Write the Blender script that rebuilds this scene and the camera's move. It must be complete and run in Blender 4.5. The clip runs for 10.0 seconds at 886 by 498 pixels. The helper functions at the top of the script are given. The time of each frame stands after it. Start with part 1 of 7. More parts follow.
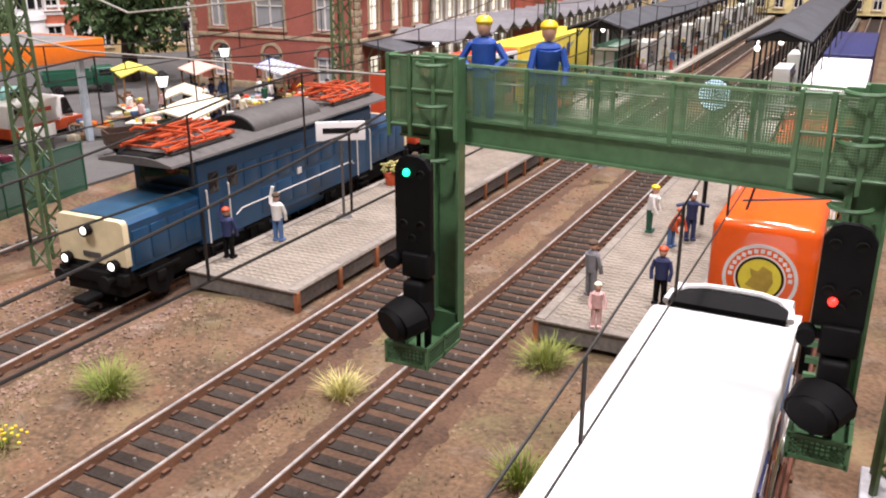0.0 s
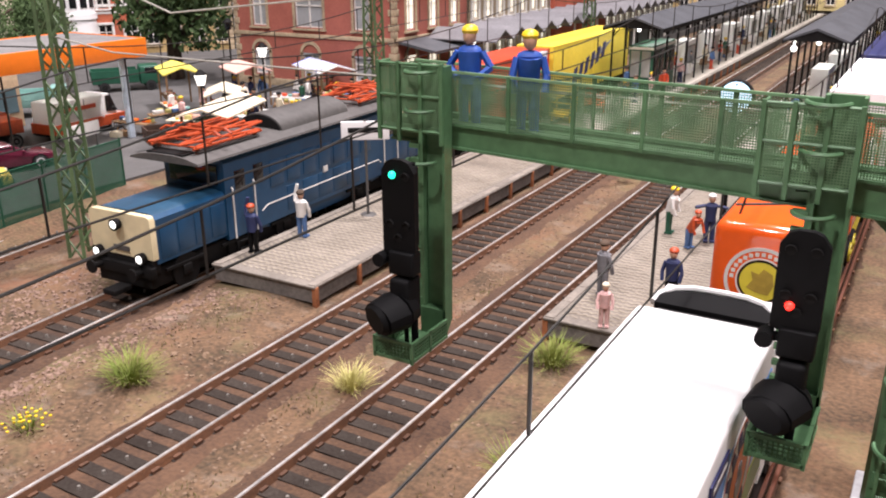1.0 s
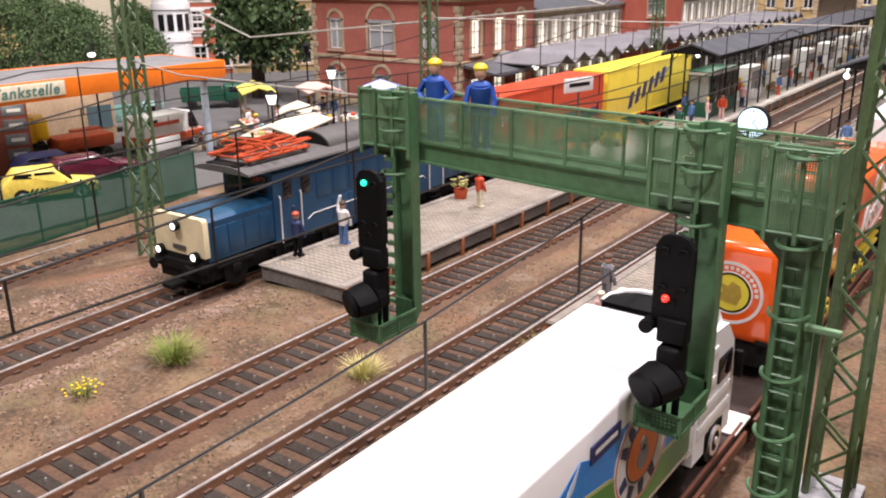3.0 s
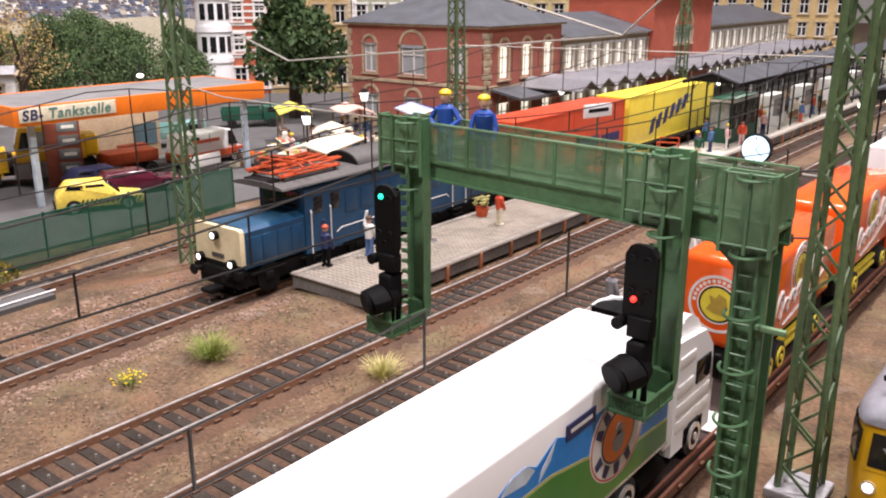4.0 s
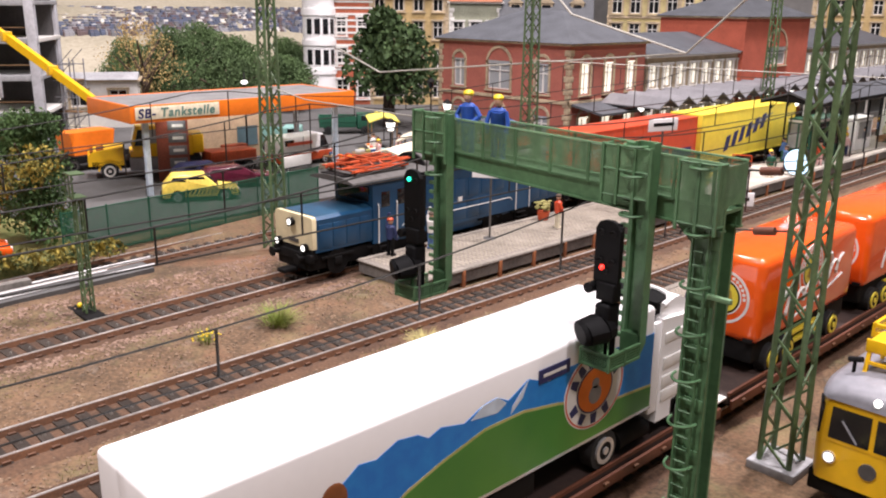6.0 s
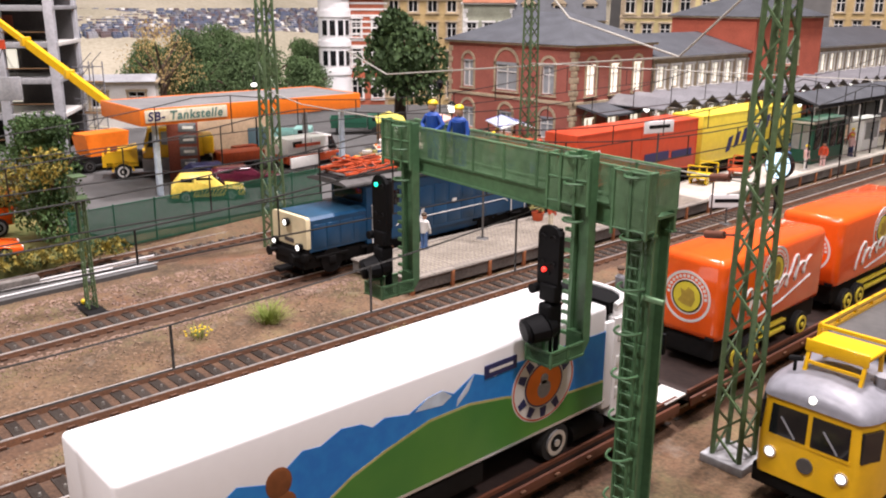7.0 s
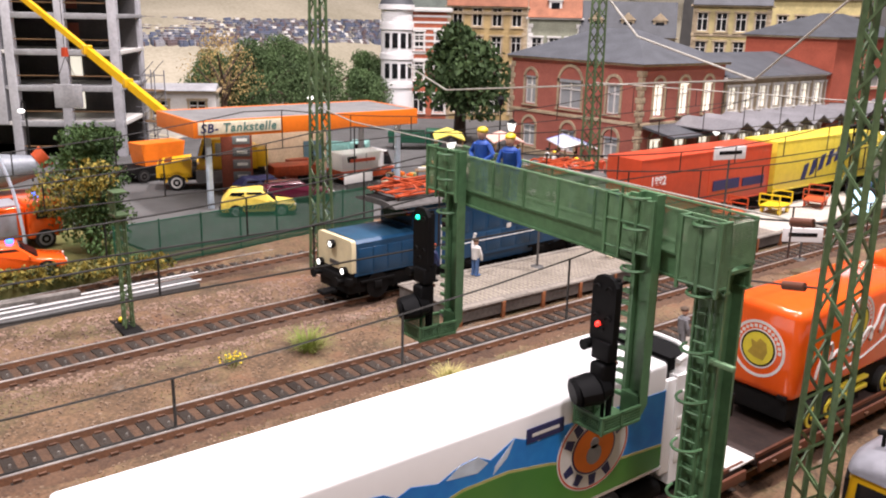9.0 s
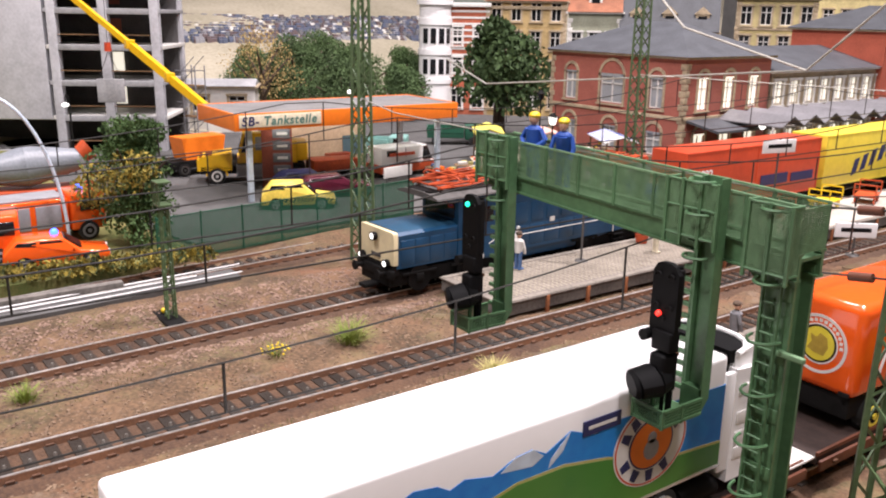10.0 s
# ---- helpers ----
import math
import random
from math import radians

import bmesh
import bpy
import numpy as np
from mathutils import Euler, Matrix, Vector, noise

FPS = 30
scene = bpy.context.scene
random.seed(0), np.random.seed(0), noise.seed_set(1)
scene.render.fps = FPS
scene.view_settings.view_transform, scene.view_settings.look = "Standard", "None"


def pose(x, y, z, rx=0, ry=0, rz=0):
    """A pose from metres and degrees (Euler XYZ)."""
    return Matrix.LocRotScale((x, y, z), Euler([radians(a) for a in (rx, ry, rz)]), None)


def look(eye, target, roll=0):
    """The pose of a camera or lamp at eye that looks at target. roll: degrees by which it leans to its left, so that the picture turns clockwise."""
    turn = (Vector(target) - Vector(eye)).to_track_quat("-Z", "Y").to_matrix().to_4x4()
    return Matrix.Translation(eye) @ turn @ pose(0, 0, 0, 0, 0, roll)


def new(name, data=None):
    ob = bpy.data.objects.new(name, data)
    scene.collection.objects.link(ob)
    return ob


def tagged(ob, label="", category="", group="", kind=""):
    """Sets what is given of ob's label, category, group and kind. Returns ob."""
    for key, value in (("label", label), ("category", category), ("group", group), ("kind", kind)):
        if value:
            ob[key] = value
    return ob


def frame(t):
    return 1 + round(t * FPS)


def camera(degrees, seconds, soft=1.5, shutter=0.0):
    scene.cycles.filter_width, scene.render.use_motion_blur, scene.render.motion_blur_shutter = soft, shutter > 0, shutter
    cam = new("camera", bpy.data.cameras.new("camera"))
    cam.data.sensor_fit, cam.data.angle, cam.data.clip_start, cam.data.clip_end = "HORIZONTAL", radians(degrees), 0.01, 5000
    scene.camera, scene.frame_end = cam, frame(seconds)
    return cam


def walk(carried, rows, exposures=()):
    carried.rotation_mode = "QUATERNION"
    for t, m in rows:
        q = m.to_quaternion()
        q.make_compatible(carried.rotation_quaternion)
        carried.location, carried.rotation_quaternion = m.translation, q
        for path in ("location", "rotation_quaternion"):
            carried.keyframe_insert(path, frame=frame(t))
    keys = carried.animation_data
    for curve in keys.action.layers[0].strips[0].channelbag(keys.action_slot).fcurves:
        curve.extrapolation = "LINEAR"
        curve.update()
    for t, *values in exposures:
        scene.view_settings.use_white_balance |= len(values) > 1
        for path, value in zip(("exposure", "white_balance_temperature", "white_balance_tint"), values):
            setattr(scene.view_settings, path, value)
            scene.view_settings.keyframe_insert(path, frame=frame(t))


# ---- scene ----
cam = camera(54.7, 10.0, soft=2.0)
CM = 0.01  # lengths below are in centimetres: the place is a 1:87 model railway
PATH = [
    (0, (15.601, -1.382, 11.659), (14.75, 0.298, 10.986), -0.1),
    (0.5, (16.277, -1.519, 11.824), (15.381, 0.136, 11.148), -0.2),
    (1, (16.862, -1.361, 11.911), (15.915, 0.264, 11.232), -0.4),
    (1.5, (17.653, -1.33, 11.999), (16.654, 0.266, 11.326), -0.5),
    (2, (18.657, -1.374, 12.096), (17.606, 0.192, 11.432), -0.7),
    (2.5, (19.624, -1.629, 12.221), (18.527, -0.089, 11.569), -0.8),
    (4, (22.526, -3.891, 12.876), (21.326, -2.403, 12.289), -0.1),
    (4.5, (23.735, -4.442, 13.053), (22.481, -2.992, 12.482), -0.1),
    (5, (24.76, -4.979, 13.026), (23.45, -3.575, 12.467), 0.3),
    (6.5, (27.768, -5.101, 12.734), (26.361, -3.791, 12.183), 0.5),
    (7, (28.848, -4.594, 13.311), (27.421, -3.307, 12.756), 0.3),
    (7.5, (29.082, -3.725, 13.445), (27.632, -2.461, 12.898), 0.4),
    (8, (28.758, -3.582, 13.554), (27.287, -2.339, 13.015), 1.3),
    (8.5, (28.241, -3.01, 13.51), (26.739, -1.802, 12.976), 1.0),
    (9, (27.377, -2.785, 13.472), (25.855, -1.6, 12.941), 1.2),
    (9.5, (26.995, -2.717, 13.232), (25.452, -1.561, 12.701), 1.2),
    (10, (26.739, -2.838, 13.031), (25.171, -1.717, 12.496), 0.9),
]
walk(cam, [(t, look(Vector(eye) * CM, Vector(target) * CM, roll)) for t, eye, target, roll in PATH], exposures=[(0, -0.37), (10, -0.37)])

# ---- light: the hall's ceiling spotlights and its pale ceiling ----
world = bpy.data.worlds.new("hall")
world.use_nodes = True
world.node_tree.nodes["Background"].inputs[0].default_value = (1.0, 0.935, 0.98, 1)
world.node_tree.nodes["Background"].inputs[1].default_value = 0.34
scene.world = world


def ceiling_lamp(x, y, z, watts, size, aim):
    data = bpy.data.lights.new("ceiling_lamp", "AREA")
    data.energy, data.size, data.shape, data.color = watts, size * CM, "DISK", (1.0, 0.905, 0.94)
    ob = new("ceiling_lamp", data)
    ob.matrix_world = look(Vector((x, y, z)) * CM, Vector(aim) * CM)
    return ob


ceiling_lamp(30, 10, 150, 16, 14, (10, 20, 0))
ceiling_lamp(-5, -55, 125, 20, 14, (-32, 18, 3))
ceiling_lamp(-40, 40, 160, 11.5, 18, (-30, 45, 0))
ceiling_lamp(75, -15, 120, 13, 14, (12, 12, 2))
ceiling_lamp(10, 80, 160, 56, 18, (5, 80, 0))

# ---- materials ----


def mat(name, rgb, rough=0.55, metal=0.0, grain=6.0, amount=0.18, bump=0.0, rgb2=None, big=0.7, glow=0.0, coat=0.0):
    """A procedural surface: two scales of noise (grain per centimetre) vary the colour and the relief."""
    m = bpy.data.materials.new(name)
    m.use_nodes = True
    nt, bsdf = m.node_tree, m.node_tree.nodes["Principled BSDF"]
    bsdf.inputs["Roughness"].default_value, bsdf.inputs["Metallic"].default_value = rough, metal
    bsdf.inputs["Coat Weight"].default_value = coat
    geo = nt.nodes.new("ShaderNodeNewGeometry")
    fine, wide = nt.nodes.new("ShaderNodeTexNoise"), nt.nodes.new("ShaderNodeTexNoise")
    fine.inputs["Scale"].default_value, wide.inputs["Scale"].default_value = grain * 100, big * 100
    fine.inputs["Detail"].default_value = 6
    wide.inputs["Detail"].default_value = 4
    for n in (fine, wide):
        nt.links.new(geo.outputs["Position"], n.inputs["Vector"])
    other = rgb2 or tuple(c * (1 - 1.6 * amount) for c in rgb)
    add = nt.nodes.new("ShaderNodeMath")
    add.operation = "ADD"
    nt.links.new(fine.outputs["Fac"], add.inputs[0])
    nt.links.new(wide.outputs["Fac"], add.inputs[1])
    ramp = nt.nodes.new("ShaderNodeMapRange")
    ramp.inputs["From Min"].default_value, ramp.inputs["From Max"].default_value = 0.75, 1.25
    nt.links.new(add.outputs[0], ramp.inputs["Value"])
    mix = nt.nodes.new("ShaderNodeMix")
    mix.data_type = "RGBA"
    mix.inputs[6].default_value, mix.inputs[7].default_value = (*rgb, 1), (*other, 1)
    nt.links.new(ramp.outputs[0], mix.inputs[0])
    info = nt.nodes.new("ShaderNodeObjectInfo")
    hue = nt.nodes.new("ShaderNodeHueSaturation")
    vary = nt.nodes.new("ShaderNodeMapRange")
    vary.inputs["To Min"].default_value, vary.inputs["To Max"].default_value = 1 - amount * 0.5, 1 + amount * 0.5
    nt.links.new(info.outputs["Random"], vary.inputs["Value"])
    nt.links.new(vary.outputs[0], hue.inputs["Value"])
    nt.links.new(mix.outputs[2], hue.inputs["Color"])
    nt.links.new(hue.outputs[0], bsdf.inputs["Base Color"])
    if bump:
        b = nt.nodes.new("ShaderNodeBump")
        b.inputs["Strength"].default_value, b.inputs["Distance"].default_value = bump, 0.05 * CM
        nt.links.new(fine.outputs["Fac"], b.inputs["Height"])
        nt.links.new(b.outputs[0], bsdf.inputs["Normal"])
    if glow:
        nt.links.new(hue.outputs[0], bsdf.inputs["Emission Color"])
        bsdf.inputs["Emission Strength"].default_value = glow
    return m


def glass_mat(name, rgb=(0.05, 0.06, 0.07)):
    m = mat(name, rgb, 0.06, 0.0, 2, 0.1)
    return m


gravel = mat("gravel", (0.155, 0.092, 0.050), 0.95, 0, 7, 0.3, 1.0, (0.042, 0.027, 0.014), 0.45)


def patches(m, tints):
    """Wide irregular patches of other tints over a ground material."""
    nt = m.node_tree
    bsdf = nt.nodes["Principled BSDF"]
    geo = nt.nodes.new("ShaderNodeNewGeometry")
    last = bsdf.inputs["Base Color"].links[0].from_socket
    for k, (rgb, scale, lo, hi) in enumerate(tints):
        shift = nt.nodes.new("ShaderNodeVectorMath")
        shift.inputs[1].default_value = (0.37 * k, 0.21 * k, 0.5 * k)
        n = nt.nodes.new("ShaderNodeTexNoise")
        n.inputs["Scale"].default_value, n.inputs["Detail"].default_value, n.inputs["Roughness"].default_value = scale, 8, 0.7
        r = nt.nodes.new("ShaderNodeMapRange")
        r.inputs["From Min"].default_value, r.inputs["From Max"].default_value = lo, hi
        r.inputs["To Max"].default_value = 0.7
        mix = nt.nodes.new("ShaderNodeMix")
        mix.data_type = "RGBA"
        mix.inputs[7].default_value = (*rgb, 1)
        nt.links.new(geo.outputs["Position"], shift.inputs[0])
        nt.links.new(shift.outputs[0], n.inputs["Vector"])
        nt.links.new(n.outputs["Fac"], r.inputs["Value"])
        nt.links.new(r.outputs[0], mix.inputs[0])
        nt.links.new(last, mix.inputs[6])
        last = mix.outputs[2]
    nt.links.new(last, bsdf.inputs["Base Color"])


patches(gravel, [((0.16, 0.135, 0.06), 28, 0.5, 0.68), ((0.17, 0.075, 0.04), 22, 0.54, 0.7), ((0.185, 0.145, 0.11), 60, 0.56, 0.7)])
bed_m = mat("rusty_ballast", (0.105, 0.056, 0.030), 0.95, 0, 8, 0.3, 1.0, (0.045, 0.024, 0.014), 0.6)
pink_m = mat("pink_ballast", (0.25, 0.165, 0.12), 0.9, 0, 5, 0.5, 0.3, (0.10, 0.062, 0.045))
stone_m = mat("ballast_stone", (0.20, 0.135, 0.085), 0.9, 0, 5, 0.5, 0.3, (0.09, 0.055, 0.035))
rust = mat("rusty_rail", (0.15, 0.066, 0.03), 0.8, 0.2, 12, 0.3, 0.4, (0.09, 0.04, 0.02))
railtop = mat("polished_rail", (0.82, 0.78, 0.74), 0.32, 0.6, 3, 0.3)
sleeper_m = mat("sleeper", (0.050, 0.041, 0.034), 0.95, 0, 10, 0.35, 0.5, (0.028, 0.021, 0.017))
sleeper_m.node_tree.nodes["Principled BSDF"].inputs["Specular IOR Level"].default_value = 0.15
chair_m = mat("rail_chair", (0.10, 0.046, 0.024), 0.9, 0, 9, 0.3)
stud_m = mat("stud", (0.42, 0.39, 0.35), 0.4, 0.6, 6)
pave = mat("platform_paving", (0.27, 0.235, 0.185), 0.85, 0, 9, 0.2, 0.5, (0.18, 0.152, 0.116))
pale_pave = mat("pale_paving", (0.46, 0.42, 0.36), 0.85, 0, 6, 0.2, 0.3)
kerb_m = mat("platform_edge", (0.24, 0.21, 0.175), 0.8, 0, 7, 0.25, 0.4)
wall_m = mat("platform_wall", (0.20, 0.18, 0.16), 0.85, 0, 6, 0.3, 0.4)
post_m = mat("rust_post", (0.36, 0.13, 0.05), 0.8, 0, 8, 0.3)
asphalt = mat("asphalt", (0.10, 0.097, 0.094), 0.9, 0, 14, 0.2, 0.3)
grass_m = mat("grass_mat", (0.10, 0.14, 0.035), 0.95, 0, 14, 0.4, 0.8, (0.22, 0.18, 0.06))
tuft_m = mat("tuft", (0.19, 0.27, 0.04), 0.8, 0, 4, 0.4, 0, (0.26, 0.28, 0.06))
tuft2_m = mat("pale_tuft", (0.34, 0.33, 0.10), 0.8, 0, 4, 0.4, 0, (0.45, 0.40, 0.16))
leaf_m = mat("leaves", (0.065, 0.12, 0.03), 0.8, 0, 3, 0.5, 0, (0.025, 0.055, 0.012))
leaf2_m = mat("autumn_leaves", (0.30, 0.22, 0.03), 0.8, 0, 2, 0.5, 0, (0.03, 0.05, 0.01), 2.0)
leaf3_m = mat("dry_leaves", (0.56, 0.40, 0.15), 0.8, 0, 3, 0.4)
bark = mat("bark", (0.09, 0.06, 0.04), 0.9, 0, 8, 0.3, 0.5)
green = mat("signal_green", (0.088, 0.19, 0.088), 0.45, 0, 5, 0.2, 0.1)
# signal green made lighter to offset the shade among the fine mesh wires
lightened_green = mat("lightened_green", (0.17, 0.30, 0.155), 0.6, 0, 5, 0.2)
mastgreen = mat("mast_green", (0.10, 0.16, 0.07), 0.5, 0, 6, 0.25, 0.1)
black = mat("black", (0.004, 0.004, 0.0045), 0.65, 0, 6, 0.2)
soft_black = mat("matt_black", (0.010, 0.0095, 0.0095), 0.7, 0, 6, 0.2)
for m in (black, soft_black):
    m.node_tree.nodes["Principled BSDF"].inputs["Specular IOR Level"].default_value = 0.14
wire_m = mat("wire", (0.035, 0.033, 0.03), 0.5, 0.4, 6, 0.2)
cable_m = mat("cable", (0.48, 0.46, 0.40), 0.5, 0.2, 6, 0.2)
blue = mat("loco_blue", (0.007, 0.058, 0.135), 0.38, 0, 3, 0.12)
cream = mat("loco_cream", (0.74, 0.64, 0.40), 0.4, 0, 3, 0.1)
roofgrey = mat("loco_roof", (0.085, 0.08, 0.075), 0.6, 0, 5, 0.2)
panto = mat("pantograph_red", (0.50, 0.075, 0.02), 0.45, 0, 5, 0.2)
white = mat("white_paint", (0.82, 0.81, 0.80), 0.5, 0, 4, 0.015, 0, None, 0.4)
white.node_tree.nodes["Principled BSDF"].inputs["Specular IOR Level"].default_value = 0.15
offwhite = mat("off_white", (0.72, 0.70, 0.66), 0.5, 0, 4, 0.08)
orange = mat("orange_plastic", (0.80, 0.105, 0.012), 0.13, 0, 3, 0.06, coat=0.3)
fasciam = mat("orange_fascia", (0.86, 0.20, 0.015), 0.4, 0, 3, 0.08)
skyblue = mat("print_blue", (0.012, 0.17, 0.55), 0.3, 0, 3, 0.1, 0, (0.02, 0.24, 0.62), 0.3)
hillgreen = mat("print_green", (0.04, 0.17, 0.03), 0.3, 0, 0.4, 0.2, 0, (0.085, 0.24, 0.035), 0.15)
iceblue = mat("print_ice", (0.62, 0.72, 0.82), 0.3, 0, 3, 0.2)
navy = mat("navy", (0.02, 0.025, 0.11), 0.5, 0, 4, 0.15)
redc = mat("container_red", (0.60, 0.075, 0.028), 0.35, 0, 3, 0.1)
yellowc = mat("container_yellow", (0.82, 0.65, 0.07), 0.35, 0, 3, 0.08)
railcar_y = mat("railcar_yellow", (0.82, 0.47, 0.01), 0.3, 0, 3, 0.08, coat=0.2)
railcar_g = mat("railcar_grey", (0.30, 0.30, 0.32), 0.45, 0, 4, 0.12)
brown_m = mat("wagon_brown", (0.13, 0.040, 0.018), 0.55, 0, 5, 0.2)
wood = mat("wood", (0.26, 0.15, 0.07), 0.8, 0, 8, 0.3)
dark_wood = mat("dark_wood", (0.06, 0.032, 0.02), 0.8, 0, 8, 0.3)
tyre_m = mat("tyre", (0.015, 0.015, 0.015), 0.8, 0, 6, 0.2)
chrome = mat("chrome", (0.82, 0.82, 0.82), 0.25, 0.7, 4, 0.1)
rim_y = mat("yellow_rim", (0.72, 0.60, 0.05), 0.4, 0, 4, 0.1)
pane_m = glass_mat("dark_pane", (0.012, 0.013, 0.015))
brick = mat("red_render", (0.40, 0.125, 0.09), 0.85, 0, 7, 0.2, 0.3, (0.32, 0.10, 0.072))
sandstone = mat("sandstone", (0.48, 0.38, 0.25), 0.85, 0, 5, 0.25, 0.3)
slate = mat("slate_roof", (0.075, 0.08, 0.09), 0.6, 0, 8, 0.25, 0.4)
tile_m = mat("tile_roof", (0.38, 0.15, 0.08), 0.8, 0, 9, 0.3, 0.5)
ochre = mat("ochre_render", (0.50, 0.36, 0.16), 0.85, 0, 5, 0.2)
yellow_r = mat("yellow_render", (0.56, 0.47, 0.22), 0.85, 0, 5, 0.2)
concrete = mat("concrete", (0.38, 0.38, 0.39), 0.85, 0, 5, 0.2, 0.2)
sand_m = mat("sand", (0.46, 0.41, 0.31), 0.95, 0, 2, 0.2, 0.2, (0.30, 0.27, 0.19), 0.06)
lit = mat("lit_white", (1.0, 0.97, 0.92), 0.5, 0, 2, 0.02, glow=3.0)
litwin = mat("lit_window", (1.0, 0.92, 0.78), 0.5, 0, 2, 0.1, glow=1.35)
red_l = mat("red_lamp", (1.0, 0.03, 0.02), 0.4, 0, 2, 0.02, glow=4.0)
green_l = mat("green_lamp", (0.02, 1.0, 0.55), 0.4, 0, 2, 0.02, glow=3.0)
blue_l = mat("blue_lamp", (0.05, 0.15, 1.0), 0.4, 0, 2, 0.02, glow=5.0)
clock_l = mat("clock_face", (0.60, 0.84, 1.0), 0.4, 0, 3, 0.1, glow=1.9)
skin = mat("figure_skin", (0.62, 0.36, 0.24), 0.6)
cloth_blue = mat("cloth_blue", (0.02, 0.09, 0.42), 0.6)
cloth_navy = mat("cloth_navy", (0.02, 0.03, 0.10), 0.7)
cloth_grey = mat("cloth_grey", (0.17, 0.17, 0.18), 0.8)
cloth_pink = mat("cloth_pink", (0.82, 0.52, 0.49), 0.7)
cloth_jean = mat("cloth_jean", (0.08, 0.16, 0.34), 0.8)
helmet_y = mat("helmet_yellow", (0.85, 0.60, 0.02), 0.4)
awning_y = mat("awning_yellow", (0.75, 0.66, 0.12), 0.7)
awning_p = mat("awning_pink", (0.75, 0.46, 0.38), 0.8)
awning_c = mat("awning_cream", (0.78, 0.70, 0.52), 0.8)
teal_dark = mat("teal_lettering", (0.10, 0.22, 0.19), 0.5)
teal = mat("teal_paint", (0.22, 0.42, 0.38), 0.5)
dkgreen = mat("dark_green", (0.012, 0.09, 0.05), 0.5)
maroon = mat("maroon", (0.09, 0.01, 0.025), 0.25, coat=0.4)

# ---- building blocks ----


class Shape:
    """One mesh in the making, in centimetres."""

    def __init__(self):
        self.v, self.f, self.m = [], [], []

    def add(self, verts, faces, slot=0):
        n = len(self.v)
        self.v += [tuple(p) for p in verts]
        self.f += [tuple(n + i for i in f) for f in faces]
        self.m += [slot] * len(faces)
        return self

    def box(self, x0, x1, y0, y1, z0, z1, bevel=0.0, slot=0):
        b = min(bevel, (x1 - x0) / 2.1, (y1 - y0) / 2.1, (z1 - z0) / 2.1)
        if b <= 0:
            v = [(x, y, z) for z in (z0, z1) for x, y in ((x0, y0), (x1, y0), (x1, y1), (x0, y1))]
            return self.add(v, [(3, 2, 1, 0), (4, 5, 6, 7), (0, 1, 5, 4), (1, 2, 6, 5), (2, 3, 7, 6), (3, 0, 4, 7)], slot)
        bm = bmesh.new()
        bmesh.ops.create_cube(bm, size=1)
        for p in bm.verts:
            p.co = Vector(((x0 + x1) / 2 + p.co.x * (x1 - x0), (y0 + y1) / 2 + p.co.y * (y1 - y0), (z0 + z1) / 2 + p.co.z * (z1 - z0)))
        bmesh.ops.bevel(bm, geom=bm.edges[:], offset=b, segments=3, profile=0.5, affect="EDGES")
        bm.verts.index_update()
        self.add([p.co for p in bm.verts], [[q.index for q in f.verts] for f in bm.faces], slot)
        bm.free()
        return self

    def rod(self, p, q, r, r2=None, n=8, slot=0):
        p, q = Vector(p), Vector(q)
        r2 = r if r2 is None else r2
        ax = (q - p).normalized()
        a = ax.orthogonal().normalized()
        b = ax.cross(a)
        v = []
        for c, rr in ((p, r), (q, r2)):
            for i in range(n):
                t = 2 * math.pi * i / n
                v.append(c + (a * math.cos(t) + b * math.sin(t)) * rr)
        f = [(i, (i + 1) % n, n + (i + 1) % n, n + i) for i in range(n)]
        return self.add(v, f + [tuple(range(n - 1, -1, -1)), tuple(range(n, 2 * n))], slot)

    def line(self, pts, r, n=5, slot=0):
        for p, q in zip(pts, pts[1:]):
            self.rod(p, q, r, r, n, slot)
        return self

    def tube(self, pts, r, n=6, slot=0):
        """One connected tube along the points."""
        pts = [Vector(p) for p in pts]
        v, f = [], []
        for i, p in enumerate(pts):
            d = (pts[min(i + 1, len(pts) - 1)] - pts[max(i - 1, 0)]).normalized()
            side = d.cross(Vector((0, 0, 1)))
            side = side.normalized() if side.length > 1e-3 else Vector((1, 0, 0))
            up = side.cross(d)
            v += [p + (side * math.cos(2 * math.pi * k / n) + up * math.sin(2 * math.pi * k / n)) * r for k in range(n)]
        for i in range(len(pts) - 1):
            f += [(i * n + k, i * n + (k + 1) % n, (i + 1) * n + (k + 1) % n, (i + 1) * n + k) for k in range(n)]
        f += [tuple(range(n)), tuple(range(len(v) - n, len(v)))]
        return self.add(v, f, slot)

    def bar(self, p, q, w, h, slot=0):
        """A square bar from p to q, w wide and h high."""
        p, q = Vector(p), Vector(q)
        ax = (q - p).normalized()
        side = ax.cross(Vector((0, 0, 1)))
        side = side.normalized() if side.length > 1e-4 else Vector((1, 0, 0))
        up = side.cross(ax)
        v = [c + side * sx * w / 2 + up * sz * h / 2 for c in (p, q) for sx, sz in ((-1, -1), (1, -1), (1, 1), (-1, 1))]
        return self.add(v, [(0, 1, 2, 3), (7, 6, 5, 4), (0, 4, 5, 1), (1, 5, 6, 2), (2, 6, 7, 3), (3, 7, 4, 0)], slot)

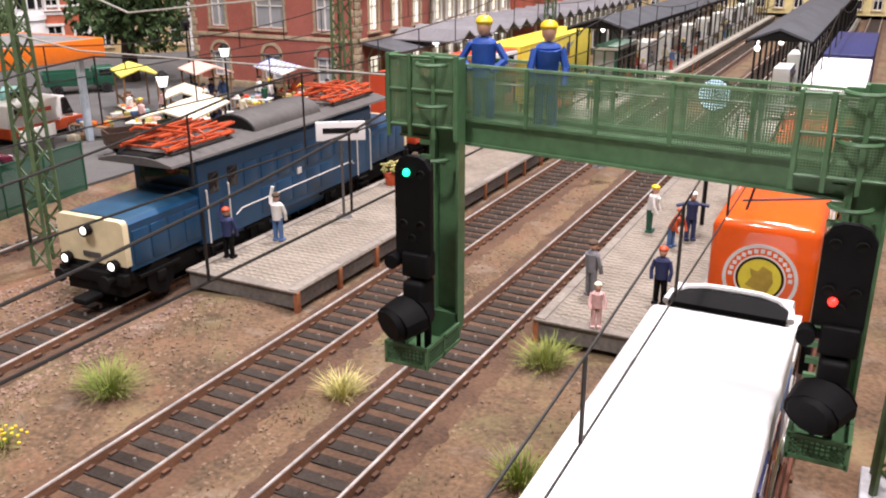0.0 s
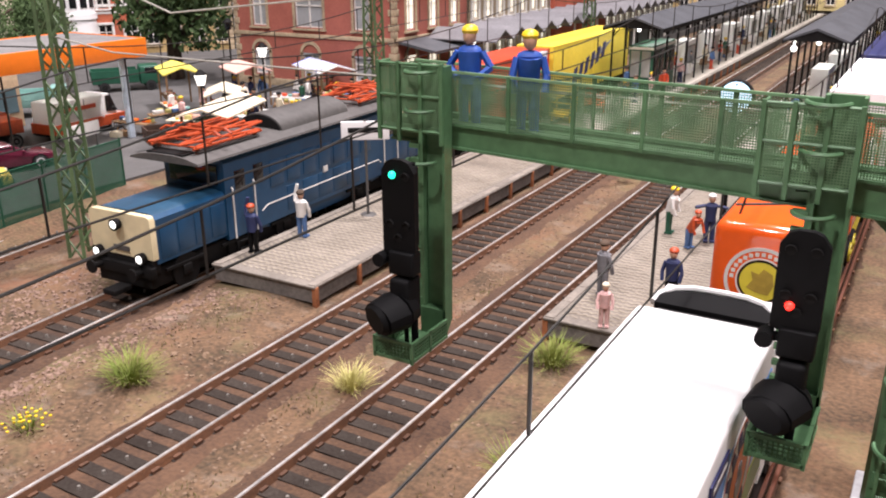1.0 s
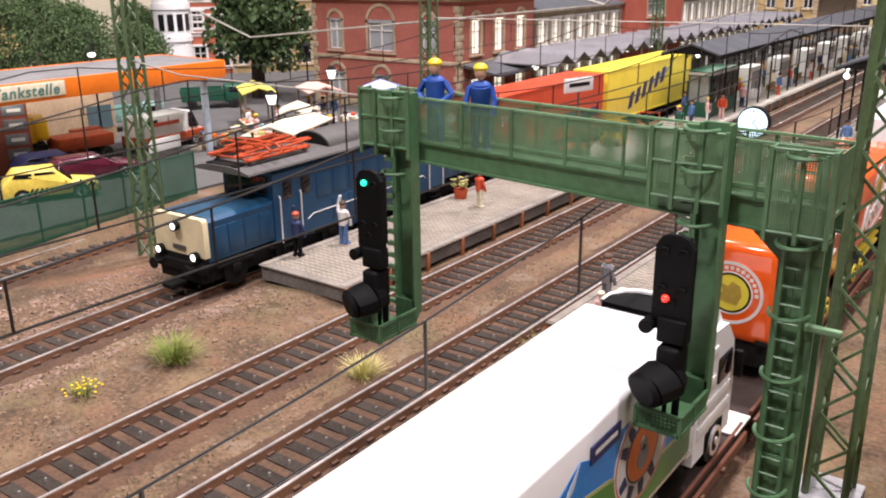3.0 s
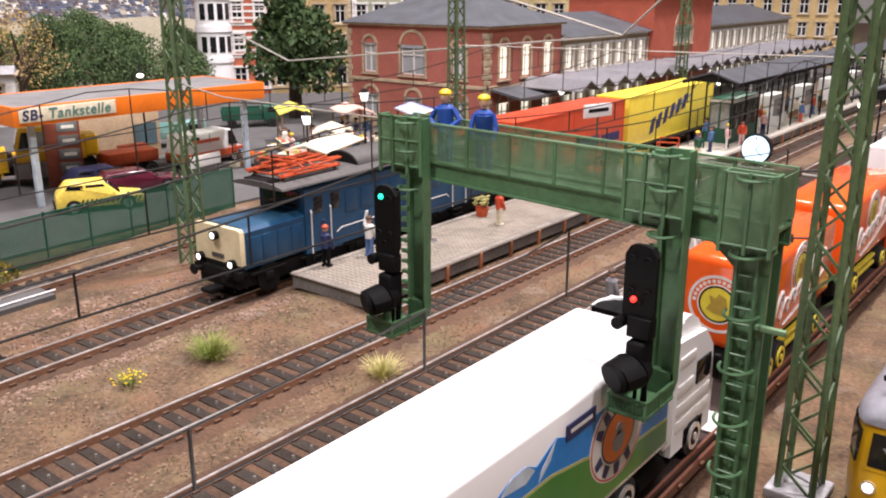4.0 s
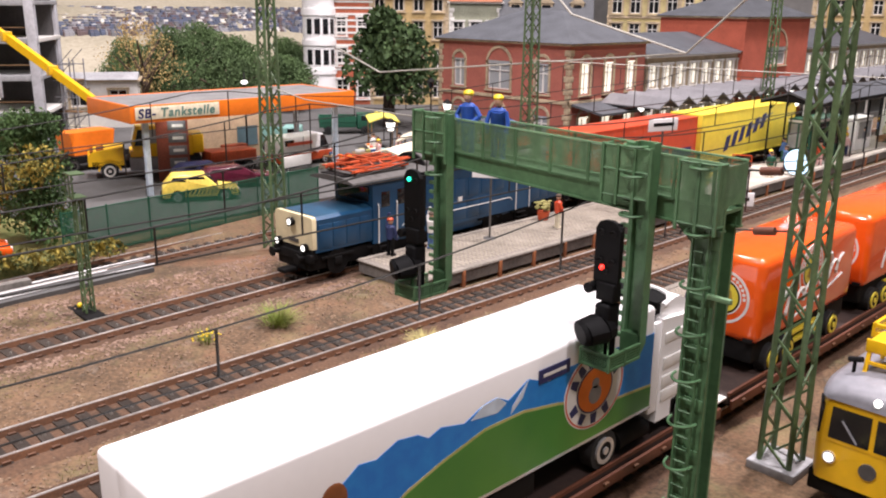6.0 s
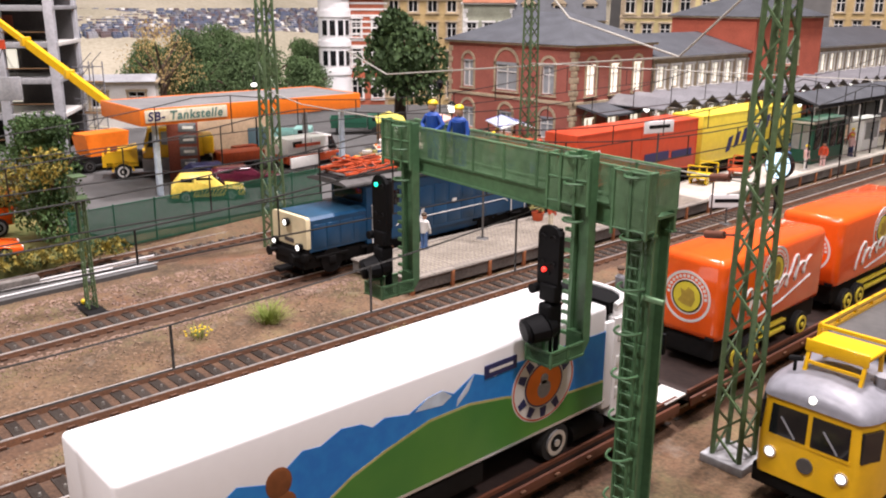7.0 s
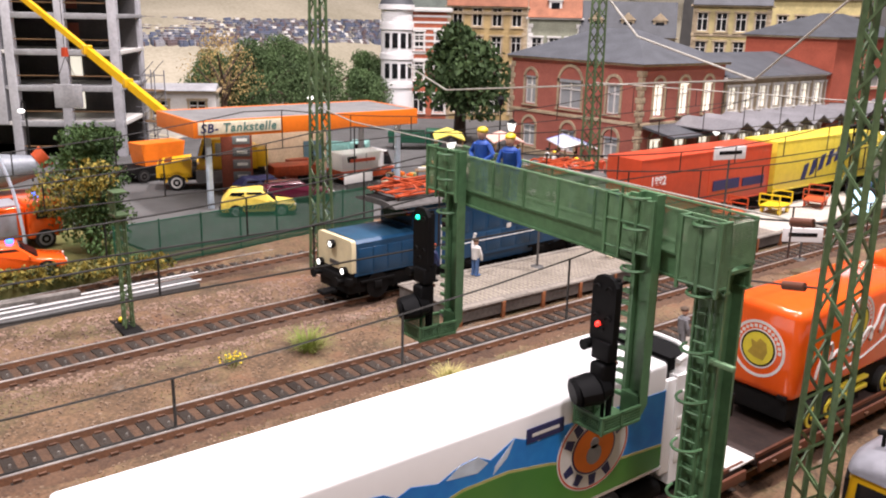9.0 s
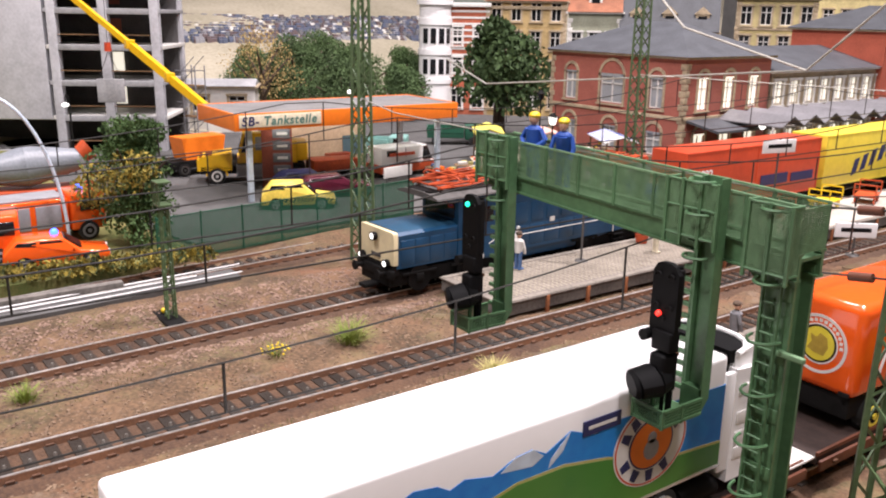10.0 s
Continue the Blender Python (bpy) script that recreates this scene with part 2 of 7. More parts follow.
    def prism(self, pts, axis, a, b, slot=0):
        """A polygon drawn in the other two axes (in order) and pulled along axis from a to b."""
        k = "xyz".index(axis)

        def at(p, w):
            c = list(p)
            c.insert(k, w)
            return c
        n = len(pts)
        v = [at(p, a) for p in pts] + [at(p, b) for p in pts]
        f = [tuple(range(n)), tuple(range(2 * n - 1, n - 1, -1))] + [(i, n + i, n + (i + 1) % n, (i + 1) % n) for i in range(n)]
        return self.add(v, f, slot)

    def ball(self, c, r, sx=1, sy=1, sz=1, n=8, slot=0):
        rows = n // 2 + 1
        v = [(c[0], c[1], c[2] - r * sz)]
        for j in range(1, rows):
            e = -math.pi / 2 + math.pi * j / rows
            v += [(c[0] + r * sx * math.cos(e) * math.cos(2 * math.pi * i / n), c[1] + r * sy * math.cos(e) * math.sin(2 * math.pi * i / n), c[2] + r * sz * math.sin(e)) for i in range(n)]
        v.append((c[0], c[1], c[2] + r * sz))
        f = [(0, 1 + (i + 1) % n, 1 + i) for i in range(n)]
        for j in range(rows - 2):
            f += [(1 + j * n + i, 1 + j * n + (i + 1) % n, 1 + (j + 1) * n + (i + 1) % n, 1 + (j + 1) * n + i) for i in range(n)]
        t = len(v) - 1
        f += [(t, 1 + (rows - 2) * n + i, 1 + (rows - 2) * n + (i + 1) % n) for i in range(n)]
        return self.add(v, f, slot)

    def ring(self, c, axis, r0, r1, depth, n=28, slot=0, a0=0.0, a1=2 * math.pi):
        """A flat ring (or disc, r0 = 0) that faces along axis."""
        k = "xyz".index(axis)

        def at(r, t, d):
            p = [r * math.cos(t), r * math.sin(t)]
            p.insert(k, d)
            return (c[0] + p[0], c[1] + p[1], c[2] + p[2])
        v, f = [], []
        for i in range(n + 1):
            t = a0 + (a1 - a0) * i / n
            v += [at(r0, t, 0), at(r1, t, 0), at(r0, t, depth), at(r1, t, depth)]
        for i in range(n):
            a, b = 4 * i, 4 * i + 4
            f += [(a, a + 1, b + 1, b), (a + 2, b + 2, b + 3, a + 3), (a + 1, a + 3, b + 3, b + 1), (a, b, b + 2, a + 2)]
        return self.add(v, f, slot)


def mesh_of(name, shape, materials, smooth=40):
    me = bpy.data.meshes.new(name)
    me.from_pydata([(x * CM, y * CM, z * CM) for x, y, z in shape.v], [], shape.f)
    for m in materials if isinstance(materials, (list, tuple)) else [materials]:
        me.materials.append(m)
    if any(shape.m):
        me.polygons.foreach_set("material_index", shape.m)
    bm = bmesh.new()
    bm.from_mesh(me)
    bmesh.ops.recalc_face_normals(bm, faces=bm.faces[:])
    bm.to_mesh(me)
    bm.free()
    if smooth:
        me.polygons.foreach_set("use_smooth", [True] * len(me.polygons))
        me.set_sharp_from_angle(angle=radians(smooth))
    return me


def part(name, shape, material, parent=None, label="", at=None, smooth=40):
    me = shape if isinstance(shape, bpy.types.Mesh) else mesh_of(name, shape, material, smooth)
    ob = new(name, me)
    if parent is not None:
        ob.parent = parent
    if at is not None:
        ob.matrix_basis = at
    return tagged(ob, label)


def spot(x, y, z, rx=0, ry=0, rz=0):
    return pose(x * CM, y * CM, z * CM, rx, ry, rz)


def thing(name, label, category, x=0.0, y=0.0, z=0.0, rz=0.0, group="", kind=""):
    ob = new(name)
    ob.matrix_basis = spot(x, y, z, 0, 0, rz)
    ob.empty_display_size = 0.01
    return tagged(ob, label, category, group, kind)


def solo(name, shape, material, label, category, at=None, group="", kind="", smooth=40):
    return tagged(part(name, shape, material, at=at, smooth=smooth), label, category, group, kind)


def words(text, size, material, parent, at, name="lettering", spacing=1.0, shear=0.0):
    cu = bpy.data.curves.new(name, "FONT")
    cu.body, cu.size, cu.extrude, cu.space_character, cu.shear, cu.offset = text, size * CM, 0.006 * CM, spacing, shear, size * 0.024 * CM
    ob = bpy.data.objects.new(name, cu)
    me = bpy.data.meshes.new_from_object(ob)
    bpy.data.objects.remove(ob)
    me.materials.append(material)
    return part(name, me, material, parent, at=at)

# ---- ground and tracks ----
rng = random.Random(4)


def track_one(y):
    """The middle of the far track, which swings away to the left."""
    return -6.35 - 0.052 * (y - 0) if y < 18 else (-7.286 - 0.03 * (y - 18) if y < 42 else -8.006)


def track_zero(y):
    return -14.9 - 0.085 * (y - 8)


def ground_height(x, y):
    h = -0.30 + 0.05 * noise.noise(Vector((x * 0.5, y * 0.5, 0))) + 0.05 * noise.noise(Vector((x * 2.1, y * 2.1, 3)))
    for c in (track_one(y), 0.825, 5.355, 13.6, 19.8):
        d = abs(x - c)
        if d < 1.5:
            h = min(h, -0.29)
    if -5.3 < x < -0.7 and y < 22:  # the low bank in front of the platform
        h += 0.22 * math.exp(-((x + 3) / 1.7) ** 2)
    if -13.5 < x < track_one(y) - 1.4:
        h += 0.16 * math.exp(-((x + 10.7) / 1.4) ** 2)
    if x < -15.8:
        h += min(0.55, (-15.8 - x) * 0.35)
    return h


def grid_sheet(xs, ys, height):
    s = Shape()
    v = [(x, y, height(x, y)) for y in ys for x in xs]
    n = len(xs)
    s.add(v, [(j * n + i, j * n + i + 1, (j + 1) * n + i + 1, (j + 1) * n + i) for j in range(len(ys) - 1) for i in range(n - 1)])
    return s


xs = list(np.arange(-400, -20, 20)) + list(np.arange(-20, 26, 0.35)) + list(np.arange(26, 420, 20))
ys = list(np.arange(-300, -12, 18)) + list(np.arange(-12, 60, 0.4)) + list(np.arange(60, 460, 20))
solo("ground", grid_sheet(xs, ys, ground_height), gravel, "brown gravelly trackbed of a model railway", "ground", kind="structure", smooth=180)

# loose ballast grains along the tracks
grains = Shape()
for _ in range(9000):
    y = -3 + 45 * rng.random() ** 1.3
    x = rng.choice((rng.uniform(-12.5, 12.0), rng.uniform(-5, 5)))
    if any(abs(x - c) < 1.0 for c in (track_one(y), 0.825, 5.355)) and rng.random() < 0.9:
        continue
    if y > 20 and (-5.8 < x < -0.9 or x > 6.9):
        continue
    r = rng.uniform(0.03, 0.075)
    z = ground_height(x, y)
    a = rng.random() * 6.3
    top = [(x + r * math.cos(a + k * 2.1) * rng.uniform(0.7, 1.2), y + r * math.sin(a + k * 2.1) * rng.uniform(0.7, 1.2), z + r * rng.uniform(0.2, 0.7)) for k in range(3)]
    low = [(x + 1.3 * r * math.cos(a + 1 + k * 2.1), y + 1.3 * r * math.sin(a + 1 + k * 2.1), z - r * 0.3) for k in range(3)]
    grains.add(top + low, [(0, 1, 2), (0, 3, 1), (1, 3, 4), (1, 4, 2), (2, 4, 5), (2, 5, 0), (0, 5, 3)])
pink = Shape()
for _ in range(4200):
    y = rng.uniform(-6, 32)
    x = rng.choice((rng.uniform(-11.6, track_one(y) - 1.3), rng.uniform(-11.6, track_one(y) - 1.3), rng.gauss(-4.9, 0.45)))
    if y > 20 and x > -5.9:
        continue
    r, z, a = rng.uniform(0.04, 0.1), ground_height(x, y), rng.random() * 6.3
    top = [(x + r * math.cos(a + k * 2.1) * rng.uniform(0.7, 1.2), y + r * math.sin(a + k * 2.1) * rng.uniform(0.7, 1.2), z + r * rng.uniform(0.3, 0.8)) for k in range(3)]
    low = [(x + 1.3 * r * math.cos(a + 1 + k * 2.1), y + 1.3 * r * math.sin(a + 1 + k * 2.1), z - r * 0.3) for k in range(3)]
    pink.add(top + low, [(0, 1, 2), (0, 3, 1), (1, 3, 4), (1, 4, 2), (2, 4, 5), (2, 5, 0), (0, 5, 3)])
solo("coarse_ballast", pink, pink_m, "coarse pinkish ballast stones beside the far track", "ballast", kind="stuff", smooth=0)
solo("ballast", grains, stone_m, "loose brown and pinkish ballast grains", "ballast", kind="stuff", smooth=0)

SLEEPER = Shape().prism([(-1.06, -0.42), (1.06, -0.42), (1.06, -0.25), (0.94, -0.205), (-0.94, -0.205), (-1.06, -0.25)], "y", -0.19, 0.19)
SLEEPER = mesh_of("sleeper", SLEEPER, sleeper_m, 0)


def track(label, centre, y0, y1, near, step=0.709):
    """Rails, sleepers, contact studs and chairs along x = centre(y)."""
    t = thing("railway_track", label, "railway track", centre(y0), y0, 0, kind="structure")
    bends = sorted({y0, y1} | {b for b in (18, 42, 60, 100) if y0 < b < y1})
    off = Matrix.Translation((-centre(y0) * CM, -y0 * CM, 0))
    for side in (-1, 1):
        for nm, w0, w1, z0, z1, m in (("rail", 0.12, 0.055, -0.25, -0.03, rust), ("rail_head", 0.042, 0.036, -0.03, 0.0, railtop)):
            s = Shape()
            for a, b in zip(bends, bends[1:]):
                ca, cb = centre(a) + side * 0.86, centre(b) + side * 0.86
                v = [(c + k * (w0 if z == z0 else w1), y, z) for c, y in ((ca, a), (cb, b)) for k, z in ((-1, z0), (1, z0), (1, z1), (-1, z1))]
                s.add(v, [(0, 1, 2, 3), (7, 6, 5, 4), (0, 4, 5, 1), (1, 5, 6, 2), (2, 6, 7, 3), (3, 7, 4, 0)])
            part(nm, s, m, t, at=off, smooth=0)
    bed = Shape()
    by = list(np.arange(y0, min(y1, 62), 0.45)) + ([y1] if y1 > 62 else [])
    off_x = (-1.75, -1.35, -1.0, -0.6, -0.2, 0.2, 0.6, 1.0, 1.35, 1.75)
    bv = [(centre(b) + o, b, (-0.34 if abs(o) > 1.5 else -0.245) + 0.035 * noise.noise(Vector((o * 3, b * 2.4, centre(0))))) for b in by for o in off_x]
    nb = len(off_x)
    bed.add(bv, [(j * nb + i, j * nb + i + 1, (j + 1) * nb + i + 1, (j + 1) * nb + i) for j in range(len(by) - 1) for i in range(nb - 1)])
    part("ballast_bed", bed, bed_m, t, "rust-stained brown ballast bed", at=off, smooth=180)
    studs, chairs, rest = Shape(), Shape(), Shape()
    y = 9.06 - step * int((9.06 - y0) / step)
    while y < y1:
        c = centre(y)
        tilt = math.degrees(math.atan(centre(y) - centre(y + 1)))
        if near[0] <= y <= near[1]:
            part("sleeper", SLEEPER, None, t, at=off @ spot(c, y, 0, 0, 0, tilt + rng.uniform(-0.6, 0.6)))
            studs.rod((c, y, -0.21), (c, y, -0.11), 0.06, 0.04, 6)
            for side in (-1, 1):
                for k in (-1, 1):
                    chairs.box(c + side * 0.86 + k * 0.13 - 0.06, c + side * 0.86 + k * 0.13 + 0.06, y - 0.12, y + 0.12, -0.23, -0.15)
        else:
            rest.box(c - 1.12, c + 1.12, y - 0.2, y + 0.2, -0.4, -0.21)
        y += step
    if studs.v:
        tagged(part("contact_studs", studs, stud_m, t, "row of small metal contact studs", at=off), kind="stuff")
        tagged(part("rail_chairs", chairs, chair_m, t, "rust-brown rail chairs", at=off, smooth=0), kind="stuff")
    if rest.v:
        tagged(part("far_sleepers", rest, sleeper_m, t, at=off, smooth=0), kind="stuff")
    return t


# ---- platforms ----


def platform(x0, x1, y0, y1, label, post_x):
    p = thing("platform", label, "platform", x0, y0, 0, kind="structure")
    off = Matrix.Translation((-x0 * CM, -y0 * CM, 0))
    part("deck", Shape().box(x0, x1, y0, y1, -0.1, 0.46), wall_m, p, "grey planked side walls", at=off)
    slab = Shape()
    slab.box(x0 - 0.08, x1 + 0.08, y0 - 0.08, y1, 0.46, 0.548, 0.02)
    part("paving_base", slab, kerb_m, p, at=off)
    # herringbone setts, joined: small stones in two directions
    setts = Shape()
    u, w = 0.30, 0.14
    ylim = min(y1, y0 + 26)
    j = 0
    y = y0 + 0.45
    while y < ylim - u:
        x = x0 + 0.35 + (0.15 if j % 2 else 0)
        while x < x1 - 0.35 - u:
            z = 0.555 + rng.uniform(-0.006, 0.012)
            lean = 0.1 if j % 2 else -0.1
            v = [(x, y, z), (x + u - 0.025, y + lean, z), (x + u - 0.025, y + lean + w - 0.025, z), (x, y + w - 0.025, z)]
            lo = [(a, b, 0.53) for a, b, _ in v]
            setts.add(v + lo, [(0, 1, 2, 3), (0, 4, 5, 1), (1, 5, 6, 2), (2, 6, 7, 3), (3, 7, 4, 0)])
            x += u
        y += w
        j += 1
    tagged(part("paving_setts", setts, pave, p, "pale herringbone paving setts", at=off, smooth=0), kind="stuff")
    part("far_paving", Shape().box(x0 + 0.3, x1 - 0.3, ylim, y1, 0.54, 0.56), pale_pave, p, "pale worn paving", at=off)
    kerb = mesh_of("kerb_stone", Shape().box(-0.16, 0.16, 0.0, 1.42, 0.54, 0.585, 0.015), kerb_m)
    y = y0
    while y < min(y1, y0 + 60) - 1.5:
        for x in (x0 + 0.12, x1 - 0.12):
            part("kerb_stone", kerb, None, p, at=off @ spot(x, y, 0))
        y += 1.45
    post = mesh_of("wall_post", Shape().box(-0.09, 0.09, -0.09, 0.09, -0.4, 0.5, 0.01), post_m)
    board = mesh_of("wall_plank", Shape().box(-0.025, 0.025, 0.05, 2.5, -0.02, 0.12, 0.01), wall_m)
    y = y0 + 0.05
    while y < min(y1, y0 + 70):
        for x in post_x:
            part("wall_post", post, None, p, at=off @ spot(x, y, 0))
            for k in range(3):
                part("wall_plank", board, None, p, at=off @ spot(x + (-0.06 if x > (x0 + x1) / 2 else 0.06), y, -0.03 + 0.155 * k))
        y += 2.6
    return p


platform(-5.7, -1.0, 20.3, 150, "long station platform with pale herringbone setts and rust-brown posts", (-0.98,))
platform(7.1, 11.5, 21.9, 150, "station platform with pale setts beside the truck train", (7.08,))

# ---- signal gantry ----


def mesh_panel(s, p, q, z0, z1, step=0.042, w=0.0135):
    """Fine woven wire between uprights from p to q (x, y); z0 and z1 may be pairs, one for each end."""
    za, zb = z0 if isinstance(z0, tuple) else (z0, z0)
    ya, yb = z1 if isinstance(z1, tuple) else (z1, z1)
    rows = int((ya - za) / step)
    for k in range(rows + 1):
        f = k / rows
        s.bar((*p, za + (ya - za) * f), (*q, zb + (yb - zb) * f), w, w)
    n = max(2, int(math.dist(p, q) / step))
    for k in range(n + 1):
        f = k / n
        x, y = (a + (b - a) * f for a, b in zip(p, q))
        s.bar((x, y, za + (zb - za) * f), (x, y, ya + (yb - ya) * f), w, w)
    return s


def gantry():
    g = thing("signal_gantry", "green cantilever signal gantry with meshed walkway and ladder", "signal gantry", 17.4, 12.9, -0.3)
    off = Matrix.Translation((-17.4 * CM, -12.9 * CM, 0.3 * CM))

    def deck(x):
        """The walkway's height: the beam droops a little towards the column."""
        return 8.70 - 0.024 * (x - 9.2)
    # the main column: two channels and a web, with a caged ladder in front
    for x in (17.02, 17.44):
        c = Shape().prism([(x - 0.16, 12.35), (x + 0.14, 12.35), (x + 0.14, 12.43), (x - 0.1, 12.43), (x - 0.1, 12.97), (x + 0.14, 12.97), (x + 0.14, 13.05), (x - 0.16, 13.05)], "z", -0.3, 8.2)
        part("column_channel", c, green, g, at=off, smooth=0)
    part("column_web", Shape().box(16.94, 17.5, 12.38, 12.44, -0.3, 8.2), green, g, at=off)
    batten = mesh_of("batten_plate", Shape().box(16.9, 17.56, 12.33, 12.36, -0.16, 0.16, 0.01), green)
    for k in range(6):
        part("batten_plate", batten, None, g, at=off @ spot(0, 0, 0.9 + 1.35 * k))
    part("column_foot", Shape().box(16.5, 18.0, 12.0, 13.5, -0.4, -0.12, 0.03), concrete, g, "concrete foot", at=off)
    for x in (16.98, 17.38):
        part("ladder_stile", Shape().bar((x, 12.2, -0.2), (x, 12.2, 9.5), 0.055, 0.07), green, g, at=off)
    rung = mesh_of("rung", Shape().rod((-0.21, 0, 0), (0.21, 0, 0), 0.028, n=6), green)
    for k in range(28):
        part("rung", rung, None, g, at=off @ spot(17.18, 12.2, 0.05 + 0.335 * k))
    hoop = Shape().tube([(0.33 * math.cos(math.pi * k / 14), -0.46 * math.sin(math.pi * k / 14), 0) for k in range(15)], 0.036, 6)
    hoop = mesh_of("safety_hoop", hoop, green)
    for z in (0.9, 2.05, 3.2, 4.35, 5.5, 6.65, 7.9, 9.4):
        part("safety_hoop", hoop, None, g, at=off @ spot(17.18, 12.2, z))
    part("bracket", Shape().box(17.45, 18.05, 12.2, 12.32, 6.35, 6.47, 0.02), lightened_green, g, "pale green stub bracket", at=off)
    # the beam: two plate girders with flanges and a walkway between
    x0, x1 = 7.85, 17.68
    for y in (12.22, 13.0):
        web = [(x0, deck(x0) - 0.37), (x1, deck(x1) - 0.5), (x1, deck(x1)), (x0, deck(x0))]
        part("girder", Shape().prism(web, "y", y, y + 0.08), green, g, "solid green girder plate", at=off, smooth=0)
        for up, e in ((0.0, 0.05), (-1.0, 0.05)):
            za, zb = (deck(x0), deck(x1)) if up == 0 else (deck(x0) - 0.41, deck(x1) - 0.54)
            fl = [(x0, za), (x1, zb), (x1, zb + 0.045), (x0, za + 0.045)]
            part("flange", Shape().prism(fl, "y", y - 0.07, y + 0.15), green, g, at=off, smooth=0)
    part("walkway", Shape().prism([(x0, deck(x0) - 0.12), (x1, deck(x1) - 0.12), (x1, deck(x1) - 0.05), (x0, deck(x0) - 0.05)], "y", 12.3, 13.0), green, g, at=off, smooth=0)
    part("gusset", Shape().prism([(16.1, 8.05), (16.92, 8.05), (16.92, 7.3)], "y", 12.6, 12.72), green, g, at=off, smooth=0)
    rail = Shape()
    for y in (12.17, 13.1):
        mesh_panel(rail, (x0, y), (x1, y), (deck(x0) + 0.06, deck(x1) + 0.06), (deck(x0) + 0.95, deck(x1) + 0.98))
    for x in (x0, x1):
        mesh_panel(rail, (x, 12.17), (x, 13.1), deck(x) + 0.06, deck(x) + 0.96)
    tagged(part("mesh_railing", rail, lightened_green, g, "fine green wire mesh railing", at=off, smooth=0), kind="stuff")
    for y in (12.17, 13.1):
        part("top_rail", Shape().bar((x0, y, deck(x0) + 0.97), (x1, y, deck(x1) + 1.0), 0.045, 0.05), lightened_green, g, at=off)
    st = mesh_of("railing_post", Shape().box(-0.03, 0.03, -0.02, 0.02, 0.0, 1.0), green, 0)
    for k in range(9):
        x = x0 + 0.05 + 1.215 * k
        for y in (12.14, 13.13):
            part("railing_post", st, None, g, at=off @ spot(x, y, deck(x)))
    # two hangers with their ladders, maintenance cages and signal baskets
    ring = Shape().tube([(0.3 * math.cos(math.pi * (0.05 + 0.9 * k / 12)), -0.36 * math.sin(math.pi * (0.05 + 0.9 * k / 12)), 0) for k in range(13)], 0.035, 6)
    ring = mesh_of("ladder_hoop", ring, green)
    tread = mesh_of("ladder_rung", Shape().box(-0.11, 0.11, -0.05, 0.05, -0.045, 0.045), green, 0)
    for hx in (9.2, 16.0):
        part("hanger", Shape().prism([(hx - 0.56, 11.92), (hx - 0.5, 11.92), (hx - 0.5, 12.06), (hx - 0.05, 12.06), (hx - 0.05, 11.86), (hx, 11.86), (hx, 12.14), (hx - 0.56, 12.14)], "z", 4.85, 9.8), green, g, "green hanging channel", at=off, smooth=0)
        part("hanger_knee", Shape().prism([(11.86, 4.5), (12.14, 4.85), (12.14, 5.1), (11.86, 5.1)], "x", hx - 0.56, hx - 0.002), green, g, at=off, smooth=0)
        for x in (hx - 0.58,):
            part("ladder_stile", Shape().bar((x, 11.95, 4.7), (x, 11.95, 9.75), 0.05, 0.06), green, g, at=off)
        for k in range(18):
            part("ladder_rung", tread, None, g, at=off @ spot(hx - 0.68, 11.95, 4.95 + 0.28 * k))
        for z in (8.05, 9.0, 9.7):
            part("ladder_hoop", ring, None, g, at=off @ spot(hx - 0.5, 11.95, z))
        d = deck(hx)
        cage = Shape()
        a, b = (hx - 1.35, hx - 0.02)
        mesh_panel(cage, (a, 11.82), (b, 11.82), d - 0.05, d + 1.1)
        mesh_panel(cage, (a, 11.82), (a, 12.17), d - 0.05, d + 1.1)
        tagged(part("cage_mesh", cage, lightened_green, g, "wire mesh of a small maintenance cage", at=off, smooth=0), kind="stuff")
        for z in (d - 0.08, d + 0.55, d + 1.12):
            part("cage_rail", Shape().line([(a, 12.17, z), (a, 11.8, z), (b, 11.8, z)], 0.03, 6), green, g, at=off)
        for x in (a, hx - 0.92, hx - 0.45, b):
            part("cage_post", Shape().bar((x, 11.79, d - 0.3), (x, 11.79, d + 1.16), 0.07, 0.06), green, g, at=off)
        part("cage_floor", Shape().box(a, b, 11.8, 12.17, d - 0.12, d - 0.06), green, g, at=off)
        # the basket below the signal
        l, r, f = hx - 0.82, hx, 10.62
        part("basket_floor", Shape().box(l, r, f, 11.9, 4.5, 4.56), green, g, "green service basket floor", at=off)
        for side, p, q in ((0, (l, 11.9), (l, f)), (1, (l, f), (r, f)), (2, (r, f), (r, 11.9))):
            sd = Shape()
            mesh_panel(sd, p, q, 4.58, 4.86, 0.07, 0.028)
            sd.bar((*p, 4.9), (*q, 4.9), 0.06, 0.06)
            sd.bar((*p, 4.56), (*q, 4.56), 0.06, 0.06)
            part("basket_side", sd, green, g, at=off, smooth=0)
        for x, y in ((l, f), (r, f), (l, 11.25), (r, 11.25)):
            part("basket_post", Shape().bar((x, y, 4.5), (x, y, 4.94), 0.06, 0.06), green, g, at=off)
    # a small box cage round the head of the column's ladder
    top = Shape()
    mesh_panel(top, (16.7, 11.85), (17.68, 11.85), 8.15, 9.5)
    mesh_panel(top, (17.68, 11.85), (17.68, 12.17), 8.15, 9.5)
    tagged(part("cage_mesh", top, lightened_green, g, "wire mesh round the ladder head", at=off, smooth=0), kind="stuff")
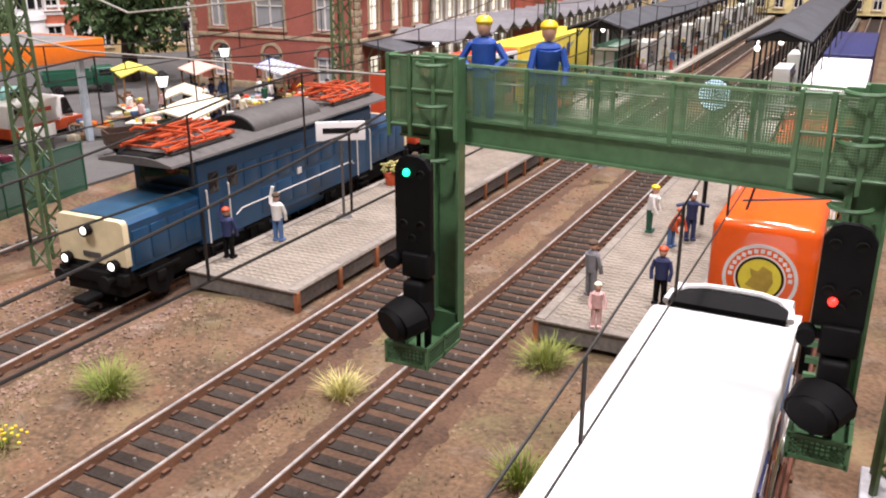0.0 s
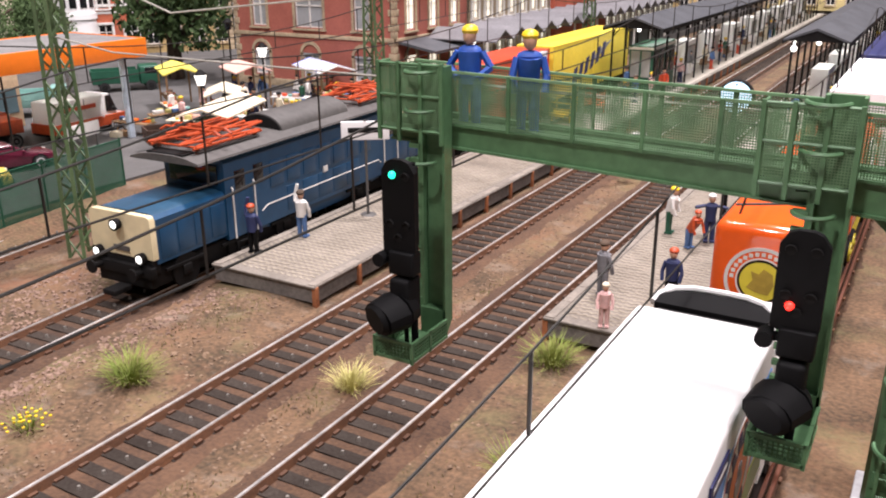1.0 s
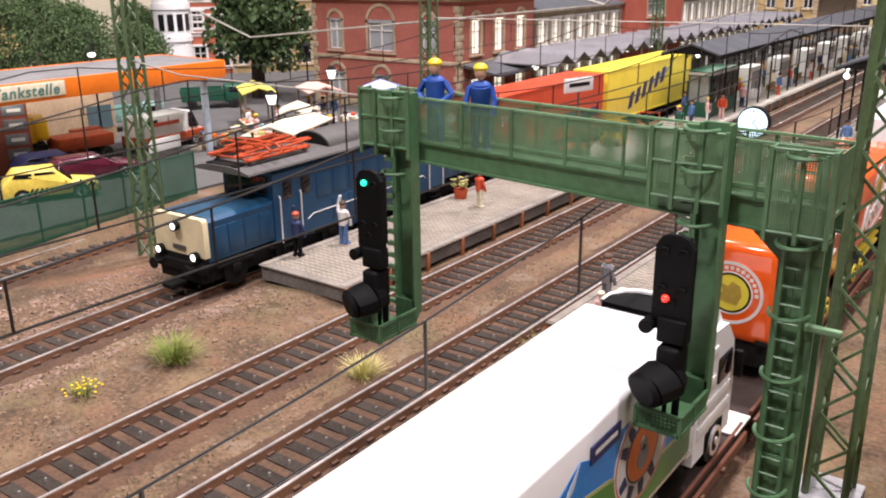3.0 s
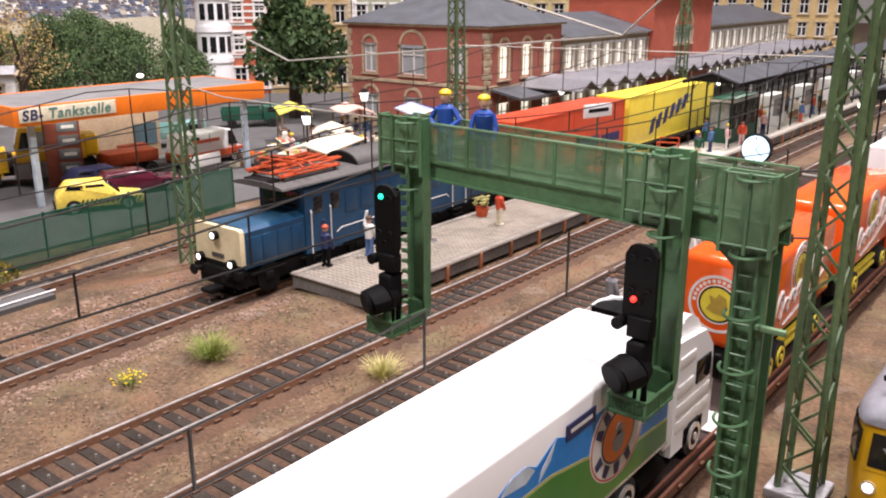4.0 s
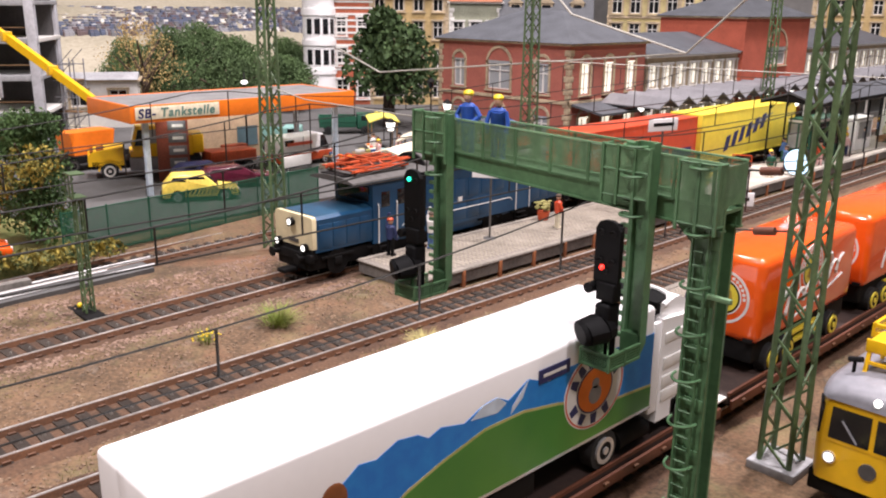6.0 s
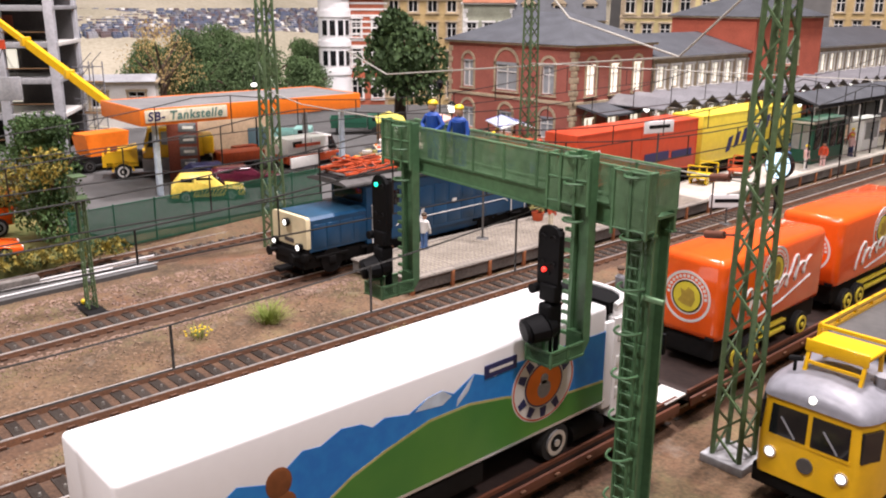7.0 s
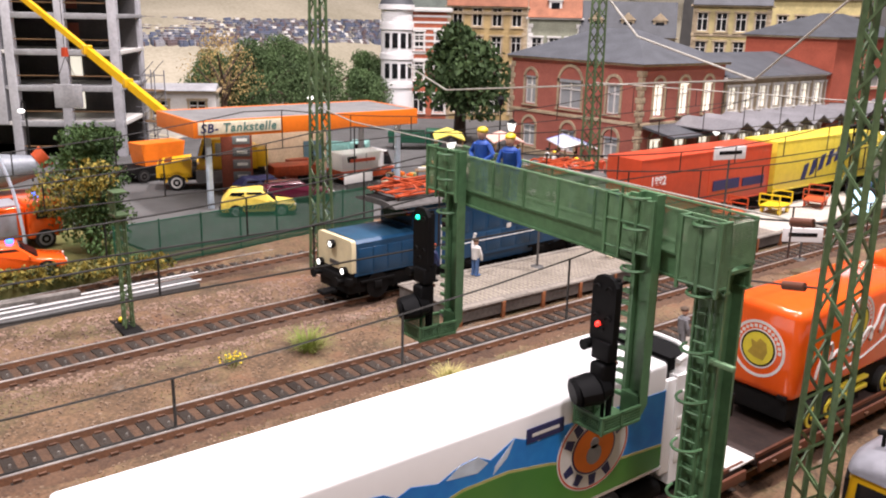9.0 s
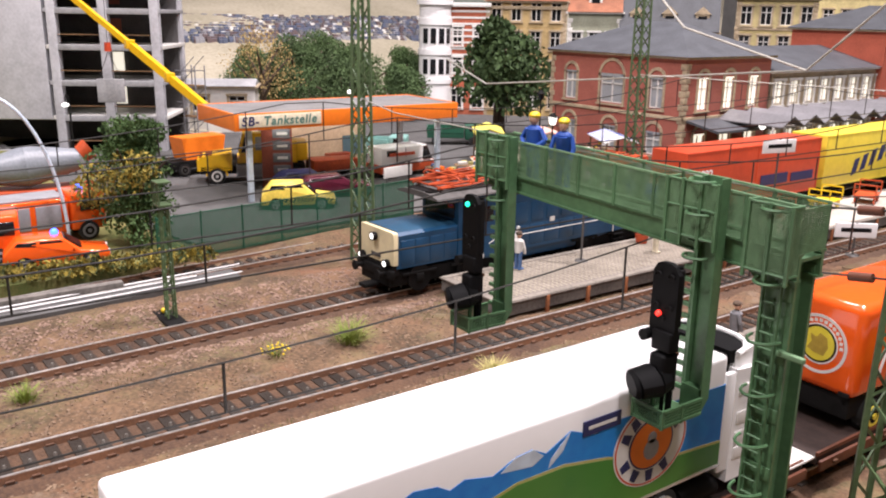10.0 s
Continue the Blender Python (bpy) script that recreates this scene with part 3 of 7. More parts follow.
    for z in (8.12, 9.52):
        part("cage_rail", Shape().line([(16.7, 12.17, z), (16.7, 11.83, z), (17.68, 11.83, z), (17.68, 12.17, z)], 0.03, 6), green, g, at=off)
    for x in (16.7, 17.2, 17.68):
        part("cage_post", Shape().bar((x, 11.83, 7.95), (x, 11.83, 9.55), 0.07, 0.06), green, g, at=off)
    return g


def signal(cx, lamp, lamp_z, label, top=8.3):
    t = thing("light_signal", label, "railway signal", cx, 11.0, 4.56)
    off = Matrix.Translation((-cx * CM, -11.0 * CM, -4.56 * CM))
    face = [(cx - 0.34, 6.55), (cx + 0.3, 6.55), (cx + 0.32, 6.62), (cx + 0.32, top - 0.22), (cx + 0.2, top - 0.05), (cx + 0.08, top), (cx - 0.14, top), (cx - 0.26, top - 0.05), (cx - 0.36, top - 0.22), (cx - 0.36, 6.62)]
    part("signal_board", Shape().prism(face, "y", 10.86, 10.98), black, t, "matt black rounded board", at=off, smooth=30)
    part("board_box", Shape().box(cx - 0.26, cx + 0.22, 10.98, 11.2, 6.65, top - 0.15, 0.04), soft_black, t, at=off)
    part("lower_box", Shape().box(cx - 0.22, cx + 0.3, 10.78, 11.1, 6.15, 6.6, 0.04), black, t, at=off)
    part("side_lamp", Shape().rod((cx - 0.4, 10.72, 6.4), (cx - 0.4, 11.0, 6.4), 0.13, n=12).box(cx - 0.42, cx - 0.15, 10.9, 11.0, 6.34, 6.46), black, t, at=off)
    part("post", Shape().rod((cx + 0.1, 11.15, 4.56), (cx + 0.1, 11.15, top - 0.1), 0.07), black, t, at=off)
    part("pipe", Shape().rod((cx - 0.12, 11.2, 4.56), (cx - 0.12, 11.2, 6.6), 0.045, n=6), soft_black, t, at=off)
    part("cable_clip", Shape().box(cx - 0.2, cx + 0.2, 11.1, 11.24, 6.0, 6.08), rust, t, "rust-brown clip", at=off)
    drum = Shape().rod((cx - 0.2, 10.25, 5.4), (cx - 0.16, 10.33, 5.41), 0.32, 0.4, 12).rod((cx - 0.16, 10.33, 5.41), (cx - 0.02, 10.75, 5.48), 0.4, 0.46, 12).rod((cx - 0.02, 10.75, 5.48), (cx + 0.06, 11.05, 5.5), 0.46, 0.3, 12)
    drum.v = [(x, y, 5.46 + (z - 5.46) * 0.78) for x, y, z in drum.v]
    part("hooded_lamp", drum, black, t, "black hooded distant-signal lamp", at=off, smooth=30)
    part("lamp_neck", Shape().box(cx - 0.18, cx + 0.24, 10.7, 11.2, 5.2, 6.1, 0.08), black, t, at=off)
    for x, z in ((-0.2, top - 0.3), (0.14, top - 0.3), (-0.2, 7.1), (0.14, 7.1), (-0.03, 6.85)):
        v = Shape().ring((cx + x, 10.86, z), "y", 0.07, 0.085, -0.05, 12, 0, 0.0, math.pi)
        v.rod((cx + x, 10.88, z), (cx + x, 10.85, z), 0.075, n=12)
        part("lens_visor", v, soft_black, t, at=off)
    part("lit_lens", Shape().ball((cx - 0.12, 10.84, lamp_z), 0.07), lamp, t, "glowing lens", at=off)
    return t


gantry()
signal(8.84, green_l, 8.02, "black light signal showing green, hung from the gantry")
signal(15.6, red_l, 6.95, "black light signal showing red, hung from the gantry", 8.08)


# ---- vehicles on rails ----


def wheel(name, parent, x, y, z, r, w, rim, off, axis="x"):
    t = Shape().rod((x - w / 2, y, z), (x + w / 2, y, z), r, n=20)
    wh = part(name, t, tyre_m, parent, at=off)
    s = 1 if w > 0 else -1
    out = Shape()
    xo = x + w / 2
    out.ring((xo - 0.01, y, z), "x", 0.0, r * 0.62, 0.03 * s, 20)
    out.ring((xo, y, z), "x", r * 0.46, r * 0.68, 0.06 * s, 20)
    out.ring((xo, y, z), "x", 0, r * 0.2, 0.09 * s, 10)
    part("wheel_dish", Shape().ring((xo + 0.02 * s, y, z), "x", r * 0.2, r * 0.46, 0.03 * s, 16), soft_black, wh)
    part("rim", out, rim, wh)
    return wh


def flat_wagon(cx, y0, y1, label):
    w = thing("low_floor_wagon", label, "railway wagon", cx, y0, 0)
    off = Matrix.Translation((-cx * CM, -y0 * CM, 0))
    # deck colour darkened: it carries the shade below the lorries
    part("frame", Shape().box(cx - 1.4, cx + 1.4, y0, y1, 0.55, 0.84, 0.03), mat("wagon_deck_shade", (0.035, 0.018, 0.013), 0.8, 0, 5, 0.3), w, "brown deck darkened for the shade under the lorries", at=off)
    for side in (-1, 1):
        s = Shape().box(cx + side * 1.5 - 0.05, cx + side * 1.5 + 0.05, y0, y1, 0.42, 0.74, 0.02)
        s.box(cx + side * 1.38 - 0.04, cx + side * 1.38 + 0.04, y0, y1, 0.84, 0.96)
        part("side_sill", s, brown_m, w, at=off)
    n = int((y1 - y0) / 1.4)
    hook = mesh_of("lashing_hook", Shape().box(-0.04, 0.05, -0.1, 0.1, -0.05, 0.05, 0.02), rust)
    for k in range(n):
        part("lashing_hook", hook, None, w, at=off @ spot(cx + 1.57, y0 + 0.7 + 1.4 * k, 0.58))
    for e in (y0 + 1.2, y0 + 3.0, y1 - 3.0, y1 - 1.2):
        b = Shape()
        for side in (-1, 1):
            b.rod((cx + side * 0.75, e, 0.2), (cx + side * 0.95, e, 0.2), 0.24, n=14)
        b.rod((cx - 0.9, e, 0.2), (cx + 0.9, e, 0.2), 0.07)
        part("wheelset", b, soft_black, w, at=off)
    plate = Shape().box(cx + 0.5, cx + 1.45, y1 - 0.7, y1 + 0.5, 0.86, 0.93, 0.02)
    part("loading_plate", plate, offwhite, w, "pale metal bridging plate", at=off)
    return w


def white_truck(cx, y0):
    """A forward-control lorry with a long box semi-trailer; the tail at y0."""
    t = thing("semi_trailer_truck", "white articulated lorry with printed alpine landscape on its side", "truck", cx, y0, 0.75)
    off = Matrix.Translation((-cx * CM, -y0 * CM, -0.75 * CM))
    x0, x1 = cx - 1.34, cx + 1.34
    y1 = y0 + 14.25
    part("trailer_box", Shape().box(x0, x1, y0, y1, 2.02, 5.02, 0.13), white, t, "glossy white box body", at=off)
    part("chassis", Shape().box(cx - 0.6, cx + 0.6, y0 + 0.3, y1 + 1.6, 1.3, 1.95, 0.05), soft_black, t, at=off)
    skirt = Shape().box(x0 + 0.1, x1 - 0.1, y0 + 0.2, y0 + 9.2, 1.55, 1.97, 0.04)
    skirt.box(x1 - 0.2, x1 - 0.05, y0 + 5.2, y0 + 9.4, 1.3, 1.9, 0.04)
    part("side_guard", skirt, soft_black, t, at=off)
    xs = x1 + 0.012
    # printed landscape: sky-blue mountains, pale peaks, a green hill
    mont = [(0.0, 2.08), (14.2, 2.08), (14.2, 4.25), (12.6, 4.3), (10.4, 4.35), (9.7, 4.2), (8.95, 4.5), (8.27, 4.18), (7.88, 4.38), (7.44, 4.34), (6.85, 4.1), (6.15, 4.26), (5.8, 4.14), (5.5, 4.32), (4.95, 4.4), (4.4, 4.18), (3.95, 4.24), (3.2, 3.75), (2.4, 4.0), (1.5, 3.5), (0.0, 3.6)]
    part("printed_mountain_range", Shape().prism([(y0 + p, q) for p, q in mont], "x", x1 - 0.02, xs), skyblue, t, "blue printed mountain range", at=off, smooth=0)
    ice = Shape().prism([(y0 + 8.95, 4.5), (y0 + 8.4, 4.0), (y0 + 8.35, 3.8), (y0 + 8.75, 4.1)], "x", xs - 0.01, xs + 0.006)
    part("printed_peak", ice, iceblue, t, "pale printed peak", at=off, smooth=0)
    ice = Shape().prism([(y0 + 7.9, 4.38), (y0 + 7.4, 4.33), (y0 + 7.05, 4.1), (y0 + 7.9, 4.0), (y0 + 8.2, 4.15)], "x", xs - 0.01, xs + 0.006)
    part("printed_peak", ice, iceblue, t, "pale printed peak", at=off, smooth=0)
    rise = [(3.3, 2.08), (14.2, 2.08), (14.2, 2.67), (12.6, 2.8), (11.4, 3.1), (10.1, 3.46), (8.8, 3.69), (7.5, 3.69), (6.2, 3.4), (5.2, 3.1), (4.2, 2.6)]
    part("printed_hill_edge", Shape().prism([(y0 + p, q + (0.07 if q > 2.1 else 0)) for p, q in rise], "x", xs - 0.01, xs + 0.008), tuft2_m, t, "yellow-green hill edge", at=off, smooth=0)
    part("printed_hill", Shape().prism([(y0 + p, q) for p, q in rise], "x", xs - 0.01, xs + 0.014), hillgreen, t, "green printed hillside", at=off, smooth=0)
    part("lower_trim", Shape().box(x1 - 0.03, x1 + 0.03, y0, y1, 2.0, 2.08), chrome, t, at=off)
    ye, ze = y0 + 11.55, 3.44

    def oval(r0, r1, d, n=40):
        """A ring a fifth wider than high, on the trailer's side."""
        q = Shape().ring((0, 0, 0), "x", r0, r1, d, n)
        q.v = [(xs + x, ye + 1.17 * y, ze + z) for x, y, z in q.v]
        return q
    for nm, r0, r1, m, d in (("emblem_rim", 0.0, 1.06, offwhite, 0.02), ("emblem_line", 0.99, 1.03, redc, 0.026), ("emblem_disc", 0.0, 0.6, fasciam, 0.03), ("emblem_band", 0.6, 0.64, navy, 0.03)):
        part(nm, oval(r0, r1, d), m, t, at=off, smooth=0)
    for k in range(10):
        a = math.radians((25, 52, 78, 102, 128, 155, 207, 238, 270, 302)[k])
        cy, cz, wd, ht = ye + 0.95 * math.cos(a), ze + 0.81 * math.sin(a), 0.13, 0.14
        pts = [(cy + p * math.sin(a) + q * math.cos(a), cz - p * math.cos(a) + q * math.sin(a)) for p, q in ((-wd, -ht), (wd, -ht), (wd * 0.7, ht), (-wd * 0.7, ht))]
        part("emblem_bar", Shape().prism(pts, "x", xs, xs + 0.034), navy, t, at=off, smooth=0)
    part("emblem_figure", Shape().ring((xs, ye, ze - 0.14), "x", 0, 0.26, 0.045, 12).ring((xs, ye, ze + 0.16), "x", 0, 0.15, 0.045, 10), railcar_g, t, at=off, smooth=0)
    lab = Shape().box(xs, xs + 0.03, y0 + 9.3, y0 + 10.45, 4.25, 4.6)
    part("brand_panel", lab, navy, t, at=off)
    part("brand_panel_line", Shape().box(xs, xs + 0.036, y0 + 9.45, y0 + 10.3, 4.39, 4.47), offwhite, t, at=off)
    fig = Shape().ball((xs, y0 + 3.35, 3.72), 0.36, 0.1, 0.9, 1.0, 14)
    fig.ball((xs, y0 + 3.45, 3.2), 0.34, 0.1, 0.9, 0.8, 14)
    part("printed_brown_figure", fig, mat("print_brown", (0.22, 0.07, 0.02), 0.4), t, at=off)
    part("printed_skirt", Shape().prism([(y0 + 2.8, 2.2), (y0 + 4.0, 2.2), (y0 + 3.7, 3.1), (y0 + 3.2, 3.1)], "x", xs, xs + 0.03), iceblue, t, at=off, smooth=0)
    # the cab
    yc = y1 + 0.45
    side = [(yc, 1.35), (yc + 2.45, 1.35), (yc + 2.5, 2.6), (yc + 2.3, 3.75), (yc + 1.75, 4.35), (yc, 4.5)]
    part("cab", Shape().prism(side, "x", x0 + 0.04, x1 - 0.04), white, t, "white cab with roof spoiler", at=off, smooth=30)
    part("roof_spoiler", Shape().prism([(yc + 0.1, 4.4), (yc + 1.9, 4.2), (yc + 1.5, 4.7), (yc + 1.05, 4.93), (yc + 0.8, 4.94), (yc + 0.1, 4.8)], "x", x0 + 0.2, x1 - 0.2), white, t, at=off, smooth=50)
    # a solid black slab stands in for the spoiler's shaded hollow
    bowl = [(x0 + 0.24, yc - 0.1), (x1 - 0.24, yc - 0.1), (x1 - 0.22, yc + 0.36), (x1 - 0.44, yc + 0.7), (cx + 0.6, yc + 0.82), (cx - 0.6, yc + 0.82), (x0 + 0.44, yc + 0.7), (x0 + 0.22, yc + 0.36)]
    part("spoiler_hollow", Shape().prism(bowl, "z", 4.6, 4.96), black, t, "black slab for the shade inside the roof spoiler", at=off, smooth=30)
    lip = [(x0 + 0.16, yc + 0.1, 4.86), (x0 + 0.2, yc + 0.45, 4.92), (x0 + 0.42, yc + 0.74, 4.97), (x0 + 0.8, yc + 0.86, 5.0), (cx, yc + 0.9, 5.0), (x1 - 0.8, yc + 0.86, 5.0), (x1 - 0.42, yc + 0.74, 4.97), (x1 - 0.2, yc + 0.45, 4.92), (x1 - 0.16, yc + 0.1, 4.86)]
    part("spoiler_lip", Shape().tube(lip, 0.075, 8), white, t, "rounded white spoiler lip", at=off)
    # a black box fills the cab gap in place of its shade
    part("spoiler_back", Shape().box(x0 + 0.3, x1 - 0.3, y1 + 0.06, yc + 0.05, 2.2, 4.86, 0.08), soft_black, t, "black box for the shade in the gap behind the spoiler", at=off)
    part("windscreen", Shape().prism([(yc + 2.47, 2.75), (yc + 2.53, 2.75), (yc + 2.33, 3.72), (yc + 2.27, 3.72)], "x", x0 + 0.2, x1 - 0.2), pane_m, t, at=off)
    for k, (za, zb) in enumerate(((1.95, 2.3), (2.4, 2.75), (2.95, 3.3), (3.75, 4.05))):
        part("cab_side_panel", Shape().box(x1 - 0.06, x1 + 0.0, yc + 0.15, yc + (1.1 if k > 1 else 2.2), za, zb, 0.025), offwhite, t, at=off)
    part("side_window", Shape().box(x1 - 0.06, x1 + 0.01, yc + 1.25, yc + 2.15, 2.95, 3.6, 0.03), pane_m, t, at=off)
    part("air_fairing", Shape().box(x1 - 0.2, x1 - 0.06, y1 + 0.08, yc + 0.1, 1.7, 4.45, 0.04), white, t, at=off)
    part("wing_mirror", Shape().box(x1 + 0.02, x1 + 0.22, yc + 2.2, yc + 2.35, 2.8, 3.5, 0.04), black, t, at=off)
    part("wheel_arch", Shape().box(x1 - 0.3, x1 - 0.02, yc + 0.7, yc + 2.0, 1.3, 1.9, 0.1), soft_black, t, at=off)
    part("tank", Shape().rod((x1 - 0.35, y1 - 1.2, 1.25), (x1 - 0.35, y1 + 0.2, 1.25), 0.3, n=14), soft_black, t, at=off)
    for y in (y0 + 1.9, y0 + 3.2, y0 + 4.5, y0 + 12.2, yc + 1.35):
        wheel("wheel", t, x1 - 0.22, y, 1.44, 0.56, 0.4, chrome, off)
        wheel("wheel", t, x0 + 0.22, y, 1.44, 0.56, -0.4, chrome, off)
    return t


def orange_body(cx, y0, y1, z0, z1):
    b = Shape().box(cx - 1.33, cx + 1.33, y0, y1, z0, z1, 0.3)
    return b


dull_gold = mat("dull_gold", (0.42, 0.29, 0.04), 0.5)


def orange_lorry(cx, y0, length, label, cab):
    t = thing("box_lorry", label, "truck", cx, y0, 0.75)
    off = Matrix.Translation((-cx * CM, -y0 * CM, -0.75 * CM))
    y1 = y0 + length
    part("box_body", orange_body(cx, y0, y1, 2.05, 5.0), orange, t, "glossy orange box body with rounded edges", at=off, smooth=60)
    part("chassis", Shape().box(cx - 1.1, cx + 1.1, y0 + 0.2, y1, 1.3, 2.05, 0.06), soft_black, t, at=off)
    def badge(ob_name, c, axis, d):
        for nm, r0, r1, m, k in (("ring", 0.84, 0.93, offwhite, 1.0), ("inner_ring", 0.6, 0.64, offwhite, 1.0), ("field", 0.0, 0.59, soft_black, 0.9), ("disc", 0.0, 0.53, rim_y, 1.2)):
            part(ob_name + "_" + nm, Shape().ring(c, axis, r0, r1, d * k, 36), m, t, at=off, smooth=0)
        lion = [(-0.34, -0.2), (-0.1, -0.3), (0.22, -0.34), (0.34, -0.05), (0.28, 0.24), (0.05, 0.36), (-0.06, 0.2), (-0.26, 0.26), (-0.2, 0.02)]
        q = Shape()
        if axis == "y":
            q.prism([(c[0] + a, c[2] + b) for a, b in lion], "y", c[1] + d * 1.5, c[1] - d)
        else:
            q.prism([(c[1] + a, c[2] + b) for a, b in lion], "x", c[0] - d, c[0] + d * 1.5)
        part(ob_name + "_figure", q, dull_gold, t, "dull gold shape", at=off, smooth=0)
        for k in range(15):
            a = math.pi * (0.02 + 0.96 * k / 14)
            px, pz = 0.74 * math.cos(a), c[2] + 0.74 * math.sin(a)
            e = 0.05
            m = Shape()
            if axis == "y":
                m.box(c[0] + px - e, c[0] + px + e, c[1] + d, c[1] - d * 0.5, pz - e, pz + e)
            else:
                m.box(c[0] - d * 0.5, c[0] + d, c[1] + px - e, c[1] + px + e, pz - e, pz + e)
            part("emblem_mark", m, offwhite, t, at=off, smooth=0)
    badge("emblem", (cx, y0 + 0.01, 3.5), "y", -0.025)
    xs = cx + 1.33
    ym = y0 + 0.5 * length
    badge("side_emblem", (xs - 0.01, ym - 0.2, 4.0), "x", 0.025)
    pts = []  # slanted looping script, drawn as one plain squiggle
    for k in range(150):
        u = k / 149
        ph = u * 7.5 * 2 * math.pi
        big = 1.9 if u < 0.1 or 0.72 < u < 0.82 else 1.0
        yy = ym - 2.6 + 4.9 * u - 0.16 * math.sin(ph)
        pts.append((xs + 0.015, yy + 0.22 * big * (1 - math.cos(ph)) * 0.4, 2.6 + 0.95 * u + 0.27 * big * (1 - math.cos(ph))))
    part("script_line", Shape().tube(pts, 0.055, 5), offwhite, t, "white slanted script squiggle", at=off)
    part("script_underline", Shape().tube([(xs + 0.012, ym - 1.6, 2.45), (xs + 0.012, ym + 0.4, 2.72), (xs + 0.012, ym + 2.6, 3.3)], 0.04, 5), offwhite, t, at=off)
    tl = Shape()
    for x in (-1.0, 1.0):
        tl.box(cx + x - 0.16, cx + x + 0.16, y0 - 0.03, y0 + 0.05, 2.12, 2.24)
    part("tail_lamp", tl, soft_black, t, at=off)
    frame_y = Shape().box(cx + 1.1, cx + 1.28, y0 + 2.6, y1 - 2.6, 1.35, 1.5, 0.02).box(cx + 1.1, cx + 1.28, y0 + 2.6, y1 - 2.6, 1.7, 1.82, 0.02)
    part("side_guard", frame_y, rim_y, t, "yellow side guard rails", at=off)
    for y in (y0 + 1.3, y0 + 2.45, y1 - 1.4):
        wheel("wheel", t, cx + 1.12, y, 1.28, 0.52, 0.4, rim_y, off)
        wheel("wheel", t, cx - 1.12, y, 1.28, 0.52, -0.4, rim_y, off)
    if cab:
        c = Shape().prism([(y1 + 0.25, 1.3), (y1 + 2.2, 1.3), (y1 + 2.2, 2.6), (y1 + 1.9, 4.0), (y1 + 0.25, 4.1)], "x", cx - 1.35, cx + 1.35)
        part("cab", c, orange, t, at=off)
    return t


def box_container(name, cx, y0, y1, z0, z1, m, label, rz=0.0):
    t = thing(name, label, "container", cx, y0, z0, rz)
    h, ln = z1 - z0, y1 - y0
    part("shell", Shape().box(-1.4, 1.4, 0, ln, 0, h, 0.03), m, t)
    ribs = Shape()
    for y in (0.08, ln / 2, ln - 0.08):
        ribs.box(1.38, 1.43, y - 0.06, y + 0.06, 0.05, h - 0.05)
    ribs.box(1.38, 1.43, 0, ln, h - 0.12, h - 0.02)
    ribs.box(1.38, 1.43, 0, ln, 0.02, 0.12)
    part("side_ribs", ribs, m, t, smooth=0)
    return t


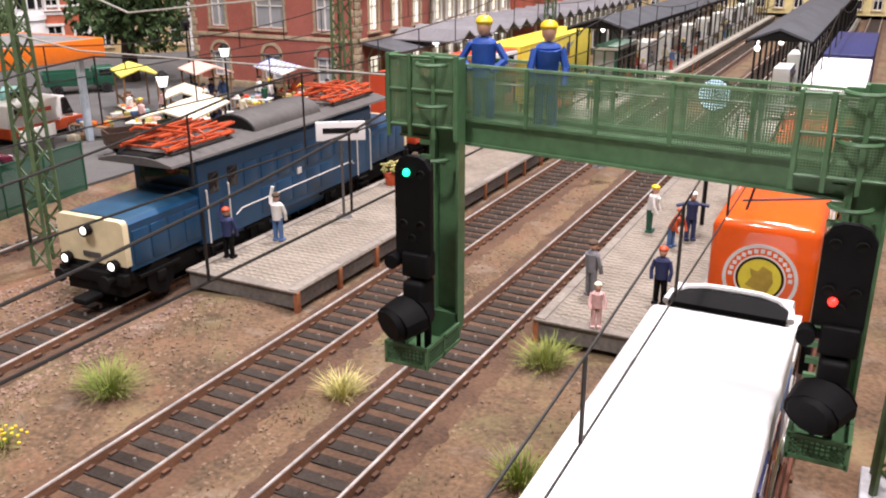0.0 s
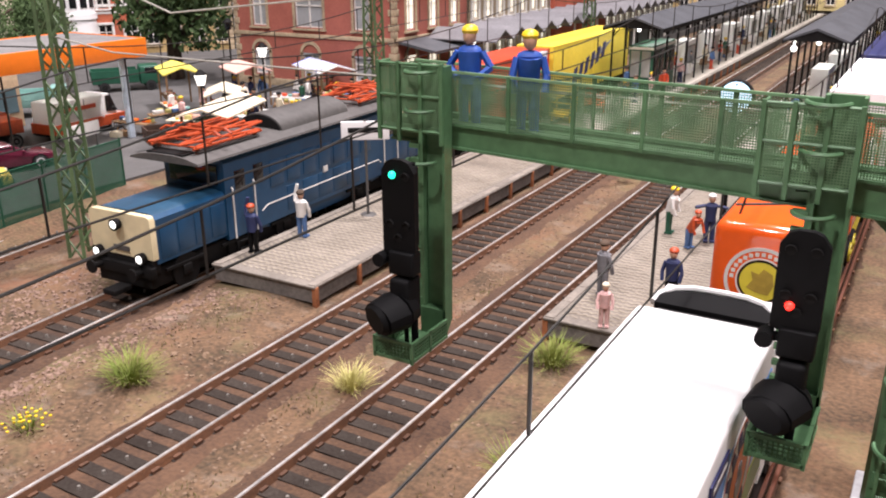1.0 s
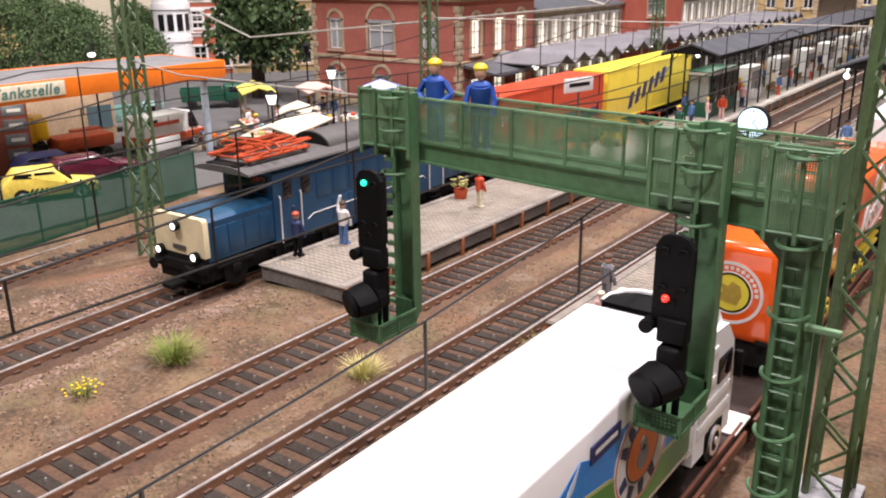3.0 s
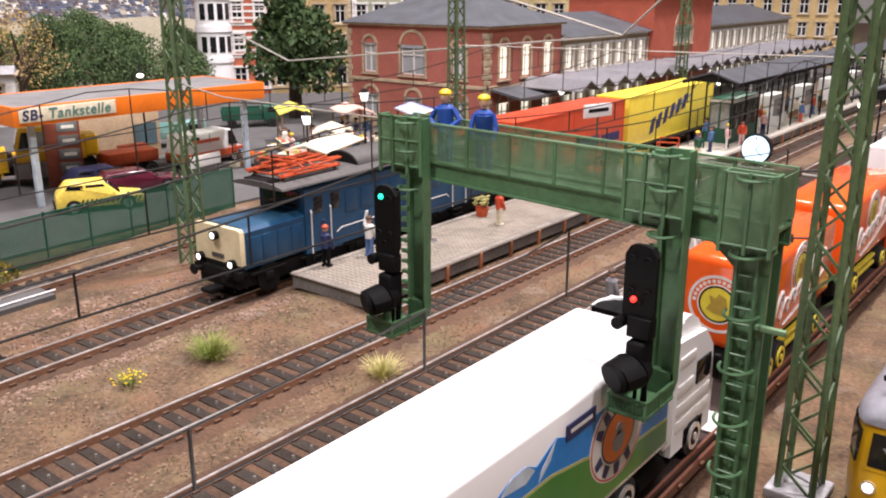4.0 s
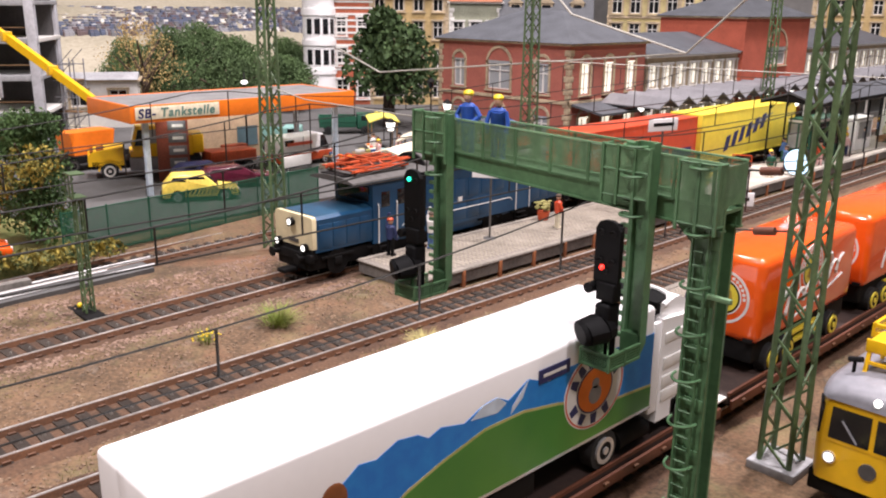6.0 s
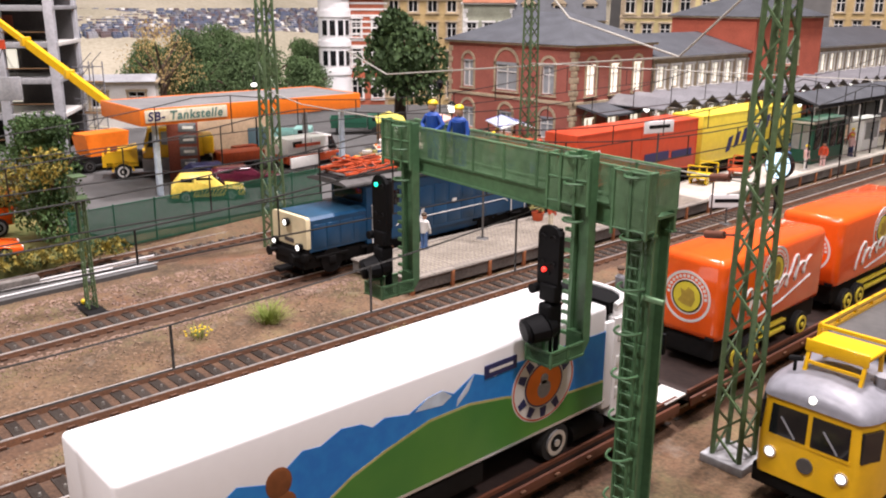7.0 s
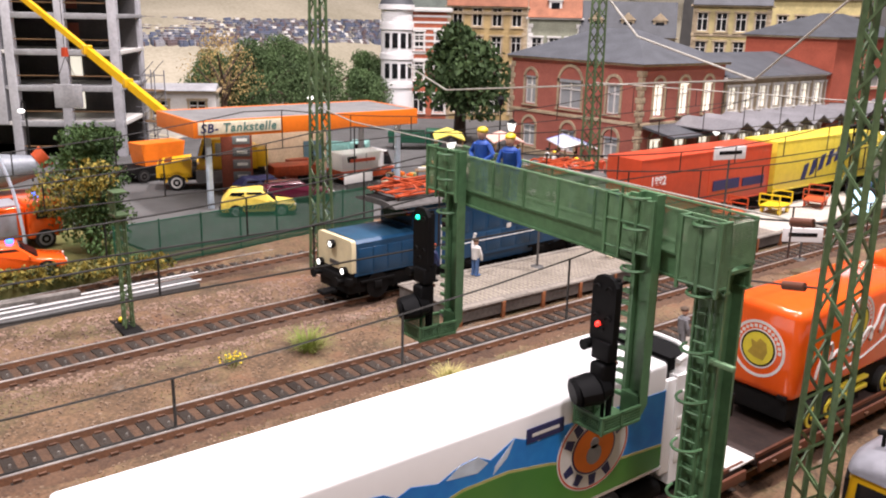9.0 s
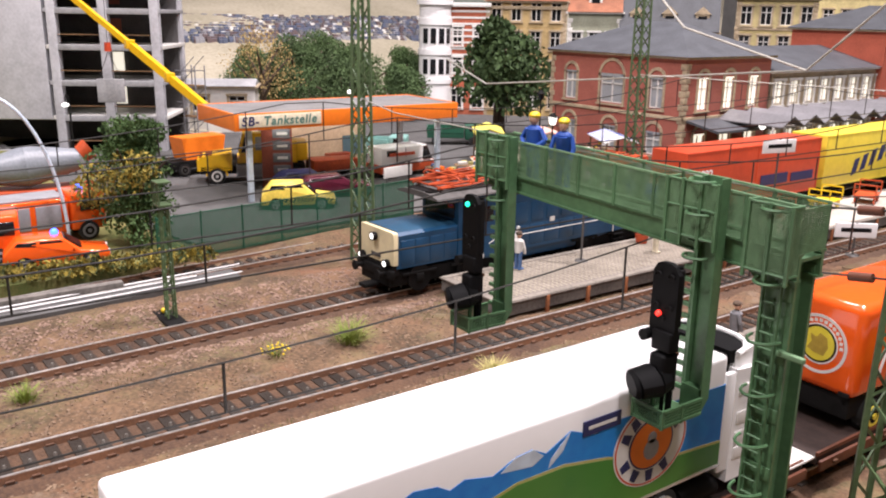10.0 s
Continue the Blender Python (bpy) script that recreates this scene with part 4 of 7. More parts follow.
def electric_loco():
    x, y = track_one(17.2), 17.0
    t = thing("electric_locomotive", "blue and cream electric locomotive with grey roof and red pantographs", "locomotive", x, y, 0, 1.9)

    def mirror(pts):
        return [(21.4 - a, b) for a, b in pts]
    prof = [(-1.45, 1.3), (1.45, 1.3), (1.45, 2.9), (1.3, 3.03), (-1.3, 3.03), (-1.45, 2.9)]
    for nm, a, b in (("front_hood", 0.75, 4.35), ("rear_hood", 17.05, 20.65)):
        part(nm, Shape().prism(prof, "y", a, b), blue, t, "blue bonnet", smooth=30)
    nose = [(-1.48, 1.5), (1.48, 1.5), (1.48, 2.92), (1.43, 3.02), (1.34, 3.07), (-1.34, 3.07), (-1.43, 3.02), (-1.48, 2.92)]
    for a, b in ((0.55, 0.8), (20.6, 20.85)):
        part("nose", Shape().prism(nose, "y", a, b), cream, t, "cream nose panel", smooth=30)
    for a, b in ((0.58, 0.9), (20.5, 20.82)):
        part("end_skirt", Shape().box(-1.42, 1.42, a, b, 0.95, 1.5, 0.03), soft_black, t, "black skirt under the nose")
    cap = [(-1.3, 3.03), (1.3, 3.03), (1.1, 3.1), (-1.1, 3.1)]
    for a, b in ((0.85, 4.3), (17.1, 20.5)):
        part("hood_lid", Shape().prism(cap, "y", a, b), mat("lid_blue", (0.018, 0.07, 0.13), 0.45), t)
    door = mesh_of("hood_panel", Shape().box(1.44, 1.475, -0.38, 0.38, 1.45, 2.65, 0.02), blue)
    for side in (0, 180):
        for yy in (1.35, 2.2, 3.05, 3.9, 17.5, 18.35, 19.2, 20.05):
            part("hood_panel", door, None, t, at=spot(0, yy, 0, 0, 0, side))
    part("cab_body", Shape().prism([(-1.5, 1.1), (1.5, 1.1), (1.5, 4.1), (1.35, 4.35), (-1.35, 4.35), (-1.5, 4.1)], "y", 4.35, 17.05), blue, t, "blue central body", smooth=30)
    belly = Shape().prism([(4.9, 1.1), (4.9, 1.25), (16.5, 1.25), (16.5, 1.1), (14.5, 0.9), (12.5, 0.65), (9.0, 0.65), (7.0, 0.9)], "x", -1.38, 1.38)
    part("belly_frame", belly, blue, t)
    roof = Shape().prism([(-1.7, 4.34), (1.7, 4.34), (1.66, 4.42), (1.1, 4.56), (0.5, 4.62), (-0.5, 4.62), (-1.1, 4.56), (-1.66, 4.42)], "y", 2.9, 18.5)
    part("roof", roof, roofgrey, t, "grey overhanging roof", smooth=30)
    hump = Shape().prism([(1.15 * math.cos(math.pi * k / 12), 4.5 + 0.68 * math.sin(math.pi * k / 12)) for k in range(13)], "y", 8.4, 13.2)
    part("roof_hump", hump, roofgrey, t, smooth=50)
    part("hump_end", Shape().prism([(1.08 * math.cos(math.pi * k / 12), 4.53 + 0.6 * math.sin(math.pi * k / 12)) for k in range(13)], "y", 8.34, 8.4), soft_black, t, "dark arched end of the roof hump", smooth=0)
    for yy in (4.5, 16.9):
        for side in (-1, 1):
            wn = Shape().box(side * 1.48 - 0.03, side * 1.48 + 0.03, yy + (0.4 if yy < 9 else -1.0), yy + (1.0 if yy < 9 else -0.4), 2.9, 3.7, 0.02)
            part("cab_window", wn, pane_m, t)
            wn = Shape().box(side * 1.48 - 0.03, side * 1.48 + 0.03, yy + (1.5 if yy < 9 else -2.1), yy + (2.1 if yy < 9 else -1.5), 2.9, 3.7, 0.02)
            part("cab_window", wn, pane_m, t)
    for a in (4.31, 17.09):
        part("end_window", Shape().box(-1.2, 1.2, a - 0.03, a + 0.03, 3.25, 4.0, 0.02), pane_m, t)
    pan = mesh_of("side_panel", Shape().box(1.48, 1.53, -0.42, 0.42, 2.55, 3.6, 0.02), blue)
    for k in range(7):
        for side in (0, 180):
            part("side_panel", pan, None, t, at=spot(0, 7.4 + 1.1 * k, 0, 0, 0, side))
    low = mesh_of("lower_panel", Shape().box(1.48, 1.52, -0.5, 0.5, 1.3, 2.35, 0.02), blue)
    for k in range(5):
        part("lower_panel", low, None, t, at=spot(0, 8.5 + 1.1 * k, 0))
    part("class_plate", Shape().box(1.5, 1.56, 10.55, 10.85, 2.35, 2.6), offwhite, t)
    rails = Shape().tube([(1.56, 6.3, 1.75), (1.62, 6.6, 1.95), (1.62, 14.9, 1.95), (1.56, 15.2, 1.75)], 0.024)
    part("side_handrail", rails, offwhite, t)
    hr = mesh_of("grab_rail", Shape().line([(1.6, 0, 1.1), (1.6, 0, 3.05), (1.55, 0, 3.15)], 0.034), offwhite)
    for yy in (4.65, 5.9, 15.5, 16.75):
        part("grab_rail", hr, None, t, at=spot(0, yy, 0))
    step = mesh_of("cab_step", Shape().box(1.3, 1.6, -0.4, 0.4, 0.55, 0.62).box(1.3, 1.6, -0.4, 0.4, 0.85, 0.9), soft_black)
    for yy in (5.3, 16.1):
        part("cab_step", step, None, t, at=spot(0, yy, 0))
    # bogies, wheels and buffers
    for a, b in ((0.5, 9.6), (11.8, 20.9)):
        f = Shape().box(-1.3, 1.3, a, b, 0.4, 1.15, 0.05)
        bog = part("bogie", f, soft_black, t)
        for k in range(3):
            yy = a + 1.6 + 2.9 * k
            for side in (-1, 1):
                wv = Shape()
                wv.rod((side * 1.3, yy, 0.68), (side * 1.42, yy, 0.68), 0.66, n=18)
                wv.box(side * 1.4 - 0.1, side * 1.4 + 0.1, yy - 0.22, yy + 0.22, 0.5, 0.9, 0.03)
                wv.box(side * 1.42 - 0.06, side * 1.42 + 0.06, yy - 1.0, yy + 1.0, 0.92, 1.02)
                part("wheel", wv, soft_black, bog)
    for yb, s in ((0.5, -1), (20.9, 1)):
        part("buffer_beam", Shape().box(-1.5, 1.5, yb - 0.12, yb + 0.12, 0.85, 1.25, 0.02), soft_black, t)
        for x in (-1.0, 1.0):
            b = Shape().rod((x, yb, 1.08), (x, yb + s * 0.5, 1.08), 0.11).rod((x, yb + s * 0.5, 1.08), (x, yb + s * 0.58, 1.08), 0.24, n=16)
            part("buffer", b, soft_black, t)
        part("coupling", Shape().box(-0.3, 0.3, yb + min(0, s * 0.8), yb + max(0, s * 0.8), 0.25, 0.45, 0.04), soft_black, t)
    for x, z in ((-1.05, 1.56), (1.05, 1.56), (0.0, 2.68)):
        part("headlamp", Shape().rod((x, 0.5, z), (x, 0.28, z), 0.2, 0.22, 14), soft_black, t)
        part("headlamp_glass", Shape().ball((x, 0.3, z), 0.15, 1, 0.5, 1, 12), lit, t, "lit white headlamp")
    plate = Shape().box(-0.38, 0.38, 0.5, 0.56, 1.68, 1.86)
    part("number_plate", plate, roofgrey, t, "small number plate, blank bar")
    for yb in (5.3, 16.1):
        p = part("pantograph", Shape().box(-1.1, 1.1, yb - 1.7, yb + 1.7, 4.62, 4.67), roofgrey, t, "folded red pantograph")
        fr = Shape()
        for sx in (-1, 1):
            fr.line([(sx * 1.0, yb - 1.7, 4.85), (sx * 0.75, yb + 2.3, 5.05), (sx * 0.5, yb - 1.6, 5.2), (sx * 0.45, yb + 1.3, 5.3)], 0.05, 6)
            fr.line([(sx * 1.0, yb + 1.7, 4.85), (sx * 0.75, yb - 2.3, 5.0), (sx * 0.5, yb + 1.6, 5.18)], 0.05, 6)
            fr.line([(sx * 1.05, yb - 1.9, 4.8), (sx * 1.05, yb + 1.9, 4.8)], 0.055, 6)
        for yy in (-1.8, -1.0, 0.2, 1.0, 1.8):
            fr.line([(-1.1, yb + yy, 4.86), (1.1, yb + yy, 4.86)], 0.045, 6)
        fr.line([(-0.7, yb - 2.2, 5.0), (0.7, yb + 2.2, 5.1)], 0.04, 6)
        fr.line([(0.7, yb - 2.2, 5.0), (-0.7, yb + 2.2, 5.1)], 0.04, 6)
        for yy in (-0.9, -0.3):
            fr.line([(-1.5, yb + yy, 5.14), (-1.2, yb + yy, 5.3), (1.2, yb + yy, 5.3), (1.5, yb + yy, 5.14)], 0.05, 6)
        part("pantograph_frame", fr, panto, p)
        ins = Shape()
        for sx in (-0.95, 0.95):
            for yy in (-1.6, 1.6):
                ins.rod((sx, yb + yy, 4.45), (sx, yb + yy, 4.82), 0.12, 0.08)
        part("insulator", ins, brown_m, p)
    ho = Shape().rod((0.5, 13.0, 4.5), (0.5, 13.0, 4.75), 0.12).rod((0.5, 12.6, 4.72), (0.5, 13.4, 4.72), 0.09)
    part("roof_insulator", ho, offwhite, t)
    for yy in (3.25, 18.15):
        part("roof_grille", Shape().box(-0.9, 0.9, yy - 0.25, yy + 0.25, 4.6, 4.66), soft_black, t)
    return t


electric_loco()


def container_wagon(cx, y0, y1):
    w = thing("container_wagon", "black skeletal container wagon", "railway wagon", cx, y0, 0)
    ln = y1 - y0
    part("frame", Shape().box(-1.2, 1.2, 0, ln, 0.85, 1.25, 0.03), soft_black, w)
    for e in (1.2, 2.6, ln - 2.6, ln - 1.2):
        b = Shape()
        for side in (-1, 1):
            b.rod((side * 0.8, e, 0.5), (side * 0.95, e, 0.5), 0.5, n=16)
        b.box(-1.1, 1.1, e - 0.5, e + 0.5, 0.45, 0.7, 0.03)
        part("wheelset", b, soft_black, w)
    return w


container_wagon(-8.0, 39.0, 53.6)
container_wagon(-8.0, 54.0, 70.2)
rc = box_container("red_container", -8.0, 39.1, 53.4, 1.27, 4.95, redc, "red container with pale lettering bars on a wagon")
words("1882", 0.78, white, rc, spot(1.45, 0.95, 1.95, 90, 0, 90))
part("lettering_bar", Shape().box(1.42, 1.46, 7.6, 10.6, 0.9, 1.6), navy, rc, "dark blue brand band")
part("lettering_bar", Shape().box(1.42, 1.46, 11.0, 13.6, 0.9, 1.5), navy, rc)
yc = box_container("yellow_container", -8.0, 54.1, 70.0, 1.27, 5.0, yellowc, "yellow container with slanted blue brand marks on a wagon")
for k in range(6):
    y, z = 3.6 + 1.15 * k, 0.55 + 0.26 * k
    part("brand_mark", Shape().prism([(y, z), (y + 0.62, z + 0.14), (y + 1.0, z + 1.3), (y + 0.38, z + 1.16)], "x", 1.42, 1.46), navy, yc, "dark blue slanted bar", smooth=0)
part("brand_swash", Shape().prism([(7.6, 1.9), (10.2, 2.5), (11.6, 3.1), (10.0, 2.9), (7.8, 2.2)], "x", 1.42, 1.455), railcar_g, yc, "grey-blue swash", smooth=0)

flat_wagon(13.6, -1.2, 18.2, "low brown truck-carrying wagon loaded with a white lorry")
flat_wagon(13.6, 18.9, 40.0, "low brown truck-carrying wagon loaded with orange lorries")
flat_wagon(13.6, 40.6, 62.0, "low brown truck-carrying wagon further along the train")
white_truck(13.6, 0.05)
orange_lorry(13.6, 20.6, 7.6, "orange drawbar trailer with round yellow emblems", False)
orange_lorry(13.6, 29.6, 8.4, "orange box lorry with round emblems ahead of its trailer", True)
bc = box_container("white_container", 13.6, 43.6, 57.0, 1.0, 5.0, white, "white box trailer on the truck train")
bc = box_container("blue_container", 13.6, 58.0, 74.0, 1.0, 5.1, navy, "dark blue and white box trailer on the truck train")


def tower_railcar():
    t = thing("tower_railcar", "yellow overhead-line inspection railcar with grey roof and work platform", "railcar", 20.2, 16.25, 0)
    prof = [(-1.65, 0.8), (1.65, 0.8), (1.68, 2.0), (1.55, 3.2), (-1.55, 3.2), (-1.68, 2.0)]
    ends = ((0.0, 0.72), (0.03, 0.78), (0.14, 0.84), (0.34, 0.9), (0.62, 0.96), (1.0, 1.0), (14.0, 1.0))
    body = Shape()
    body.add([(x * k, y, z) for y, k in ends for x, z in prof], [tuple(range(6))] + [(q * 6 + i, q * 6 + (i + 1) % 6, q * 6 + 6 + (i + 1) % 6, q * 6 + 6 + i) for q in range(len(ends) - 1) for i in range(6)] + [tuple(range(36, 42))])
    part("body", body, railcar_y, t, "yellow car body", smooth=35)
    back_r = [(-1.62, 3.12), (1.62, 3.12), (1.55, 3.36), (1.3, 3.56), (0.8, 3.72), (0, 3.8), (-0.8, 3.72), (-1.3, 3.56), (-1.55, 3.36)]
    tops = ((-0.06, 0.74, 0.25), (0.0, 0.8, 0.5), (0.16, 0.87, 0.72), (0.45, 0.94, 0.88), (0.9, 0.99, 0.97), (1.3, 1.0, 1.0), (14.0, 1.0, 1.0))
    rf = Shape()
    rf.add([(x * k, y, 3.12 + (z - 3.12) * u) for y, k, u in tops for x, z in back_r], [tuple(range(9))] + [(q * 9 + i, q * 9 + (i + 1) % 9, q * 9 + 9 + (i + 1) % 9, q * 9 + 9 + i) for q in range(len(tops) - 1) for i in range(9)] + [tuple(range(54, 63))])
    part("roof", rf, mat("railcar_roof", (0.24, 0.24, 0.265), 0.4, 0, 4, 0.15), t, "grey domed roof", smooth=60)
    for xw, s in ((-0.35, -1), (0.8, -1)):
        part("wiper", Shape().bar((xw, -0.05, 2.1), (xw - 0.42, -0.05, 2.62), 0.025, 0.04), railcar_g, t, "grey wiper")
    for x0, x1 in ((-1.08, -0.07), (0.07, 1.08)):
        part("front_window", Shape().prism([(x0, 2.05), (x1, 2.05), (x1 * 0.97, 2.92), (x0 * 0.97, 2.92)], "y", -0.03, 0.06), pane_m, t)
        part("window_frame", Shape().box(x0 - 0.05, x1 + 0.05, -0.02, 0.03, 1.95, 2.05), railcar_y, t)
    for k in range(6):
        for side in (-1, 1):
            part("side_window", Shape().box(side * 1.62 - 0.04, side * 1.62 + 0.04, 0.9 + 2.1 * k, 2.3 + 2.1 * k, 2.15, 3.0, 0.02), pane_m, t)
    for x in (-0.98, 0.98):
        part("headlamp", Shape().rod((x, 0.05, 1.5), (x, -0.06, 1.5), 0.17, n=14), chrome, t)
        part("headlamp_glass", Shape().ball((x, -0.05, 1.5), 0.13, 1, 0.5, 1, 12), lit, t, "lit white headlamp")
    part("top_lamp", Shape().ball((0, -0.02, 3.36), 0.11), lit, t, "lit white roof lamp")
    part("round_badge", Shape().rod((0, 0.02, 1.45), (0, -0.05, 1.45), 0.22, n=16), roofgrey, t)
    part("underframe", Shape().box(-1.5, 1.5, 0.1, 14, 0.35, 0.92, 0.05), soft_black, t)
    for yy in (2.0, 4.4, 10.5, 12.6):
        wv = Shape()
        for side in (-1, 1):
            wv.rod((side * 0.8, yy, 0.5), (side * 0.95, yy, 0.5), 0.5, n=16)
        part("wheelset", wv, soft_black, t)
    part("horn", Shape().rod((-1.0, 0.9, 3.55), (-1.0, 0.9, 4.0), 0.05).rod((-1.15, 0.9, 3.95), (-0.8, 0.85, 4.05), 0.08), soft_black, t)
    for x in (-0.75, 0.75):
        part("lookout_leg", Shape().bar((x, 0.9, 3.45), (x, 1.15, 4.35), 0.1, 0.1), railcar_y, t)
        part("lookout_leg", Shape().bar((x, 2.2, 3.6), (x, 2.1, 4.4), 0.1, 0.1), railcar_y, t)
    part("lookout_seat", Shape().box(-0.85, 0.85, 1.1, 2.2, 4.35, 4.5, 0.05), railcar_y, t, "yellow raised lookout bench")
    part("lookout_front", Shape().box(-0.85, 0.85, 1.04, 1.1, 4.22, 4.58, 0.03), railcar_y, t)
    part("lookout_bar", Shape().bar((-0.75, 1.03, 3.95), (0.75, 1.03, 3.95), 0.08, 0.08), railcar_y, t)
    part("spotlight", Shape().rod((1.05, 1.6, 3.6), (1.05, 1.6, 3.95), 0.16, 0.22, 12), railcar_g, t, "grey roof spotlight")
    for s in (-1, 1):
        part("corner_window", Shape().prism([(s * 1.29, 0.08), (s * 1.52, 0.66), (s * 1.62, 0.62), (s * 1.39, 0.04)], "z", 2.05, 2.9), pane_m, t)
    part("work_deck", Shape().box(-1.3, 1.4, 2.9, 12.5, 4.0, 4.07), roofgrey, t, "grey work deck")
    fence = Shape()
    for a, b in (((-1.3, 2.9), (1.4, 2.9)), ((-1.3, 2.9), (-1.3, 12.5)), ((1.4, 2.9), (1.4, 12.5))):
        fence.bar((*a, 4.1), (*b, 4.1), 0.12, 0.12)
        fence.bar((*a, 4.35), (*b, 4.35), 0.1, 0.1)
    for y in np.arange(2.9, 12.6, 1.2):
        for x in (-1.3, 1.4):
            fence.bar((x, y, 4.0), (x, y, 4.4), 0.09, 0.09)
    part("deck_railing", fence, railcar_y, t, "yellow folded railing")
    leg = Shape()
    for y in (5.5, 8.5, 11.5):
        leg.box(-0.6, 0.6, y - 0.2, y + 0.2, 3.6, 4.02)
    part("deck_support", leg, soft_black, t)
    return t


tower_railcar()

canopy_lit = mat("strip_glow", (1.0, 0.97, 0.92), 0.5, 0, 2, 0.02, glow=16.0)
grey_pane = glass_mat("grey_pane", (0.30, 0.31, 0.30))

# ---- overhead line ----


def messenger(y):
    d = ((y - 0 + 18) % 36) - 18
    return 6.95 + 0.0042 * d * d


def overhead_line(centre, y0, y1, label, step=2.35, r=0.03):
    t = thing("overhead_line", label, "overhead line", centre(0), 0, 0, group="overhead lines")
    off = Matrix.Translation((-centre(0) * CM, 0, 0))
    ysl = list(np.arange(y0, y1 + 0.1, step))
    part("contact_wire", Shape().tube([(centre(y), y, 6.0) for y in ysl], r), wire_m, t, at=off)
    part("messenger_wire", Shape().tube([(centre(y), y, messenger(y)) for y in ysl], r), wire_m, t, at=off)
    for y in ysl[1::2]:
        part("dropper", Shape().rod((centre(y), y, 6.0), (centre(y), y, messenger(y)), 0.032, n=5), wire_m, t, at=off)
    return t


overhead_line(lambda y: 13.05, -41.15, 120, "dark contact wire with droppers above the truck train", 2.55, 0.02)
overhead_line(lambda y: 5.5, -40, 120, "dark contact wire with droppers above the station track")
overhead_line(lambda y: 0.9, -40, 120, "dark contact wire with droppers above the middle track")
overhead_line(lambda y: track_one(y), -40, 120, "dark contact wire with droppers above the locomotive")
overhead_line(lambda y: track_zero(min(y, 70)), -30, 75, "dark contact wire with droppers above the siding")


def lattice_mast(x, y, h, w0, w1, label, rz=0.0, foot=True, bar=0.13):
    t = thing("lattice_mast", label, "mast", x, y, -0.3, rz, group="lattice masts")
    for sx in (-1, 1):
        for sy in (-1, 1):
            part("mast_leg", Shape().bar((sx * w0 / 2, sy * w0 / 2, 0.2), (sx * w1 / 2, sy * w1 / 2, h), bar, bar), mastgreen, t)
    n = max(4, int(h / (w0 * 0.85)))
    for k in range(n):
        za, zb = 0.2 + (h - 0.2) * k / n, 0.2 + (h - 0.2) * (k + 1) / n
        a, b = (w0 + (w1 - w0) * k / n) / 2, (w0 + (w1 - w0) * (k + 1) / n) / 2
        s = 1 if k % 2 else -1
        br = Shape()
        br.bar((-s * a, -a, za), (s * b, -b, zb), bar * 0.4, bar * 0.55)
        br.bar((s * a, a, za), (-s * b, b, zb), bar * 0.4, bar * 0.55)
        br.bar((-a, s * a, za), (-b, -s * b, zb), bar * 0.4, bar * 0.55)
        br.bar((a, -s * a, za), (b, s * b, zb), bar * 0.4, bar * 0.55)
        part("lattice_brace", br, mastgreen, t)
    if foot:
        part("mast_foot", Shape().box(-w0 * 0.8, w0 * 0.8, -w0 * 0.8, w0 * 0.8, -0.1, 0.28, 0.04), concrete, t, "grey concrete foot")
    return t


m = lattice_mast(17.3, 17.9, 16, 0.9, 0.6, "tall green lattice mast on a concrete foot")
part("cantilever_arm", Shape().line([(-0.3, -0.2, 7.2), (-4.0, -0.1, 6.6)], 0.03).line([(-0.3, -0.2, 8.9), (-3.9, -0.1, 8.4)], 0.03).line([(-3.4, -0.1, 8.6), (-3.9, -0.1, 6.4)], 0.03), wire_m, m)
part("arm_insulator", Shape().rod((-0.9, -0.2, 7.1), (-1.5, -0.2, 7.0), 0.12, n=10).rod((-0.9, -0.2, 8.8), (-1.5, -0.2, 8.72), 0.12, n=10), brown_m, m)
lattice_mast(-12.1, 19.6, 16, 0.9, 0.55, "tall green lattice mast beside the locomotive", foot=False)
lattice_mast(-11.6, 39.8, 16, 0.9, 0.6, "tall green lattice mast behind the wagons")
lattice_mast(16.6, 56, 16, 0.9, 0.6, "tall green lattice mast near the far lorries")
lattice_mast(-13.2, 78, 16, 0.9, 0.6, "far green lattice mast by the station canopy")
sm = lattice_mast(-9.0, 8.1, 5.2, 0.36, 0.28, "short pale green lattice mast of a shunting signal", foot=False, bar=0.07)
part("signal_cage", Shape().box(-0.5, 0.3, -0.3, 0.3, 5.2, 5.28).box(-0.5, 0.3, -0.3, 0.3, 6.2, 6.26).bar((-0.45, -0.25, 5.2), (-0.45, -0.25, 6.2), 0.06, 0.06).bar((0.25, -0.25, 5.2), (0.25, -0.25, 6.2), 0.06, 0.06).bar((-0.1, -0.25, 5.2), (-0.1, -0.25, 6.2), 0.06, 0.06), mastgreen, sm)
part("mast_base", Shape().box(-1.5, 1.0, -0.45, 0.45, 0.0, 0.14, 0.04), soft_black, sm)
part("dwarf_lamp", Shape().ball((-0.75, -0.1, 0.3), 0.13), helmet_y, sm, "small yellow dwarf lamp")


def span_cable(pts, label, r=0.07):
    s = Shape().tube(pts, r, 6)
    return solo("span_cable", s, cable_m, label, "cable")


